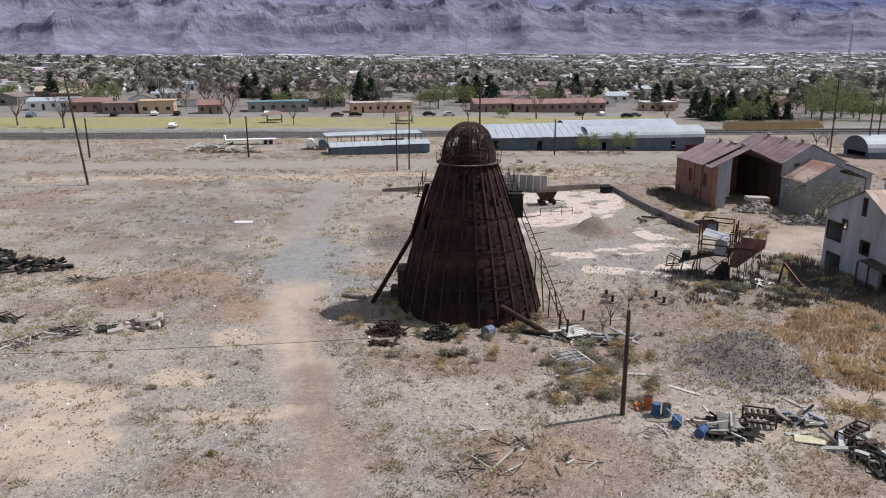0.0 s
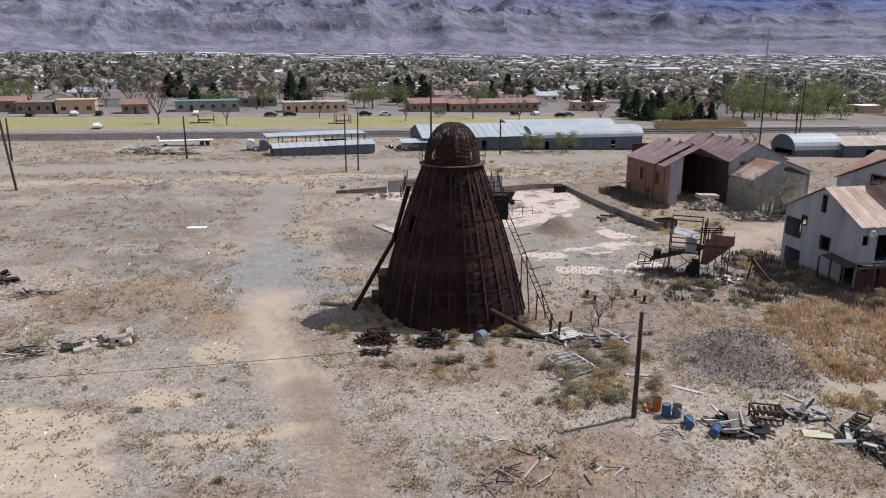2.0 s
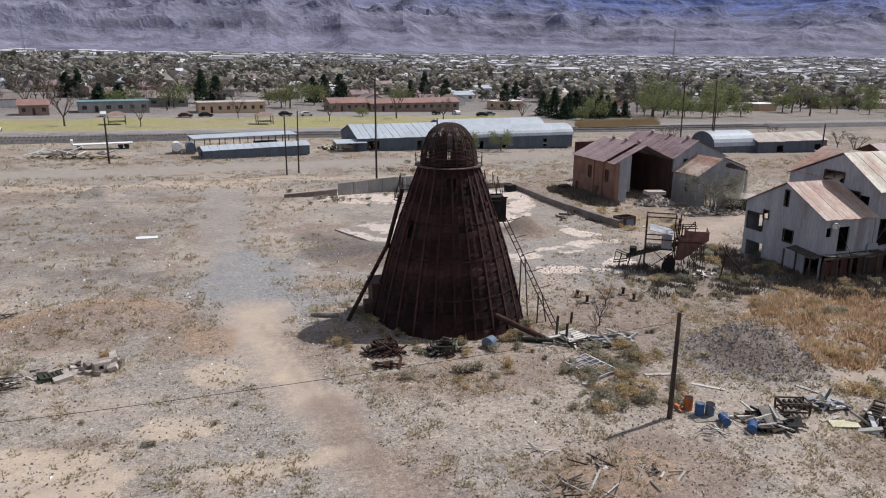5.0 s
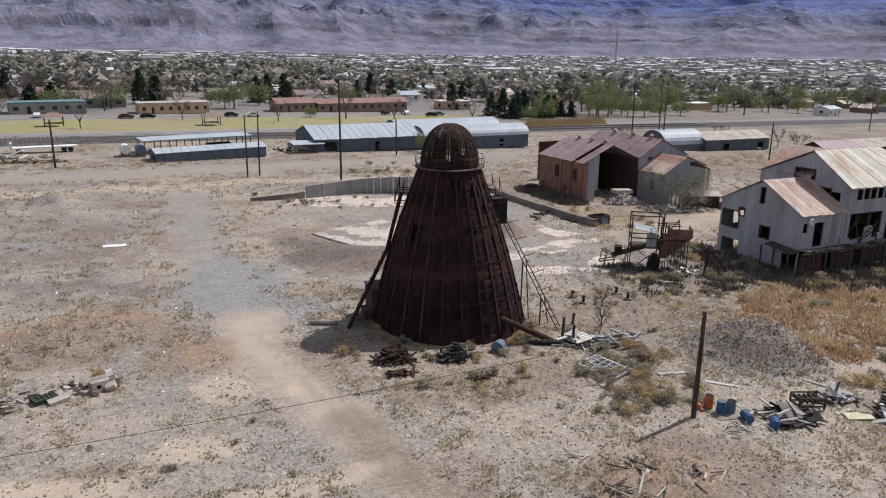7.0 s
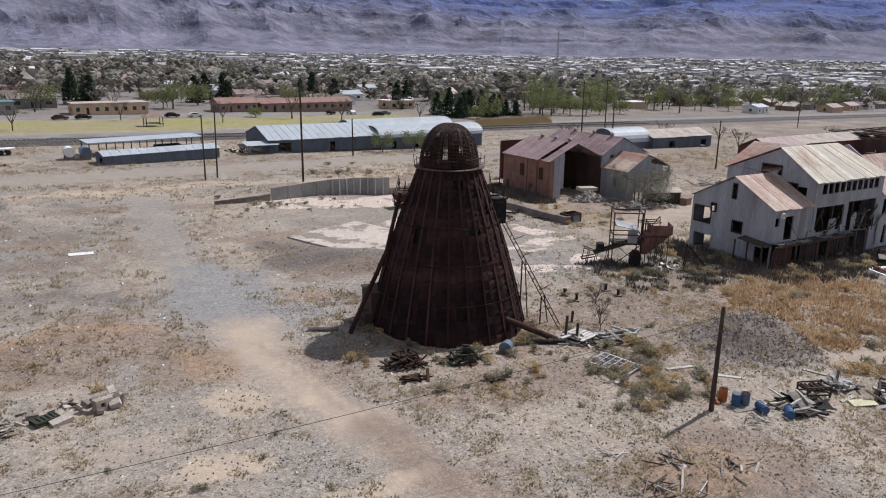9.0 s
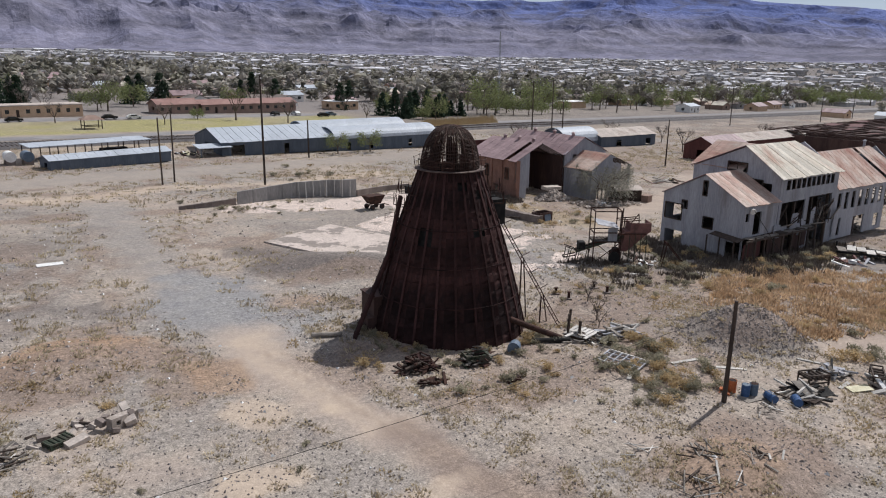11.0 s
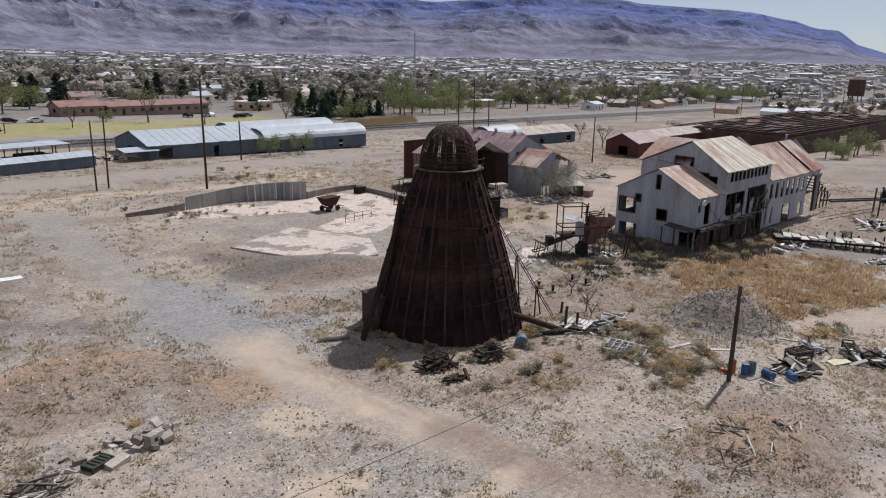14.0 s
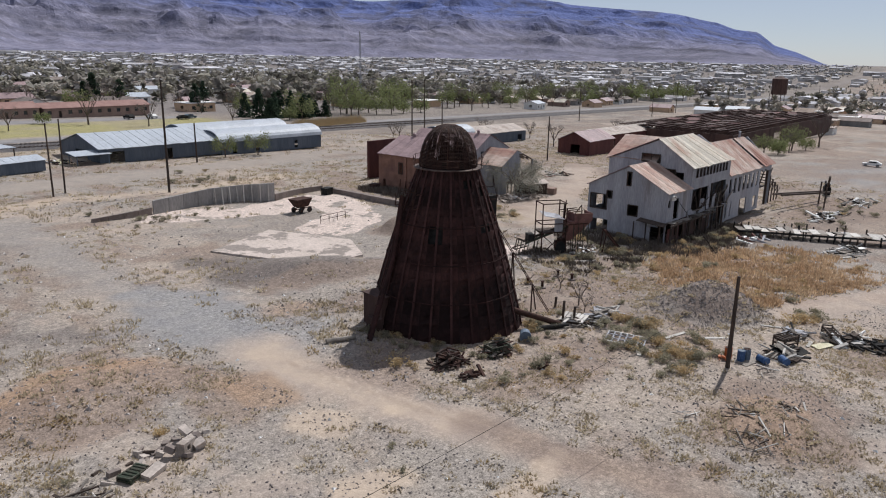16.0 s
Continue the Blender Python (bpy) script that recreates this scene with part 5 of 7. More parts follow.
def house(L, W, h, ridge, wall, roof, label, flat_roof=False, windows=3):
    """A small house built at the origin; copied through the near streets."""
    t_ = thing("house", Matrix(), label, "house", "town houses")
    gap = L / windows
    cuts = [(gap * (k + 0.3), gap * (k + 0.7), 1.0, 2.2) for k in range(windows) if k != 1] + [(gap * 1.35, gap * 1.65, 0.0, 2.1)]
    wall_part(t_, "wall", (0, 0, -0.5), XU, L, flat(h + 0.5), [(a, b, c + 0.5, d + 0.5) for a, b, c, d in cuts], wall, -0.2)
    wall_part(t_, "wall", (0, W, -0.5), XU, L, flat(h + 0.5), [], wall)
    for u, sgn in ((0, -0.2), (L, 0.2)):
        wall_part(t_, "wall", (u, 0, -0.5), YV, W, flat(h + 0.5) if flat_roof else gable(W, W / 2, h + 0.5, ridge + 0.5), [(W * 0.4, W * 0.6, 1.5, 2.7)], wall, sgn, (W / 2,))
    for a, b, c, d in cuts[:-1]:
        part("window", Shape().box(a, 0.06, c, b, 0.1, d), "glass", t_)
    a, b, c, d = cuts[-1]
    part("door", Shape().box(a, 0.06, c, b, 0.12, d), "dark_wood", t_)
    r = Shape()
    if flat_roof:
        r.box(-0.4, -0.4, h, L + 0.4, W + 0.4, h + 0.3)
    else:
        for s0, s1 in ((-0.5, W / 2), (W + 0.5, W / 2)):
            lo = h - 0.2
            r.hexa([(-0.5, s0, lo), (L + 0.5, s0, lo), (L + 0.5, s1, ridge), (-0.5, s1, ridge), (-0.5, s0, lo + 0.2), (L + 0.5, s0, lo + 0.2), (L + 0.5, s1, ridge + 0.2), (-0.5, s1, ridge + 0.2)])
    part("roof", r, roof, t_)
    return t_


def place(x, y, turn=11.0):
    return pose(x, y, gz(x, y) + 0.02, 0, 0, turn)


row = [
    (house(11, 9, 4.0, 4.4, "tan", "tan", "tan stucco workshop with wide dark doors", True, 3), -102, 245, 14),
    (house(10, 8, 3.2, 3.5, "brown_wall", "brown_wall", "low brown flat-roofed shop", True, 4), -113, 242, 14),
    (house(13, 9, 3.2, 4.4, "brown_wall", "terracotta", "brown shop under a dull red roof", False, 4), -126, 246, 14),
    (house(8, 7, 3.0, 4.4, "brown_wall", "terracotta", "small brown kiosk with a hipped red roof", False, 3), -83, 247, 12),
    (house(21, 9, 3.2, 3.6, "wall_grey", "teal", "long shop with a teal metal canopy roof", True, 6), -69, 258, 14),
    (house(22, 9, 3.2, 3.6, "tan", "concrete", "long tan motel with many windows", True, 8), -33, 262, 11),
    (house(14, 9, 3.0, 4.6, "brown_wall", "terracotta", "brown building under a long red roof", False, 5), 12, 275, 11),
    (house(36, 9, 3.0, 4.4, "brown_wall", "terracotta", "very long brown building with a red roof", False, 11), 27, 277, 9),
    (house(10, 8, 3.2, 4.4, "white", "grey_roof", "white metal storage shed by the railway", False, 3), 273, 279, 14),
    (house(16, 8, 3.0, 4.0, "white", "grey_roof", "white house with a pale roof", False, 5), -142, 250, 12),
    (house(9, 6, 2.6, 3.4, "white", "concrete", "small white flat-topped cabin beside the yard", True, 3), 281, 129, 10),
    (house(14, 8, 2.6, 3.4, "tan", "concrete", "low tan outbuilding with a flat roof", True, 3), 345, 150, 10)]
for t_, x, y, a in row:
    t_.matrix_world = place(x, y, a)
kinds = [house(12, 8, 2.9, 4.6, "tan", "red_roof", "tan stucco house with a dull red roof"), house(13, 9, 2.9, 4.4, "white", "grey_roof", "white house with a pale grey roof"),
         house(11, 8, 2.8, 4.5, "brown_wall", "tin_roof", "brown house with a weathered roof"), house(14, 9, 3.0, 4.4, "wall_grey", "dark_conc", "grey house with a dark shingle roof"),
         house(12, 9, 3.2, 3.4, "tan", "white", "flat-roofed stucco house with a white roof", True), house(10, 8, 2.8, 4.4, "white", "dark_conc", "white house with a brown roof")]
spots = []
hr = random.Random(12)
for n in np.arange(74, 2000, 26):
    k = int(n // 52)
    for x in np.arange(-1500, 2100, 21):
        if (int(x // 21)) % 6 == 0:
            continue
        px_, py_ = x - 0.196 * n + hr.uniform(-4, 4), rail_y(x) + 0.98 * n + hr.uniform(-4, 4)
        rng, az = math.hypot(px_, py_), math.degrees(math.atan2(px_, py_))
        if rng > 2080 or not -44 < az < 78 or hr.random() < 0.22 or (n < 80 and 84 < px_ < 165) or (n < 100 and px_ < 75 and n < 92):
            continue
        spots.append((rng, px_, py_))
for _ in range(420):
    x, n = hr.uniform(330, 1700), hr.uniform(-260, 60)
    px_, py_ = x - 0.196 * n, rail_y(x) + 0.98 * n
    if abs(n - 5) > 24 and math.hypot(px_, py_) < 2050:
        spots.append((math.hypot(px_, py_), px_, py_))
spots.sort()
used = set()
for i, (rng, x, y) in enumerate(spots[:230]):
    k = hr.randrange(6)
    m = place(x, y, 11 + hr.choice((0, 0, 90, 180)) + hr.uniform(-2, 2))
    if k not in used:
        used.add(k)
        kinds[k].matrix_world = m
    else:
        copy_thing(kinds[k], m)
town = Shape()
mats_ = []
for rng, x, y in spots[230:]:
    if hr.random() > (0.95 if rng < 900 else 0.62):
        continue
    L, W, h = hr.uniform(10, 18), hr.uniform(8, 11), hr.uniform(2.8, 3.8)
    if hr.random() < 0.06:
        L, W, h = hr.uniform(25, 55), hr.uniform(15, 25), hr.uniform(4, 7)
    a = radians(11 + hr.choice((0, 90)))
    c, q, z = math.cos(a), math.sin(a), gz(x, y) - 0.5
    fl = hr.random() < 0.35

    def w_(u, v, e):
        return (x + u * c - v * q, y + u * q + v * c, z + e)
    k0 = len(town.f)
    town.hexa([w_(u, v, e) for e in (0, h + 0.5) for u, v in ((0, 0), (L, 0), (L, W), (0, W))])
    mats_ += [0] * (len(town.f) - k0)
    k0 = len(town.f)
    rz = h + 0.5 + (0.15 if fl else 1.7)
    town.add([w_(-0.5, -0.5, h + 0.3), w_(L + 0.5, -0.5, h + 0.3), w_(L + 0.5, W / 2, rz), w_(-0.5, W / 2, rz), w_(L + 0.5, W + 0.5, h + 0.3), w_(-0.5, W + 0.5, h + 0.3)], [(0, 1, 2, 3), (3, 2, 4, 5), (0, 3, 5), (1, 4, 2)])
    mats_ += [1] * (len(town.f) - k0)
tm = town.mesh("distant_town")
tm.materials.append(M["far_house"]), tm.materials.append(M["far_roof"])
tm.polygons.foreach_set("material_index", mats_)
tagged(new("distant_town", tm), "wide spread of low pale houses across the valley", "town", kind="stuff")
# town trees: the nearest as things, the rest as one mass
tr_spots = []
for _ in range(9500):
    u = hr.random() ** 0.62
    rng, az = 262 + 1830 * u, radians(hr.uniform(-42, 78))
    x, y = rng * math.sin(az), rng * math.cos(az)
    if ((y - rail_y(x)) / 1.02 < 68 and (x < 380 or abs((y - rail_y(x)) / 1.02 - 5) < 22)) or (x < 75 and (y - rail_y(x)) / 1.02 < 78):
        continue
    tr_spots.append((rng, x, y))
for _ in range(3400):
    rng, az = 268 + 620 * hr.random() ** 0.75, radians(hr.uniform(-40, 66))
    x, y = rng * math.sin(az), rng * math.cos(az)
    n = (y - rail_y(x)) / 1.02
    # leave the cross streets open
    if n > (80 if x < 75 else 66) and (x + 0.2 * n) % 126 > 12:
        tr_spots.append((rng, x, y))
tr_spots.sort()
for rng, x, y in tr_spots[:140]:
    plant(hr.choice(("bare", "bare", "leafy", "bare", "conifer", "bare")), x, y, hr.uniform(0.8, 1.4))
mass = Shape()
for rng, x, y in tr_spots[140:]:
    h = hr.uniform(3.5, 8.5) * (1.0 if hr.random() < 0.9 or rng > 900 else 1.4) * (1.0 if rng < 1100 else 0.7)
    w = h * hr.uniform(0.36, 0.6)
    z = gz(x, y)
    k0 = len(mass.v)
    pts, fs = [], []
    cnt = 22 if rng < 520 else 14 if rng < 900 else 7
    # one connected ragged crown: a fan of slanting leaf clumps round a stem
    pts.append((x, y, z + h * 0.55))
    for j in range(cnt):
        a = 6.2832 * j / cnt * 2.3 + hr.uniform(-0.3, 0.3)
        r_, e = w * hr.uniform(0.55, 1.1), z + h * hr.uniform(0.22, 1.0)
        p = (x + math.cos(a) * r_, y + math.sin(a) * r_, e)
        b = a + hr.uniform(0.6, 1.1)
        q = (x + math.cos(b) * r_ * hr.uniform(0.4, 1), y + math.sin(b) * r_ * hr.uniform(0.4, 1), e + h * hr.uniform(-0.22, 0.22))
        t_ = (x + hr.uniform(-0.3, 0.3) * w, y + hr.uniform(-0.3, 0.3) * w, e + h * hr.uniform(0.02, 0.2))
        k = len(pts)
        pts += [p, q, t_]
        fs += [(0, k, k + 1), (k, k + 1, k + 2), (0, k + 2, k)]
    mass.add(pts, fs)
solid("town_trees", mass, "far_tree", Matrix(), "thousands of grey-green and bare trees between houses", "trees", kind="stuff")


def car(x, y, turn, mat, label):
    t_ = thing("car", on(x, y, turn, 0.05), label, "car", "parked cars")
    sh = Shape()
    pr = [(-2.2, 0.35), (2.2, 0.35), (2.2, 0.85), (1.2, 0.95), (0.6, 1.45), (-1.1, 1.5), (-1.9, 1.0), (-2.2, 0.9)]
    n = len(pr)
    sh.add([(u, v, z) for v in (-0.85, 0.85) for u, z in pr], [tuple(range(n)), tuple(range(2 * n - 1, n - 1, -1))] + [(i, n + i, n + (i + 1) % n, (i + 1) % n) for i in range(n)])
    part("body", sh, mat, t_)
    part("side_window", Shape().box(-1.1, -0.88, 1.0, 0.6, -0.86, 1.38), "glass", t_)
    part("side_window", Shape().box(-1.1, 0.86, 1.0, 0.6, 0.88, 1.38), "glass", t_)
    for u in (-1.4, 1.4):
        for v in (-0.86, 0.86):
            wh_ = part("wheel", Shape().rod((u, v - 0.1, 0.33), (u, v + 0.1, 0.33), 0.33, n=10), "rubber", t_)
            part("hub", Shape().rod((u, v - 0.11, 0.33), (u, v + 0.11, 0.33), 0.18, n=8), "tin", wh_)
    return t_


for x, y, m in ((-76, 204, "white"), (-106, 235, "black"), (-95, 240, "white"), (-129, 228, "steel_blue"), (-30, 249, "black"), (-5, 255, "black"), (-36, 247, "maroon"), (2, 256, "white"), (50, 268, "black"), (58, 269, "white"), (172, 81, "white"), (-88, 241, "black"), (-60, 248, "white"), (66, 262, "black"), (70, 266, "steel_blue")):
    car(x, y, R.choice((10, 12, 100)), m, {"white": "white sedan parked on pale asphalt", "black": "black car on the street by the lawn", "steel_blue": "blue-grey car parked by the street", "maroon": "dark red car on the street"}[m])


def pavilion(x, y):
    t_ = thing("picnic_pavilion", on(x, y, 11), "small dark wooden pavilion on the lawn", "pavilion", "pavilions")
    for u in (-2.2, 2.2):
        for v in (-1.6, 1.6):
            part("post", Shape().bar((u, v, 0), (u, v, 2.5), 0.2), "dark_wood", t_)
    r = Shape().add([(-2.9, -2.2, 2.5), (2.9, -2.2, 2.5), (2.9, 2.2, 2.5), (-2.9, 2.2, 2.5), (-1, 0, 3.6), (1, 0, 3.6)], [(0, 1, 5, 4), (1, 2, 5), (2, 3, 4, 5), (3, 0, 4), (3, 2, 1, 0)])
    part("roof", r, "brown_wall", t_)
    part("rail", Shape().box(-2.2, -1.65, 0.7, 2.2, -1.55, 0.9).box(-2.2, 1.55, 0.7, 2.2, 1.65, 0.9), "dark_wood", t_)


pavilion(-52, 224), pavilion(-12, 228)
# lattice mast and water tank on the plain
def mast(x, y, h, w):
    t_ = thing("lattice_mast", on(x, y, 20), "tall thin lattice radio mast", "mast")
    for a, b in ((-1, -1), (1, -1), (1, 1), (-1, 1)):
        part("leg", Shape().bar((a * w, b * w, 0), (a * w * 0.3, b * w * 0.3, h), 0.09), "tin", t_)
    br = Shape()
    for k in range(24):
        z0, z1 = h * k / 24, h * (k + 1) / 24
        f0, f1 = w * (1 - 0.7 * k / 24), w * (1 - 0.7 * (k + 1) / 24)
        br.bar((-f0, -f0, z0), (f1, -f1, z1), 0.05).bar((f0, -f0, z0), (f1, f1, z1), 0.05).bar((-f0, f0, z0), (-f1, -f1, z1), 0.05)
    part("bracing", br, "tin", t_)


mast(149.2, 273.5, 34, 0.5), mast(-98, 315, 29, 0.55)
wt = thing("water_tower", on(600, 285), "dark cylindrical water tower on steel legs", "water tower")
part("tank", Shape().rod((0, 0, 9), (0, 0, 22), 6.2, n=20).rod((0, 0, 22), (0, 0, 24.5), 6.4, 0.3, 20), "dark_rust", wt)
for k in range(8):
    a = 6.2832 * k / 8
    part("leg", Shape().bar((5.4 * math.cos(a), 5.4 * math.sin(a), 0), (5.0 * math.cos(a), 5.0 * math.sin(a), 9), 0.5), "dark_rust", wt)
# ---- yard walls ----


def wall_run(name, pts, h0, h1, thick, mat, label, ribs=0.0, parts="wall_panel"):
    t_ = thing(name, Matrix(), label, "wall", kind="structure")
    total = sum(math.dist(a, b) for a, b in zip(pts, pts[1:]))
    run = 0.0
    for a, b in zip(pts, pts[1:]):
        L = math.dist(a, b)
        n = max(1, int(L / 2.0))
        for k in range(n):
            p, q = [(a[0] + (b[0] - a[0]) * u, a[1] + (b[1] - a[1]) * u) for u in (k / n + 0.004, (k + 1) / n - 0.004)]
            hp, hq = [h0 + (h1 - h0) * (run + L * u) / total + R.uniform(-0.03, 0.03) for u in (k / n, (k + 1) / n)]
            zp, zq = gz(*p) - 0.3, gz(*q) - 0.3
            d = Vector((q[1] - p[1], p[0] - q[0], 0)).normalized() * thick
            P, Q = Vector((*p, zp)), Vector((*q, zq))
            part(parts, Shape().hexa([P, Q, Q - d, P - d, P + Vector((0, 0, hp + 0.3)), Q + Vector((0, 0, hq + 0.3)), Q - d + Vector((0, 0, hq + 0.3)), P - d + Vector((0, 0, hp + 0.3))]), mat, t_)
            if ribs and run + L * k / n > ribs:
                for f in (0.1, 0.6):
                    w = P.lerp(Q, f) + d * 1.1
                    part("wall_rib", Shape().bar(w + d * 1.6, w + Vector((0, 0, hp + 0.3)), 0.14), "pale_wood", t_)
        run += L
    return t_


wall_run("retaining_wall", [(-1.7, 117.0), (3.2, 118.6), (8, 119.6), (12.5, 119.2), (17.0, 117.3)], 1.9, 2.8, 0.25, "wall_grey", "curved grey sheet retaining wall with pale ribs", 8.5)
wall_run("low_wall", [(-10.1, 115.8), (-6, 116.0), (-1.9, 117.0)], 0.5, 1.0, 0.3, "dark_conc", "low crumbling brown concrete wall")
wall_run("low_wall", [(17.2, 117.4), (20.5, 119), (24, 120.5), (28.5, 121.5)], 1.0, 0.8, 0.3, "dark_conc", "low brown concrete wall behind the slab")
wall_run("berm_wall", [(28.5, 121), (29.3, 112), (30.3, 103.6), (31.5, 97), (33.0, 91.0)], 0.7, 1.0, 0.9, "dark_conc", "long dark concrete kerb wall beside the slab")
corners = [(-4.6, 94.0), (1.3, 82.6), (4.6, 81.9), (7.6, 82.2), (10.5, 88.5), (5.5, 99.0)]
tops = sum(gz(*c_) for c_ in corners) / 6 + 0.10
sl = Shape().add([(x, y, tops - 0.9) for x, y in corners] + [(x, y, tops) for x, y in corners], [(6, 7, 8, 9, 10, 11)] + [(i, (i + 1) % 6, 6 + (i + 1) % 6, 6 + i) for i in range(6)])
tagged(part("concrete_floor", sl, "old_slab"), "pinkish old concrete floor slab stained with dirt", "slab", kind="structure")
for x, y, a in ((31.0, 100.5, 40), (29.0, 99, 10), (27.5, 97, 60), (31.5, 95, 100)):
    t_ = solid("scrap_beam", Shape().slab(pose(0, 0, 0.15, 0, 6, 0), 2.6, 0.25, 0.22).slab(pose(0.6, 0.3, 0.1, 0, -8, 70), 1.6, 0.2, 0.2).weld(), "dark_wood", on(x, y, a, -0.05), "dark broken timber lying by the slab", "beam", "scrap timbers")

# ---- burner surroundings ----
b0 = thing("feed_chute", Matrix(), "long dark twin-pipe chute leaning on the burner", "chute")
foot = Vector((-6.6, 62.4, gz(-6.6, 62.4)))
knee = Vector((-2.9, 64.0, 6.4))
head_ = Vector((-1.5, 64.5, 11.0))
for off in (-0.25, 0.25):
    d = Vector((0.3 * off, off * 0.8, 0))
    part("pipe", Shape().tube([foot + d, knee + d, head_ + d], 0.16, 9), "rust", b0)
for k in range(9):
    p = foot.lerp(knee, 0.06 + 0.11 * k)
    part("tie", Shape().bar(p + Vector((-0.1, 0.3, 0)), p + Vector((0.1, -0.3, 0)), 0.1), "rust_bar", b0)
conv = thing("conveyor_ladder", Matrix(), "thin rusted conveyor frame leaning against the burner", "conveyor")
ft, hd = Vector((10.3, 58.2, gz(10.3, 58.2) + 0.1)), Vector((6.6, 63.2, 9.6))
sd = Vector((0.75, 0.55, 0)).normalized() * 0.3
for s_ in (-1, 1):
    for e in (0.0,):
        part("stringer", Shape().bar(ft + sd * s_ + Vector((0, 0, e)), hd + sd * s_ + Vector((0, 0, e)), 0.06), "rust_bar", conv)
for k in range(16):
    p = ft.lerp(hd, 0.03 + 0.06 * k)
    part("rung", Shape().bar(p - sd, p + sd, 0.06), "rust_bar", conv)
for k in range(5):
    p = ft.lerp(hd, 0.3 + 0.14 * k)
    part("side_arm", Shape().bar(p, p + Vector((1.5, 0.7, 0.05)), 0.05), "rust_bar", conv)
for k, u in enumerate((0.25, 0.55)):
    p = ft.lerp(hd, u)
    part("trestle", Shape().bar(p + sd, Vector((p.x + 0.6, p.y, gz(p.x, p.y))), 0.09).bar(p - sd, Vector((p.x - 0.3, p.y - 0.2, gz(p.x, p.y))), 0.09), "rust_bar", conv)
lp = solid("fallen_pipe", Shape().rod((4.8, 57.6, gz(4.8, 57.6) + 1.6), (8.3, 55.4, gz(8.3, 55.4) + 0.25), 0.24, n=12), "rust_bar", Matrix(), "rusted steel pipe propped against the burner base", "pipe")
lp2 = solid("fallen_pipe", Shape().rod((5.8, 56.0, gz(5.8, 56) + 0.2), (8.8, 54.9, gz(8.8, 54.9) + 0.2), 0.2, n=12), "black", Matrix(), "dark pipe lying by the burner base", "pipe")
lg = solid("log", Shape().rod((-9.6, 63.9, gz(-9.6, 63.9) + 0.2), (-7.3, 63.3, gz(-7.3, 63.3) + 0.22), 0.2, 0.16, 9), "wood", Matrix(), "short pale log beside the burner shadow", "log")


def junk_heap(name, x, y, rx, ry, n, mats, label, long=1.4, thick=0.14, h=0.7, seed=1, cat="scrap heap"):
    flat_ok = cat != "sticks"
    """A heap of separate bars, boards and rods, each a part."""
    rnd = random.Random(seed)
    t_ = thing(name, on(x, y, 0), label, cat)
    for k in range(n):
        a, r_ = rnd.uniform(0, 6.28), rnd.random() ** 0.7
        u, v = math.cos(a) * rx * r_, math.sin(a) * ry * r_
        z = gz(x + u, y + v) - gz(x, y) + h * (1 - r_) * rnd.random() + 0.05
        m = pose(u, v, z, rnd.uniform(-18, 18), rnd.uniform(-25, 25), rnd.uniform(0, 180))
        kind = rnd.random()
        L = long * rnd.uniform(0.45, 1.2)
        if kind < 0.6:
            sh = Shape().slab(m, L, thick * rnd.uniform(0.6, 1.8), thick * rnd.uniform(0.4, 1.0))
            nm = "board"
        elif kind < 0.8 or not flat_ok:
            sh = Shape().rod(m @ Vector((-L / 2, 0, 0.05)), m @ Vector((L / 2, 0, 0.08)), thick * 0.5, n=7)
            nm = "rod"
        else:
            sh = Shape().slab(m, L * 0.6, L * rnd.uniform(0.25, 0.6), 0.05)
            nm = "plate"
        part(nm, sh, rnd.choice(mats), t_)
    return t_


def frame_wreck(x, y, turn, w, d, h, mat, label, name="machine_frame", wheels=True):
    """An open rusted machine frame with rollers."""
    t_ = thing(name, on(x, y, turn), label, "machine")
    for u in (-w / 2, w / 2):
        for v in (-d / 2, d / 2):
            part("post", Shape().bar((u, v, 0), (u * 1.03, v, h), 0.1), mat, t_)
    for z in (h * 0.35, h):
        for u in (-w / 2, w / 2):
            part("crosspiece", Shape().bar((u, -d / 2, z), (u, d / 2, z), 0.09), mat, t_)
        for v in (-d / 2, d / 2):
            part("rail", Shape().bar((-w / 2, v, z), (w / 2, v, z - 0.08), 0.09), mat, t_)
    for k in range(5):
        u = -w / 2 + w * (k + 0.5) / 5
        part("roller", Shape().rod((u, -d / 2, h * 0.7), (u, d / 2, h * 0.72), 0.12, n=8), mat, t_)
    if wheels:
        part("flywheel", Shape().rod((w * 0.3, -d / 2 - 0.12, h * 0.5), (w * 0.3, -d / 2, h * 0.5), 0.42, n=14), mat, t_)
    return t_


frame_wreck(-4.6, 55.6, 15, 1.4, 1.0, 0.8, "rust_bar", "rusted open machine frame with rollers in scrub")
junk_heap("scrap_heap", -4.8, 55.2, 1.5, 0.9, 74, ["rust_bar", "rust", "dark_wood"], "heap of rusted machine parts below the burner", 1.2, 0.13, 1.1, 2)
frame_wreck(-0.4, 54.6, -8, 1.6, 1.0, 0.75, "green_steel", "dark green-brown machine frame below the burner")
junk_heap("scrap_heap", -0.1, 54.7, 1.5, 0.9, 78, ["rust_bar", "green_steel", "wood"], "tangle of rusty bars and rods", 1.4, 0.11, 1.2, 3)
junk_heap("board_stack", -4.9, 52.8, 1.2, 0.6, 14, ["rust_bar", "dark_wood"], "few rusty bars lying flat on dirt", 1.3, 0.16, 0.1, 4)
junk_heap("board_stack", 0.5, 50.8, 0.6, 0.4, 5, ["rust_bar", "dark_wood"], "small stack of rusted bars", 0.9, 0.16, 0.2, 5)
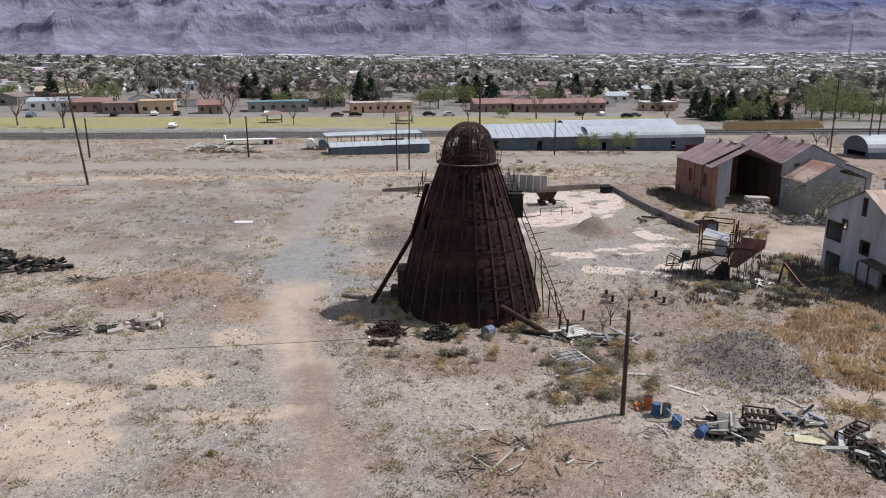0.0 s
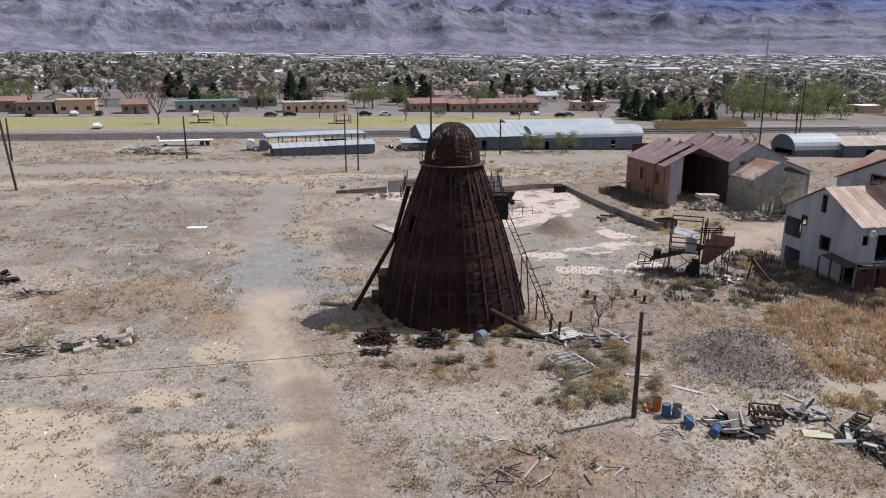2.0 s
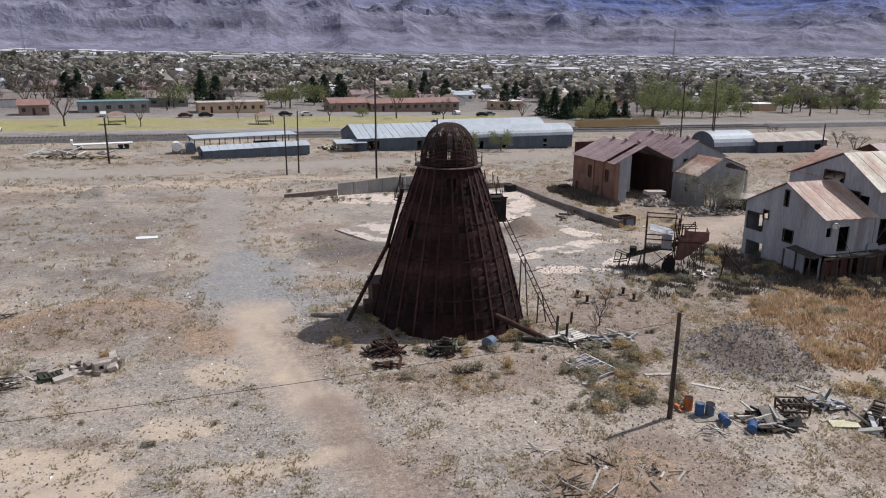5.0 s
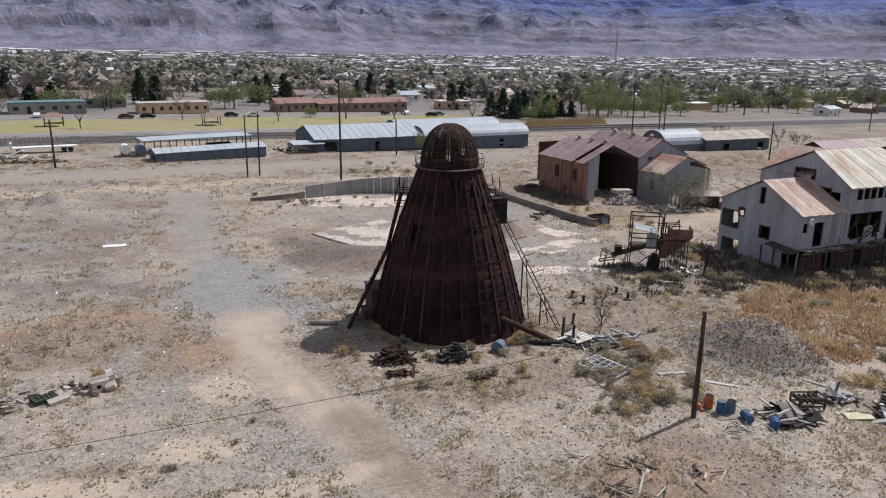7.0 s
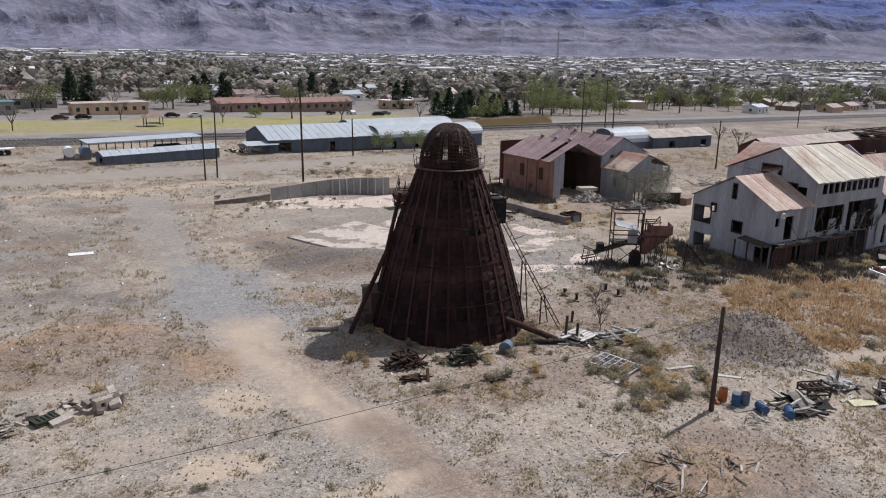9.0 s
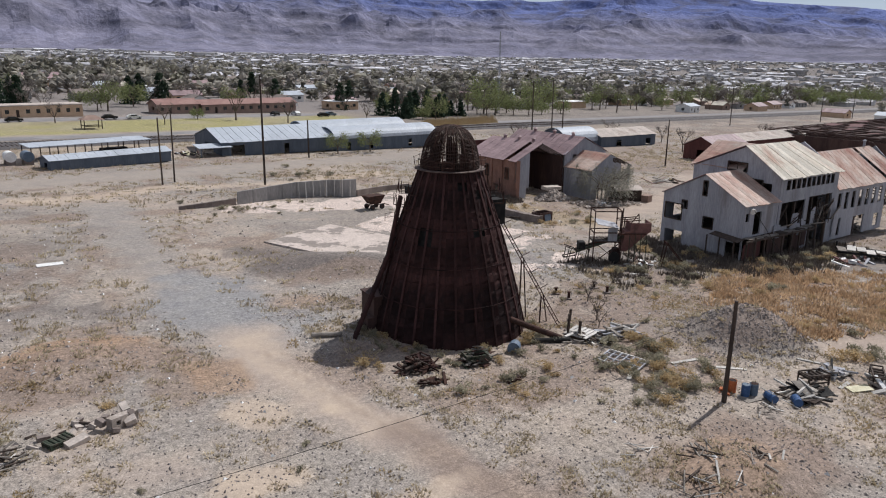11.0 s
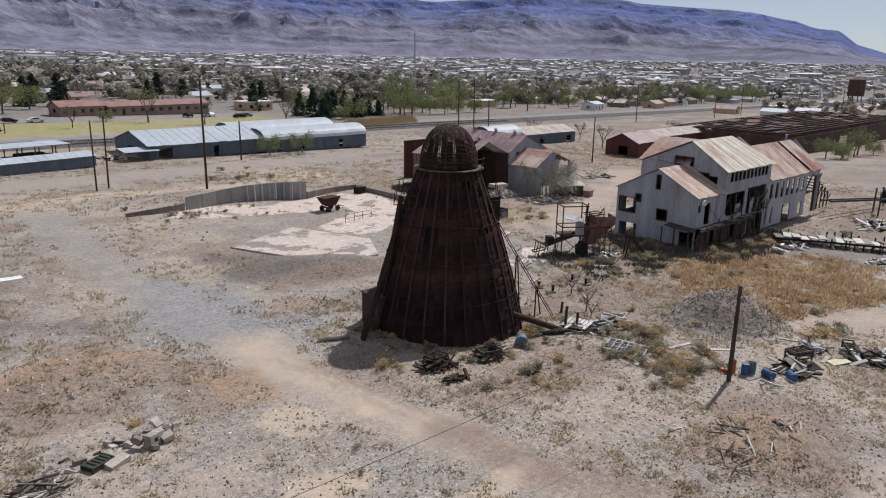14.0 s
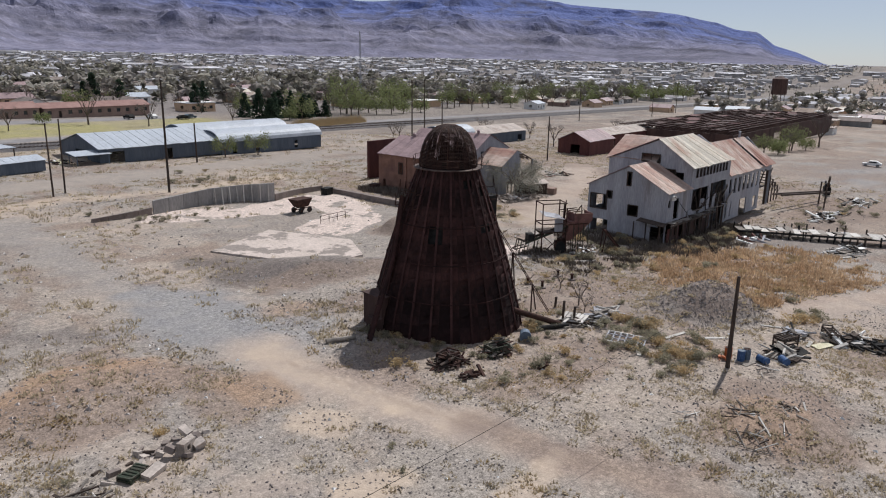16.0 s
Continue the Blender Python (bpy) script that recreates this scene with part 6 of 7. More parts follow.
solid("tank_end", Shape().rod((0, 0, 0.35), (0.8, 0.2, 0.4), 0.5, 0.42, 14), "steel_blue", on(3.3, 54.9, 30), "blue-grey tank end lying by the burner", "tank")
junk_heap("timber_wreck", 9.8, 55.4, 1.4, 1.2, 14, ["dark_wood", "wood", "pale_wood"], "broken timber frame beside the burner", 1.8, 0.14, 0.5, 6)
wp = thing("wooden_platform", on(10.6, 55.6, 20), "low pale plank platform in scrub", "platform")
for k in range(6):
    part("plank", Shape().slab(pose(0, -0.9 + 0.36 * k, 0.25, 0, R.uniform(-1, 1), R.uniform(-2, 2)), 2.2, 0.3, 0.06), "pale_wood", wp)
for u in (-0.9, 0.9):
    part("bearer", Shape().box(u - 0.08, -1.0, -0.1, u + 0.08, 1.0, 0.25), "dark_wood", wp)
for x, y, h in ((9.5, 56.0, 1.9), (10.0, 55.2, 1.5), (12.0, 58.8, 1.0)):
    solid("stub_post", Shape().bar((0, 0, -0.2), (0.08, 0.0, h), 0.16), "dark_wood", on(x, y), "short weathered timber post", "post", "stub posts")
junk_heap("timber_wreck", 11.6, 53.8, 1.5, 1.1, 22, ["wood", "pale_wood", "dark_wood", "black"], "collapsed grey boards and window frames", 1.7, 0.13, 0.5, 7)
junk_heap("sheet_heap", 14.2, 54.8, 2.0, 1.2, 18, ["pale_wood", "tin", "wood"], "heap of pale boards and tin sheets", 2.0, 0.22, 0.5, 8)
# metal bed grid
gr_ = thing("metal_grid", on(9.6, 49.7, 25, 0.12), "pale rectangular metal bed frame with slats", "frame")
for u in (-1.15, 1.15):
    part("side_rail", Shape().bar((u, -1.5, 0.05), (u, 1.5, 0.22), 0.12), "pale_wood", gr_)
for k in range(7):
    part("slat", Shape().bar((-1.15, -1.5 + 0.5 * k, 0.06 + 0.028 * k), (1.15, -1.5 + 0.5 * k, 0.06 + 0.028 * k), 0.1), "tin", gr_)
for u in (-0.4, 0.4):
    part("cross_slat", Shape().bar((u, -1.5, 0.09), (u, 1.5, 0.26), 0.08), "tin", gr_)
for x, y, a, L in ((14.4, 48.0, -8, 2.6), (16.6, 45.6, -38, 2.2), (8.6, 47.9, 40, 1.6), (23.6, 43.8, -60, 2.0), (21.8, 40.0, 10, 1.6)):
    solid("plank", Shape().slab(pose(0, 0, 0, 0, 0.6, 0), L, 0.32, 0.06), "pale_wood", on(x, y, a, 0.02), "bleached plank lying on gravel", "plank", "loose planks")


def drum(x, y, lying=False, turn=0, mat="blue", label=""):
    t_ = thing("drum", on(x, y, turn, 0.3 if lying else 0.0), label, "drum", "steel drums")
    ax = (lambda z: (z - 0.44, 0, 0)) if lying else (lambda z: (0, 0, z))
    part("shell", Shape().rod(ax(0.0), ax(0.88), 0.285, n=18), mat, t_, smooth=False)
    for z in (0.02, 0.3, 0.58, 0.85):
        part("hoop", Shape().rod(ax(z), ax(z + 0.03), 0.30, n=18), mat, t_)
    lid_ = part("lid", Shape().rod(ax(0.881), ax(0.886), 0.25, n=18), "steel_blue" if mat == "blue" else "rust_bar", t_)
    part("bung", Shape().rod(tuple(q + (0.14 if i == (1 if lying else 0) else 0) for i, q in enumerate(ax(0.886))), tuple(q + (0.14 if i == (1 if lying else 0) else 0) for i, q in enumerate(ax(0.905))), 0.035, n=8), "black", lid_)
    return t_


drum(13.55, 42.0, label="blue plastic drum standing on a board"), drum(14.2, 41.85, mat="steel_blue", label="grey-blue steel drum standing on a board")
drum(14.5, 40.7, True, 70, label="blue plastic drum lying on its side"), drum(15.7, 39.6, True, 50, label="blue plastic drum lying on its side")
drum(13.3, 42.9, mat="orange", label="faded orange drum behind the blue ones")
solid("board", Shape().slab(pose(0, 0, 0), 1.9, 1.3, 0.05), "wood", on(13.8, 41.7, -5, 0.01), "grey plywood board under the drums", "board")
junk_heap("brick_heap", 12.5, 43.0, 0.5, 0.4, 12, ["orange", "brick"], "little heap of orange bricks", 0.3, 0.14, 0.3, 9)
solid("pipe_rod", Shape().rod((14.0, 41.3, gz(14, 41.3) + 0.9), (15.2, 38.9, gz(15.2, 38.9) + 0.05), 0.03, n=6), "pale_wood", Matrix(), "thin pale rod leaning on the drums", "rod")
junk_heap("timber_heap", 17.6, 40.4, 1.9, 1.2, 34, ["wood", "dark_wood", "black", "pale_wood"], "heap of grey and burnt boards", 2.2, 0.16, 0.7, 10)
solid("tarpaper", Shape().slab(pose(0, 0, 0.25, 6, -8, 0), 1.9, 1.1, 0.04), "black", on(18.3, 39.8, -30), "sheet of black tar paper on the boards", "sheet")
frame_wreck(19.9, 41.2, -12, 1.8, 1.0, 0.9, "dark_wood", "dark wooden crate frame", "crate_frame", False)
solid("panel", Shape().slab(pose(0, 0, 0.1, 4, -3, 0), 1.7, 0.8, 0.05), "yellow", on(22.1, 39.1, -20), "pale yellow painted panel on the ground", "panel")
junk_heap("timber_heap", 22.8, 41.6, 2.0, 1.0, 24, ["wood", "black", "pale_wood", "tin"], "scattered boards and tin sheets", 1.9, 0.18, 0.5, 11)
junk_heap("timber_heap", 25.0, 38.0, 2.0, 1.5, 34, ["wood", "black", "pale_wood", "dark_wood", "white"], "large tangle of broken boards and pale sheets", 2.2, 0.18, 0.9, 12)
junk_heap("timber_heap", 25.5, 35.9, 1.6, 1.4, 26, ["black", "dark_wood", "wood"], "dark pile of charred timber", 2.0, 0.2, 0.9, 13)
frame_wreck(24.8, 39.4, 35, 2.4, 0.8, 0.8, "dark_wood", "wooden ladder-like frame lying on debris", "crate_frame", False)
junk_heap("stick_pile", 4.4, 37.7, 1.0, 0.6, 9, ["dark_wood", "wood"], "pile of dark broken sticks on brown dirt", 1.7, 0.09, 0.2, 14, "sticks")
junk_heap("stick_pile", 2.4, 35.7, 2.2, 1.6, 18, ["pale_wood", "wood", "dark_wood"], "scatter of pale sticks and lath", 1.7, 0.07, 0.15, 15, "sticks")
junk_heap("stick_pile", 6.8, 35.4, 1.4, 1.0, 12, ["pale_wood", "wood", "dark_wood"], "few pale sticks on brown dirt", 1.4, 0.07, 0.1, 16, "sticks")
junk_heap("stick_pile", 1.6, 39.8, 1.2, 0.8, 6, ["pale_wood", "wood"], "few bleached laths on the ground", 1.6, 0.06, 0.05, 17, "sticks")
junk_heap("stick_pile", 13.2, 39.6, 1.5, 1.0, 12, ["pale_wood", "wood"], "thin bleached laths near the drums", 1.2, 0.06, 0.05, 18, "sticks")
for x, y, h in ((20.1, 64.9, 0.65), (20.4, 63.3, 0.6), (15.4, 65.0, 0.6), (15.6, 63.3, 0.65)):
    t_ = thing("iron_stub", on(x, y, R.uniform(0, 90)), "short rusted iron anchor stub on a concrete foot", "stub", "anchor stubs")
    part("foot", Shape().box(-0.35, -0.3, -0.1, 0.35, 0.3, 0.14), "dark_conc", t_)
    part("stem", Shape().rod((0, 0, 0.1), (0.03, 0, h), 0.15, 0.12, 9), "rust_bar", t_)
    part("cap", Shape().rod((0, 0, h), (0, 0, h + 0.08), 0.2, n=9), "rust_bar", t_)

# ---- tip cart on the slab ----
ct = thing("tip_cart", on(15.6, 107.6, 12) @ Matrix.Scale(0.85, 4), "rusted steel tipping cart on wheels", "cart")
part("bin", Shape().hexa([(-1.0, -0.7, 1.0), (1.0, -0.7, 1.0), (1.0, 0.7, 1.0), (-1.0, 0.7, 1.0), (-1.9, -1.1, 2.4), (1.6, -1.1, 2.4), (1.6, 1.1, 2.4), (-1.9, 1.1, 2.4)]), "rust_bar", ct)
part("chassis", Shape().bar((-1.6, -0.5, 0.75), (1.8, -0.5, 0.75), 0.15).bar((-1.6, 0.5, 0.75), (1.8, 0.5, 0.75), 0.15).bar((-1.4, -0.5, 0.75), (-1.4, 0.5, 0.75), 0.15), "rust_bar", ct)
for u in (-0.9, 1.1):
    for v in (-0.85, 0.85):
        wh_ = part("wheel", Shape().rod((u, v - 0.12, 0.45), (u, v + 0.12, 0.45), 0.45, n=14), "rubber", ct)
        part("hub", Shape().rod((u, v - 0.14, 0.45), (u, v + 0.14, 0.45), 0.2, n=10), "rust_bar", wh_)
part("drawbar", Shape().bar((1.8, 0, 0.7), (3.3, 0.2, 0.3), 0.12), "rust_bar", ct)
rl = thing("pipe_railing", on(16, 100.2, 12), "thin pipe railing standing on the slab", "railing")
for k in range(4):
    part("post", Shape().rod((-2.4 + 1.6 * k, 0, 0), (-2.4 + 1.6 * k, 0, 1.1), 0.04, n=6), "rust_bar", rl)
for z in (0.55, 1.1):
    part("rail", Shape().rod((-2.4, 0, z), (2.4, 0, z), 0.035, n=6), "rust_bar", rl)

# ---- screening plant ----
sp = thing("screening_plant", pose(24.6, 73.3, gz(28, 71) - 0.05, 0, 0, -28) @ Matrix.Diagonal((0.8, 0.9, 0.97, 1)), "rusted screening plant with a red hopper and tin hut", "machinery")
for u in (2.6, 6.4):
    for v in (0.2, 2.6):
        part("tower_post", Shape().bar((u, v, 0), (u, v, 6.3 if v > 1 or u < 3 else 5.0), 0.13), "rust_bar", sp)
for z in (2.6, 3.7, 6.2):
    for v in (0.2, 2.6):
        part("tower_rail", Shape().bar((2.6, v, z), (6.4, v, z), 0.11), "rust_bar", sp)
    for u in (2.6, 6.4):
        part("tower_rail", Shape().bar((u, 0.2, z), (u, 2.6, z), 0.11), "rust_bar", sp)
for k in range(8):
    part("deck_board", Shape().slab(pose(2.8 + 0.5 * k, 1.4, 2.65, 0, 0, R.uniform(-2, 2)), 0.42, 2.6, 0.06), "dark_wood", sp)
part("brace", Shape().bar((2.6, 0.2, 0), (6.4, 0.2, 2.6), 0.08).bar((6.4, 2.6, 0), (2.6, 2.6, 2.6), 0.08), "rust_bar", sp)
part("hut_wall", Shape().box(4.6, 0.3, 2.7, 5.9, 0.38, 4.3), "tin", sp, "pale tin hut side")
part("hut_wall", Shape().box(5.85, 0.38, 2.7, 5.93, 2.3, 4.4), "tin", sp)
part("hut_roof", Shape().hexa([(3.0, 0.1, 4.7), (6.1, 0.1, 4.2), (6.1, 2.5, 4.4), (3.0, 2.5, 4.95), (3.0, 0.1, 4.76), (6.1, 0.1, 4.26), (6.1, 2.5, 4.46), (3.0, 2.5, 5.01)]), "tin", sp, "pale tin hut roof")
part("hopper", Shape().hexa([(6.6, 0.6, 1.4), (7.4, 0.6, 1.4), (7.4, 1.6, 1.4), (6.6, 1.6, 1.4), (6.9, 0.0, 3.9), (10.4, 0.0, 3.9), (10.4, 2.4, 3.9), (6.9, 2.4, 3.9)]), "pink", sp, "oxidised red sheet hopper")
part("hopper_rim", Shape().box(7.6, 0.0, 3.9, 10.5, 0.1, 4.9).box(10.4, 0.1, 3.9, 10.5, 2.4, 4.9).box(7.6, 0.1, 3.9, 7.7, 2.4, 4.9), "pink", sp)
for u in (7.6, 8.4, 9.2, 10.0):
    for v in (0.1, 2.3):
        part("hopper_leg", Shape().bar((u, v, 0), (u, v, 3.6), 0.09), "green_steel", sp)
part("hopper_brace", Shape().bar((7.6, 0.1, 0.2), (10.0, 0.1, 3.2), 0.06).bar((10.0, 0.1, 0.2), (7.6, 0.1, 3.2), 0.06), "green_steel", sp)
for v in (0.5, 1.5):
    part("conveyor_rail", Shape().bar((0.2, v, 1.4), (7.0, v, 3.3), 0.10, 0.3), "green_steel", sp)
for k in range(12):
    u = 0.4 + 0.55 * k
    part("conveyor_roller", Shape().rod((u, 0.5, 1.5 + 0.28 * (u - 0.2)), (u, 1.5, 1.5 + 0.28 * (u - 0.2)), 0.09, n=7), "rust_bar", sp)
for u in (-0.8, 0.4, 1.8):
    part("conveyor_leg", Shape().bar((u, 0.5, 0), (u + 0.4, 0.5, 1.7), 0.09).bar((u, 1.5, 0), (u + 0.4, 1.5, 1.7), 0.09), "green_steel", sp)
part("tail_frame", Shape().bar((-1.4, 0.5, 0.7), (0.4, 0.5, 1.0), 0.12).bar((-1.4, 1.5, 0.7), (0.4, 1.5, 1.0), 0.12).bar((-1.4, 0.5, 0.7), (-1.4, 1.5, 0.7), 0.12).bar((-1.4, 0.5, 0.7), (-1.2, 0.5, 2.0), 0.1).bar((-1.2, 0.5, 2.0), (0.2, 0.5, 1.6), 0.1).bar((-1.2, 1.5, 2.0), (0.2, 1.5, 1.6), 0.1), "dark_wood", sp)
part("flywheel", Shape().rod((5.6, -0.1, 0.75), (5.6, 0.15, 0.75), 0.75, n=18), "black", sp)
part("engine", Shape().box(5.2, 0.2, 0.2, 6.6, 1.4, 1.4).box(5.5, 0.4, 1.4, 6.3, 1.2, 1.8), "rust_bar", sp)
part("gear_box", Shape().box(0.6, 0.4, 1.7, 1.5, 1.6, 2.5), "black", sp)
for u, h in ((6.7, 5.9), (7.2, 5.3), (6.9, 6.3)):
    part("stack_pipe", Shape().rod((u, 1.8, 3.4), (u + 0.1, 1.8, h), 0.09, n=7), "rust_bar", sp)
part("screen_frame", Shape().bar((6.0, 0.0, 3.6), (9.8, 0.0, 3.65), 0.14).bar((7.6, 0, 4.9), (8.6, 0, 6.0), 0.1).bar((8.6, 0, 6.0), (8.7, 0, 4.9), 0.1), "rust_bar", sp)
for k in range(3):
    part("cross_beam", Shape().bar((6.2, 0.3 + k, 5.0), (9.0, 0.3 + k, 5.2), 0.1), "rust_bar", sp)
sf = thing("a_frame", on(34.2, 67.9, -28), "collapsed rusted A-frame trestle with a plank", "trestle")
part("leg", Shape().bar((-1.2, 0, 0), (-0.7, 0, 2.8), 0.11).bar((-1.0, 1, 0), (-0.7, 1, 2.8), 0.11), "rust_bar", sf)
part("leg", Shape().bar((-0.8, 0, 2.8), (1.6, 0.1, 0.1), 0.14).bar((-0.8, 1, 2.8), (1.6, 1.1, 0.1), 0.14), "rust_bar", sf)
part("plank", Shape().bar((-0.7, 0.5, 2.75), (1.5, 0.6, 0.15), 0.6, 0.06), "pink", sf)
for k in range(5):
    part("rung", Shape().bar((-0.4 + 0.45 * k, 0, 2.35 - 0.5 * k), (-0.4 + 0.45 * k, 1.05, 2.35 - 0.5 * k), 0.07), "rust_bar", sf)
junk_heap("sheet_heap", 31.5, 70.0, 2.4, 1.3, 18, ["white", "pale_wood", "rust_bar"], "pale broken sheets under the plant", 1.4, 0.2, 0.2, 21)
solid("plank", Shape().slab(pose(0, 0, 0), 1.9, 0.4, 0.06), "pale_wood", on(28.3, 67.0, -30, 0.03), "bleached plank lying on gravel", "plank", "loose planks")

# ---- between the plant and the brick shed ----
rub = Shape()
rr = random.Random(9)
for k in range(420):
    a, q = rr.uniform(0, 6.28), rr.random() ** 0.6
    x, y = 46.8 + math.cos(a) * 3.4 * q, 105.4 + math.sin(a) * 2.0 * q
    rub.slab(pose(x, y, gz(x, y) + 1.6 * (1 - q) ** 0.8 * rr.uniform(0.7, 1) - 0.1, rr.uniform(-40, 40), rr.uniform(-40, 40), rr.uniform(0, 180)), rr.uniform(0.2, 0.7), rr.uniform(0.2, 0.5), rr.uniform(0.12, 0.35))
solid("rubble_heap", rub, "rubble", Matrix(), "heap of broken bricks and concrete by the shed", "rubble", kind="stuff")
solid("concrete_block", Shape().slab(pose(0, 0, 0, 4, 3, 0), 3.4, 1.3, 0.55), "concrete", on(47.0, 106.2, 5, 1.5), "large pinkish concrete slab on the rubble", "slab")
scr = Shape()
for k in range(260):
    x, y = rr.uniform(47, 58), rr.uniform(96.5, 101.5)
    scr.slab(pose(x, y, gz(x, y) + rr.uniform(0, 0.3), rr.uniform(-30, 30), rr.uniform(-30, 30), rr.uniform(0, 180)), rr.uniform(0.2, 1.1), rr.uniform(0.1, 0.4), rr.uniform(0.03, 0.15))
solid("scrap_field", scr, "rubble", Matrix(), "strewn pale and dark scrap before the shed", "scrap", kind="stuff")
junk_heap("scrap_heap", 52.5, 99.0, 3.0, 1.2, 26, ["blue", "white", "black", "steel_blue"], "blue and white plastic scrap strewn about", 1.2, 0.2, 0.3, 22)
hut = far_shed("low_hut", 56.4, 100.6, -20, 4.2, 3.2, 1.9, 2.3, "dark_wood", "concrete", "low dark hut with a pale sagging roof", "hut", [(1, 2, 1.6)], -0.1)
dp = thing("scrap_bin", on(34.6, 92.4, 10), "rusted square steel scrap bin", "bin")
part("bin_body", Shape().box(-1.3, -0.8, 0, -1.2, 0.8, 1.3).box(1.2, -0.8, 0, 1.3, 0.8, 1.3).box(-1.2, -0.8, 0, 1.2, -0.7, 1.3).box(-1.2, 0.7, 0, 1.2, 0.8, 1.3).box(-1.2, -0.7, 0, 1.2, 0.7, 0.1), "dark_rust", dp)
part("panel", Shape().slab(pose(0.3, -0.95, 0, -10, 0, 0), 1.2, 0.06, 1.2), "steel_blue", dp)
for x, y, c_ in ((61.0, 98.5, "brown_wall"), (27.0, 118.0, "black"), (36.5, 117.5, "dark_rust")):
    solid("small_bin", Shape().box(-0.8, -0.6, 0, 0.8, 0.6, 1.1).box(-0.85, -0.65, 1.0, 0.85, 0.65, 1.12).weld(), c_, on(x, y, 20), "small rusted metal box bin", "bin", "small bins")
junk_heap("timber_heap", 80.5, 113.0, 4.5, 1.5, 14, ["brown_wall", "wood", "pale_wood"], "long reddish timbers stacked by the track", 4.5, 0.2, 0.4, 23)

# ---- ruined loading dock beyond the mill ----
dk = thing("ruined_dock", pose(57.5, 63.2, gz(60, 58) - 0.05, 0, 0, -57), "long ruined timber dock with a row of charred posts", "dock")
for k in range(24):
    part("deck_board", Shape().slab(pose(0.6 + 1.05 * k, 1.6 + R.uniform(-0.3, 0.3), 0.95 + R.uniform(-0.25, 0.1), R.uniform(-7, 7), R.uniform(-5, 5), R.uniform(-5, 5)), 0.98, 2.8, 0.08), R.choice(("pale_wood", "wood", "pale_wood")), dk)
for k in range(27):
    for v, hh in ((0.1, 0.9), (3.1, 1.35)):
        if R.random() < 0.3:
            continue
        part("post", Shape().bar((k * 0.95, v, -0.2), (k * 0.95 + R.uniform(-0.15, 0.15), v + R.uniform(-0.1, 0.1), hh + R.uniform(-0.4, 0.6)), 0.16), "black" if R.random() < 0.6 else "dark_wood", dk)
part("bearer", Shape().box(0, 0.15, 0.6, 25, 0.35, 0.85).box(0, 2.8, 0.6, 25, 3.0, 0.85), "black", dk)
junk_heap("sheet_heap", 56.6, 60.4, 2.6, 1.2, 16, ["pink", "white", "tin"], "reddish and white sheets beside the dock", 2.4, 0.25, 0.3, 24)
junk_heap("timber_heap", 61.0, 50.0, 5.0, 2.2, 40, ["black", "pale_wood", "wood", "white"], "charred and pale timber strewn by the dock", 1.9, 0.18, 0.4, 25)
junk_heap("timber_heap", 84.0, 60.5, 7.0, 2.0, 34, ["black", "dark_wood", "pale_wood", "white"], "burnt beams lying beyond the mill", 3.2, 0.25, 0.4, 26)
junk_heap("timber_heap", 103, 62, 8.0, 3.0, 34, ["pale_wood", "white", "wood", "black"], "strewn pale timber and scrap on dark ground", 2.2, 0.25, 0.3, 27)
ym = thing("crane_wreck", on(108, 69.5, 30) @ Matrix.Scale(0.7, 4), "wrecked dark machine with an upturned arm", "machine")
part("body", Shape().box(-1.2, -0.8, 0.3, 1.2, 0.8, 2.4).box(-0.8, -0.6, 2.4, 0.6, 0.6, 3.2).weld(), "black", ym)
part("arm", Shape().bar((-0.6, 0, 2.2), (-3.4, 0.3, 5.4), 0.5, 0.7), "dark_wood", ym)
part("jib", Shape().bar((0.8, 0, 1.0), (2.0, 0.2, 3.6), 0.4), "black", ym)
part("plate", Shape().slab(pose(0.9, -0.9, 0.6, 20, 0, 0), 1.0, 0.06, 1.2), "yellow", ym)
for x, y, h in ((96, 66.5, 4.0), (93, 64.5, 3.6)):
    solid("stub_post", Shape().bar((0, 0, -0.2), (0.1, 0, h), 0.2), "dark_wood", on(x, y), "lone weathered timber post", "post", "stub posts")

# ---- left of the track ----
jl = thing("broken_block", on(-24.0, 55.4, 35), "broken hollow concrete block wall chunk", "concrete block")
part("chunk", cells(Shape(), (-0.9, 0, -0.1), (1, 0, 0), 1.9, lambda u: 0.9 - 0.12 * u, [(0.3, 0.6, 0.35, 0.65), (1.0, 1.3, 0.35, 0.6)], 0.5), "rubble", jl)
for k in range(9):
    part("lump", Shape().slab(pose(R.uniform(-1.2, 1.0), R.uniform(-0.2, 1.1), R.uniform(0, 0.5), R.uniform(-25, 25), R.uniform(-25, 25), R.uniform(0, 180)), R.uniform(0.3, 0.8), R.uniform(0.25, 0.5), R.uniform(0.2, 0.4)), R.choice(("concrete", "dark_conc", "dark_wood")), jl)
solid("slab_piece", Shape().slab(pose(0, 0, 0, 5, -6, 0), 1.2, 0.6, 0.28), "concrete", on(-26.6, 54.4, 25, 0.02), "pale broken concrete slab piece", "slab")
lumps = thing("rubble_lumps", on(-26.4, 55.9, 10), "scattered broken masonry lumps and old timber", "rubble")
for k in range(22):
    u, v = R.gauss(0, 1.0), R.gauss(0, 0.6)
    z = gz(-26.4 + u, 55.9 + v) - gz(-26.4, 55.9) - 0.05
    q = Shape().slab(pose(u, v, z, R.uniform(-25, 25), R.uniform(-25, 25), R.uniform(0, 180)), R.uniform(0.15, 0.75), R.uniform(0.12, 0.4), R.uniform(0.1, 0.32))
    part("lump", q, R.choice(("rubble", "dark_conc", "concrete", "dark_wood")), lumps)
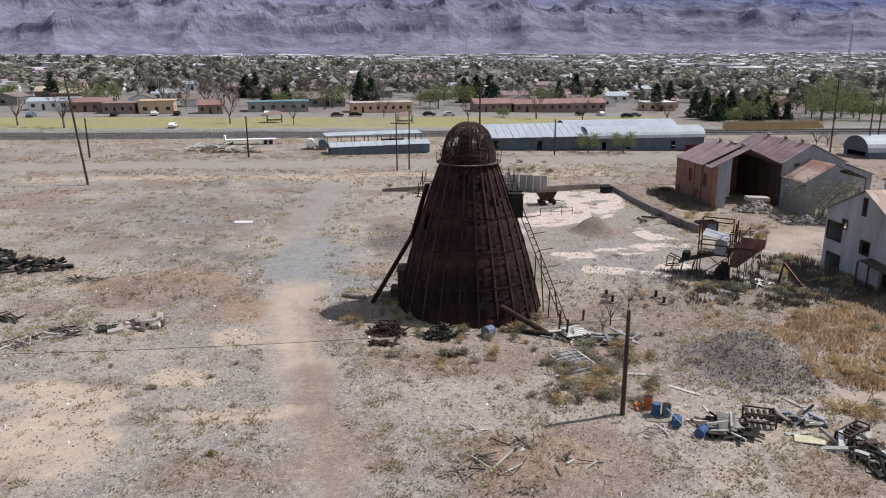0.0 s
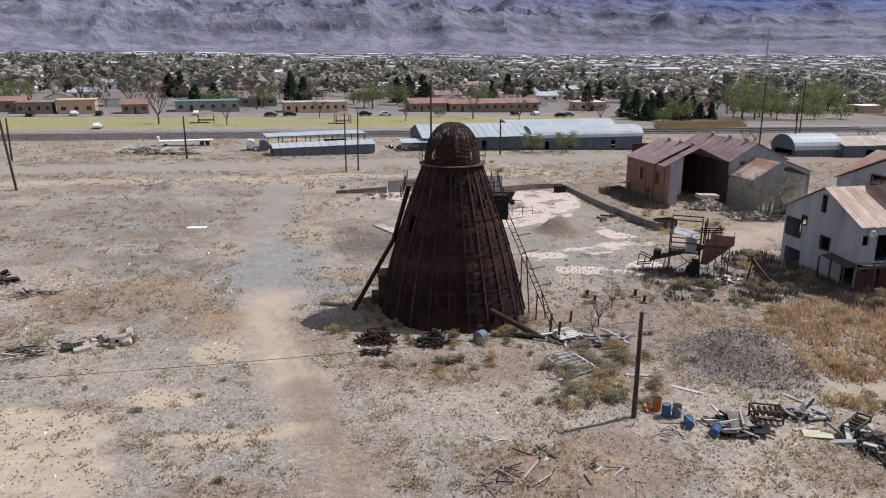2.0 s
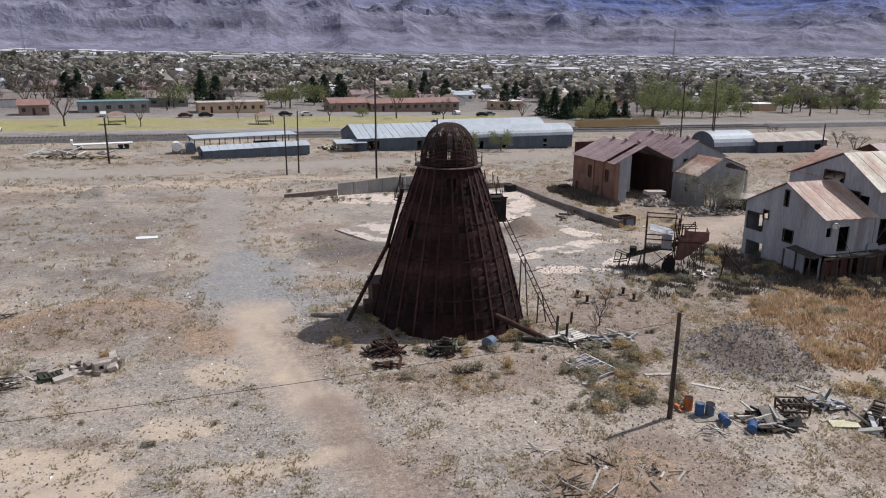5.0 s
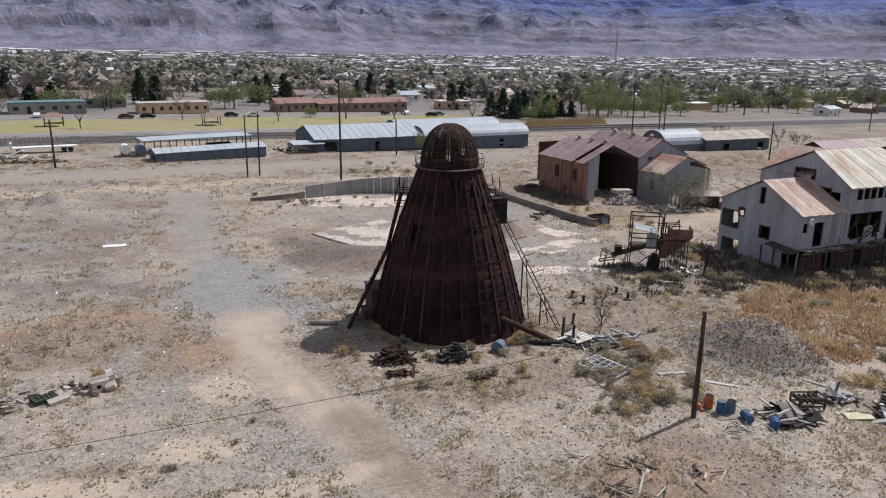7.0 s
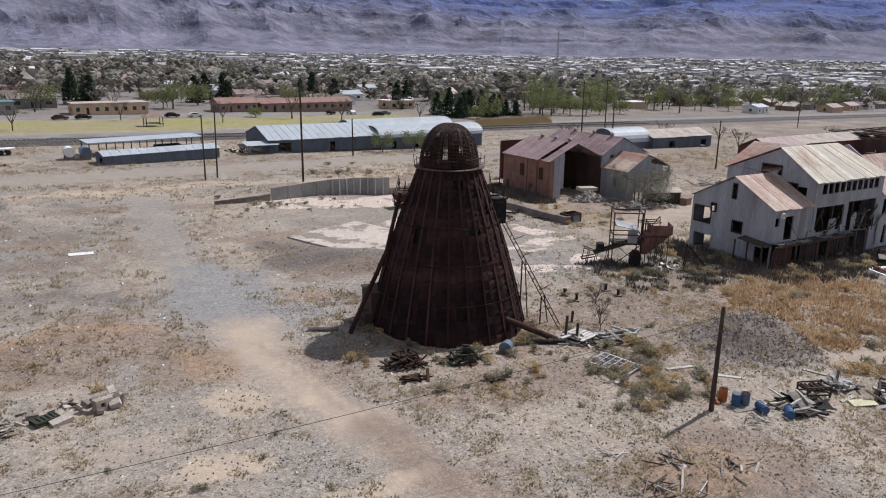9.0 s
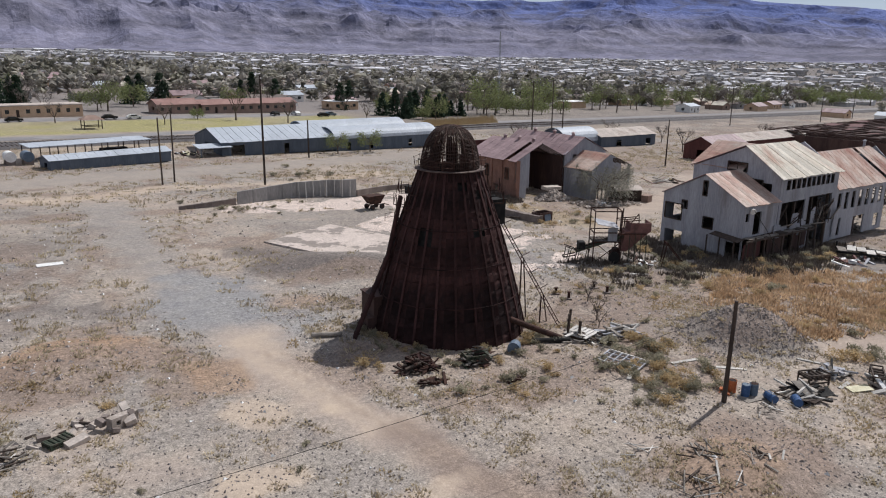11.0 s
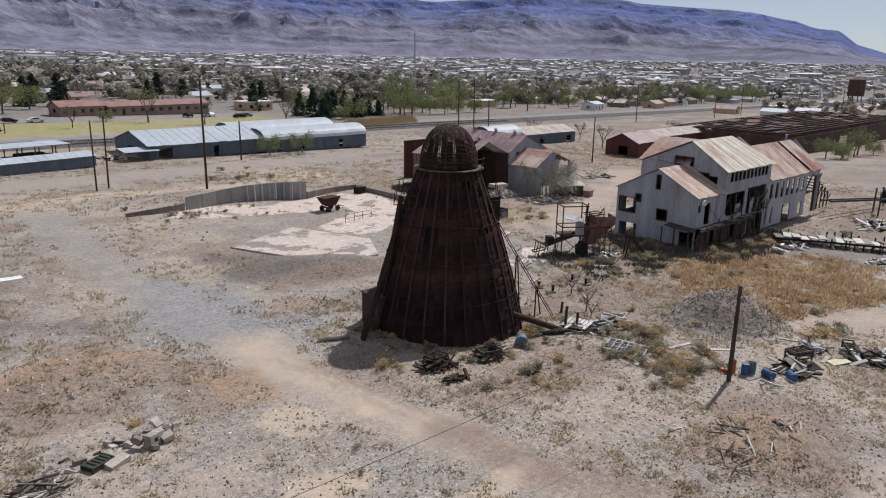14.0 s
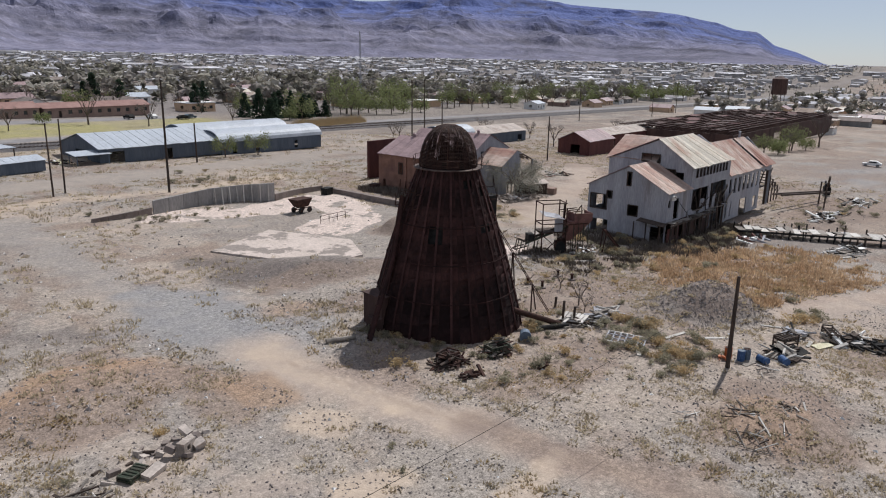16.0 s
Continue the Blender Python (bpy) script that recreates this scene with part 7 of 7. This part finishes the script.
junk_heap("stick_pile", -30.4, 54.0, 1.8, 1.2, 26, ["dark_wood", "wood", "pale_wood"], "pile of grey broken branches", 1.9, 0.1, 0.5, 28, "sticks")
junk_heap("stick_pile", -33.0, 52.0, 1.6, 1.2, 16, ["dark_wood", "wood", "pale_wood"], "pile of grey broken branches", 1.8, 0.1, 0.4, 29, "sticks")
junk_heap("stick_pile", -35.4, 67.4, 2.4, 1.2, 26, ["wood", "dark_wood"], "spread of grey branches on brown dirt", 2.0, 0.1, 0.5, 30, "sticks")
junk_heap("charred_heap", -44.0, 71.5, 5.5, 2.2, 80, ["black", "rubber", "dark_wood"], "long heap of charred black scrap", 1.3, 0.3, 1.0, 31)
junk_heap("charred_heap", -50.5, 75.5, 3.5, 2.0, 40, ["black", "rubber", "dark_wood"], "heap of charred black scrap", 1.2, 0.3, 0.9, 32)
junk_heap("stick_pile", -37.5, 57.0, 2.4, 1.4, 20, ["dark_wood", "black"], "dark broken branches in dry grass", 1.5, 0.1, 0.4, 33, "sticks")
frame_wreck(-27.5, 54.8, 30, 1.3, 0.8, 0.3, "green_steel", "low green steel frame half buried", "machine_frame", False)
solid("white_sheet", Shape().slab(pose(0, 0, 0, 2, 1, 0), 2.4, 1.0, 0.04), "white", on(-26.6, 93.0, 5, 0.03), "white sheet lying flat in the dirt", "sheet")
junk_heap("white_scrap", -51.0, 164.0, 8, 2.5, 14, ["white", "pale_wood"], "white pipes and boards by the railway", 5.0, 0.4, 0.5, 34)
tk = thing("flatbed_trailer", on(-46, 172, 12), "long pale flatbed trailer", "trailer")
part("bed", Shape().box(-6, -1.2, 1.0, 6, 1.2, 1.25).box(-6, -1.2, 1.25, -5.6, 1.2, 2.2).weld(), "white", tk)
for u in (-4.5, 3.5, 4.7):
    part("wheel", Shape().rod((u, -1.1, 0.5), (u, 1.1, 0.5), 0.5, n=12), "rubber", tk)
for x, m_, l_ in ((-30.4, "white", "white cylindrical storage tank"), (-27.6, "steel_blue", "dark cylindrical storage tank")):
    t_ = thing("storage_tank", on(x, 164.6, 10), l_, "tank")
    part("shell", Shape().rod((0, -1.2, 1.5), (0, 1.6, 1.5), 0.95, n=18).rod((0, 1.6, 1.5), (0, 1.9, 1.5), 0.95, 0.6, 18), m_, t_)
    for v in (-0.9, 1.0):
        part("saddle", Shape().box(-0.8, v, 0, 0.8, v + 0.3, 0.8), "dark_conc", t_)
junk_heap("brush_heap", -48, 158, 9, 1.4, 60, ["dark_wood", "straw", "wood"], "long heap of brush and timber by the yard road", 2.2, 0.2, 0.9, 35)
junk_heap("scrap_heap", 2.0, 171.5, 4, 1.5, 26, ["yellow", "white", "black", "dark_rust"], "mixed scrap between the sheds", 1.8, 0.4, 0.7, 36)

# ---- shrubs, brush and stones ----
sr = random.Random(21)


def shrub_mesh(seed, r, h, n, leaf):
    rnd = random.Random(seed)
    sh = Shape()
    lobes = [(rnd.gauss(0, r * 0.42), rnd.gauss(0, r * 0.42), h * rnd.uniform(0.35, 0.75)) for _ in range(9)]

    def spot():
        c_ = rnd.choice(lobes)
        v = Vector((rnd.gauss(0, 1), rnd.gauss(0, 1), rnd.gauss(0, 1))).normalized() * rnd.random() ** 0.4
        return (c_[0] + v.x * r * 0.42, c_[1] + v.y * r * 0.42, max(0.02, c_[2] + v.z * h * 0.36))
    sh.leaves(n, leaf, spot)
    for c_ in lobes:
        sh.rod((0, 0, -0.1), c_, 0.03, 0.012, 4, False)
    return sh.mesh("shrub")


SHRUBS = {m: [shrub_mesh(50 + 7 * i + j, 0.9, 0.85, 460, 0.085) for j in range(4)] for i, m in enumerate(("sage", "straw"))}
for m, ms in SHRUBS.items():
    for me in ms:
        me.materials.append(M[m])


def shrub(x, y, size, m):
    ob = part("shrub", sr.choice(SHRUBS[m]), None)
    ob.matrix_world = on(x, y, sr.uniform(0, 360)) @ Matrix.Diagonal((size * sr.uniform(0.85, 1.2), size, size * sr.uniform(0.75, 1.05), 1))
    tagged(ob, {"sage": "grey-green sagebrush on stony ground", "straw": "dry straw-yellow desert shrub"}[m], "shrub", "desert shrubs")


def thicket(n, x0, x1, y0, y1, s0, s1, straw=0.4):
    for _ in range(int(n * 0.72)):
        shrub(sr.uniform(x0, x1), sr.uniform(y0, y1), sr.uniform(s0, s1), "straw" if sr.random() < straw else "sage")


thicket(44, 7.2, 14.8, 43.4, 49.2, 0.4, 0.95, 0.35)
for x, y, q, m in ((-3.85, 50.6, 0.8, "sage"), (3.8, 51.4, 0.85, "straw"), (-8.0, 57.5, 0.85, "straw"), (5.7, 56.3, 0.9, "straw"), (4.9, 56.0, 0.6, "straw"), (14.1, 50.3, 1.0, "straw"), (-7.2, 56.6, 0.6, "straw"), (10.3, 46.4, 0.9, "sage")):
    shrub(x, y, q, m)
thicket(16, 11, 16.5, 49.5, 53.5, 0.6, 1.15, 0.5)
thicket(10, 7, 11, 47, 53, 0.5, 0.9, 0.4)
thicket(18, -6.5, 9.5, 51.0, 56.3, 0.4, 0.85, 0.5)
thicket(10, -4, 7, 44, 51, 0.35, 0.6, 0.6)
thicket(9, 25.5, 30, 41.5, 45.5, 0.7, 1.2, 0.6)
thicket(12, 26, 40, 62, 68, 0.5, 1.1, 0.2)
thicket(20, 24, 36, 66.5, 70, 0.5, 1.0, 0.2)
thicket(26, 35, 44, 67, 80, 0.5, 1.1, 0.3)
thicket(16, 44, 62, 60, 64.5, 0.5, 1.0, 0.3)
for k in range(30):
    a, q = radians(sr.uniform(165, 330)), sr.uniform(6.9, 8.6)
    shrub(BX + q * math.cos(a), BY + q * math.sin(a), sr.uniform(0.35, 0.7), "straw" if sr.random() < 0.25 else "sage")
thicket(14, 10, 30, 127, 150, 0.6, 1.1, 0.4)
thicket(24, -14, 8, 108, 121, 0.4, 0.9, 0.1)
thicket(20, 32, 45, 86, 106, 0.5, 1.0, 0.7)
thicket(16, -42, -12, 28, 60, 0.3, 0.6, 0.5)
thicket(34, 28, 54, 44, 62, 0.45, 0.9, 0.85)
thicket(26, 41, 62, 61.5, 66, 0.5, 1.0, 0.25)
thicket(20, 60, 100, 55, 66, 0.5, 1.1, 0.4)
thicket(22, 10, 26, 55, 66, 0.3, 0.6, 0.5)
# leafless bushes
for x, y, s_ in ((16.8, 62.0, 0.30), (14.2, 57.8, 0.34), (13.2, 56.4, 0.28)):
    plant("bare", x, y, s_, label="small leafless grey desert bush")
bb = thing("grey_tree", on(53.6, 101.6, 0) @ Matrix.Scale(1.2, 4), "broad grey leafless bush tree beside the shed", "tree")
trunk, crown, tips = Shape(), Shape(), []
br_ = random.Random(77)
for k in range(5):
    limb_set(trunk, Vector((br_.uniform(-1.2, 1.2), br_.uniform(-0.8, 0.8), 0)), 4.9, 3.7, 5, 0.12, br_, tips)
for t_ in tips:
    for _ in range(9):
        d = Vector((br_.gauss(0, 1), br_.gauss(0, 1), abs(br_.gauss(0.4, 0.7)))).normalized() * br_.uniform(0.4, 1.1)
        crown.rod(t_, t_ + d, 0.02, 0.008, 3, False)

def twig_spot():
    t_ = br_.choice(tips)
    return Vector((t_.x, t_.y, t_.z * br_.uniform(0.25, 1.0))) + Vector((br_.gauss(0, 0.45), br_.gauss(0, 0.45), br_.gauss(0, 0.35)))


crown.leaves(11000, 0.075, twig_spot)
part("trunk", trunk, "twig", bb), part("crown", crown, "pale_sage", bb)

TRAILS = [([(-19, 121), (-18.6, 90), (-15, 72), (-13.6, 60), (-10.8, 48.5), (-8, 39), (-5, 29)], 2.6), ([(-90, 131), (-26, 144), (26, 155), (110, 160)], 5.0), ([(40, 84), (47, 92), (58, 95), (98, 120)], 3.5), ([(28, 44), (36, 42.5), (48, 38)], 2.2)]


def cover(n, x0, x1, y0, y1, keep, seed):
    """Scatter places, thinned by keep(x, y) in 0..1."""
    rng = np.random.default_rng(seed)
    x, y = rng.uniform(x0, x1, n), rng.uniform(y0, y1, n)
    k = keep(x, y)
    for pts, w in TRAILS:
        k = k * sm(w * 0.7, w * 1.3, to_line(x, y, pts) + 2 * (fbm(x * 0.25, y * 0.25, 31) - 0.5))
    k = k * np.where((x > -4) & (x < 27) & (y > 80) & (y < 117), 0.12, 1.0) * np.where(np.hypot(x - BX, y - BY) < 6.6, 0, 1)
    hit = rng.random(n) < k
    return x[hit], y[hit], height(x[hit], y[hit]), rng


def tufts(name, n, area, keep, seed, r, h, mat, label, blades=10):
    x, y, z, rng = cover(n, *area, keep, seed)
    m = len(x)
    size = rng.uniform(0.5, 1.35, m)
    a = rng.uniform(0, 6.283, (m, blades))
    q = np.sqrt(rng.random((m, blades))) * r * size[:, None]
    cx, cy = x[:, None] + np.cos(a) * q, y[:, None] + np.sin(a) * q
    w = rng.uniform(0.03, 0.095, (m, blades)) * size[:, None]
    b = rng.uniform(0, 6.283, (m, blades))
    hh = h * size[:, None] * rng.uniform(0.5, 1.2, (m, blades))
    zz = np.repeat(z[:, None], blades, 1)
    P = np.stack([np.stack([cx - np.cos(b) * w, cy - np.sin(b) * w, zz - 0.04], -1), np.stack([cx + np.cos(b) * w, cy + np.sin(b) * w, zz - 0.04], -1),
                  np.stack([cx + np.cos(a) * w * 1.5 + np.sin(b) * w * 1.6, cy + np.sin(a) * w * 1.5 - np.cos(b) * w * 1.6, zz + hh], -1)], 2).reshape(-1, 3)
    me = bpy.data.meshes.new(name)
    k = len(P) // 3
    me.from_pydata(P.tolist(), [], np.arange(3 * k).reshape(k, 3).tolist())
    me.materials.append(M[mat])
    tagged(new(name, me), label, "dry grass", kind="stuff")


def clumpy(scale, lo, hi, seed):
    return lambda x, y: sm(lo, hi, fbm(x * scale, y * scale, seed))


tufts("dry_grass", 12000, (-50, 46, 26, 72), lambda x, y: 0.10 + 0.6 * sm(0.48, 0.62, fbm(x * 0.22, y * 0.22, 131)), 1, 0.30, 0.15, "tuft", "sparse dry grass tufts on stony ground", 20)
tufts("dry_scrub", 13000, (-75, 125, 60, 160), lambda x, y: 0.15 + 0.8 * sm(0.46, 0.6, fbm(x * 0.13, y * 0.2, 137)), 2, 0.42, 0.24, "tuft", "dry scrub dotted over the yard", 17)
tufts("tumbleweed_field", 8200, (24, 66, 34, 68), lambda x, y: sm(1.25, 0.65, np.hypot((x - 41.5) / 14, (y - 53) / 10) + 0.9 * (fbm(x * 0.25, y * 0.25, 141) - 0.5)) * (0.2 + 0.8 * sm(0.42, 0.6, fbm(x * 0.6, y * 0.6, 143))), 3, 0.55, 0.38, "tumble", "dense field of brown tumbleweed", 24)
tufts("straw_grass", 3800, (-46, 40, 27, 66), clumpy(0.16, 0.56, 0.68, 151), 4, 0.4, 0.14, "straw", "patches of yellow straw grass", 20)
# Brush at the mill and brick walls, set thick to deepen their pale shadows.
tufts("grey_brush", 2600, (33, 64, 58.5, 80), lambda x, y: sm(4.6, 2.2, to_line(x, y, [(38.5, 78), (40, 69), (43, 63.6), (52, 63.4), (63, 65)])) * (0.3 + 0.7 * sm(0.4, 0.6, fbm(x * 0.5, y * 0.5, 171))), 10, 0.6, 0.5, "twig", "low grey leafless brush along the mill", 26)
tufts("grey_brush", 1300, (32, 42, 102, 120), lambda x, y: sm(3.4, 1.4, to_line(x, y, [(38.4, 107), (36.9, 118)])) * (0.3 + 0.7 * sm(0.4, 0.6, fbm(x * 0.5, y * 0.5, 173))), 11, 0.6, 0.7, "twig", "low grey leafless brush by the brick wall", 26)
tufts("grey_brush", 900, (23, 37, 63, 74), lambda x, y: 0.75 * sm(0.45, 0.6, fbm(x * 0.4, y * 0.4, 175)), 12, 0.5, 0.4, "twig", "low grey leafless brush round the plant", 22)
tufts("roadside_scrub", 7000, (-120, 175, 120, 200), lambda x, y: 0.25 + 0.7 * sm(0.46, 0.6, fbm(x * 0.08, y * 0.16, 157)), 5, 0.6, 0.35, "tuft", "low dry scrub along the railway yard", 14)


def stones(name, n, area, keep, seed, s0, s1, mat, label):
    x, y, z, rng = cover(n, *area, keep, seed)
    m = len(x)
    s_ = rng.uniform(s0, s1, m) ** 1.0
    base = np.array([[1, 0, 0], [-0.5, 0.8, 0], [-0.5, -0.8, 0], [0.1, 0.1, 0.75]])
    a = rng.uniform(0, 6.283, m)
    ca, sa = np.cos(a), np.sin(a)
    st = rng.uniform(0.6, 1.5, (m, 3))
    P = np.empty((m, 4, 3))
    for i, (u, v, w) in enumerate(base):
        P[:, i, 0], P[:, i, 1], P[:, i, 2] = x + s_ * (u * ca - v * sa) * st[:, 0], y + s_ * (u * sa + v * ca) * st[:, 1], z - 0.01 + s_ * w * st[:, 2]
    f = (np.arange(m)[:, None, None] * 4 + np.array([[0, 1, 3], [1, 2, 3], [2, 0, 3]])).reshape(-1, 3)
    me = bpy.data.meshes.new(name)
    me.from_pydata(P.reshape(-1, 3).tolist(), [], f.tolist())
    me.materials.append(M[mat])
    tagged(new(name, me), label, "stones", kind="stuff")


stones("gravel", 42000, (-50, 46, 26, 75), lambda x, y: 0.35 + 0.65 * sm(0.4, 0.6, fbm(x * 0.15, y * 0.15, 161)), 6, 0.03, 0.13, "gravel", "loose gravel and pebbles strewn over dirt")
stones("mound_gravel", 9000, (15, 32, 42, 57), lambda x, y: sm(1.2, 0.6, np.hypot((x - 23.3) / 7, (y - 49.6) / 6)), 7, 0.03, 0.14, "gravel", "coarse gravel on the spoil mound")
stones("yard_rocks", 14000, (-70, 125, 55, 135), lambda x, y: 0.5 + 0 * x, 8, 0.06, 0.22, "gravel", "scattered rocks across the old yard")
stones("pale_litter", 900, (-45, 60, 28, 110), lambda x, y: 0.6 + 0 * x, 9, 0.06, 0.2, "white", "small white litter and bleached chips")
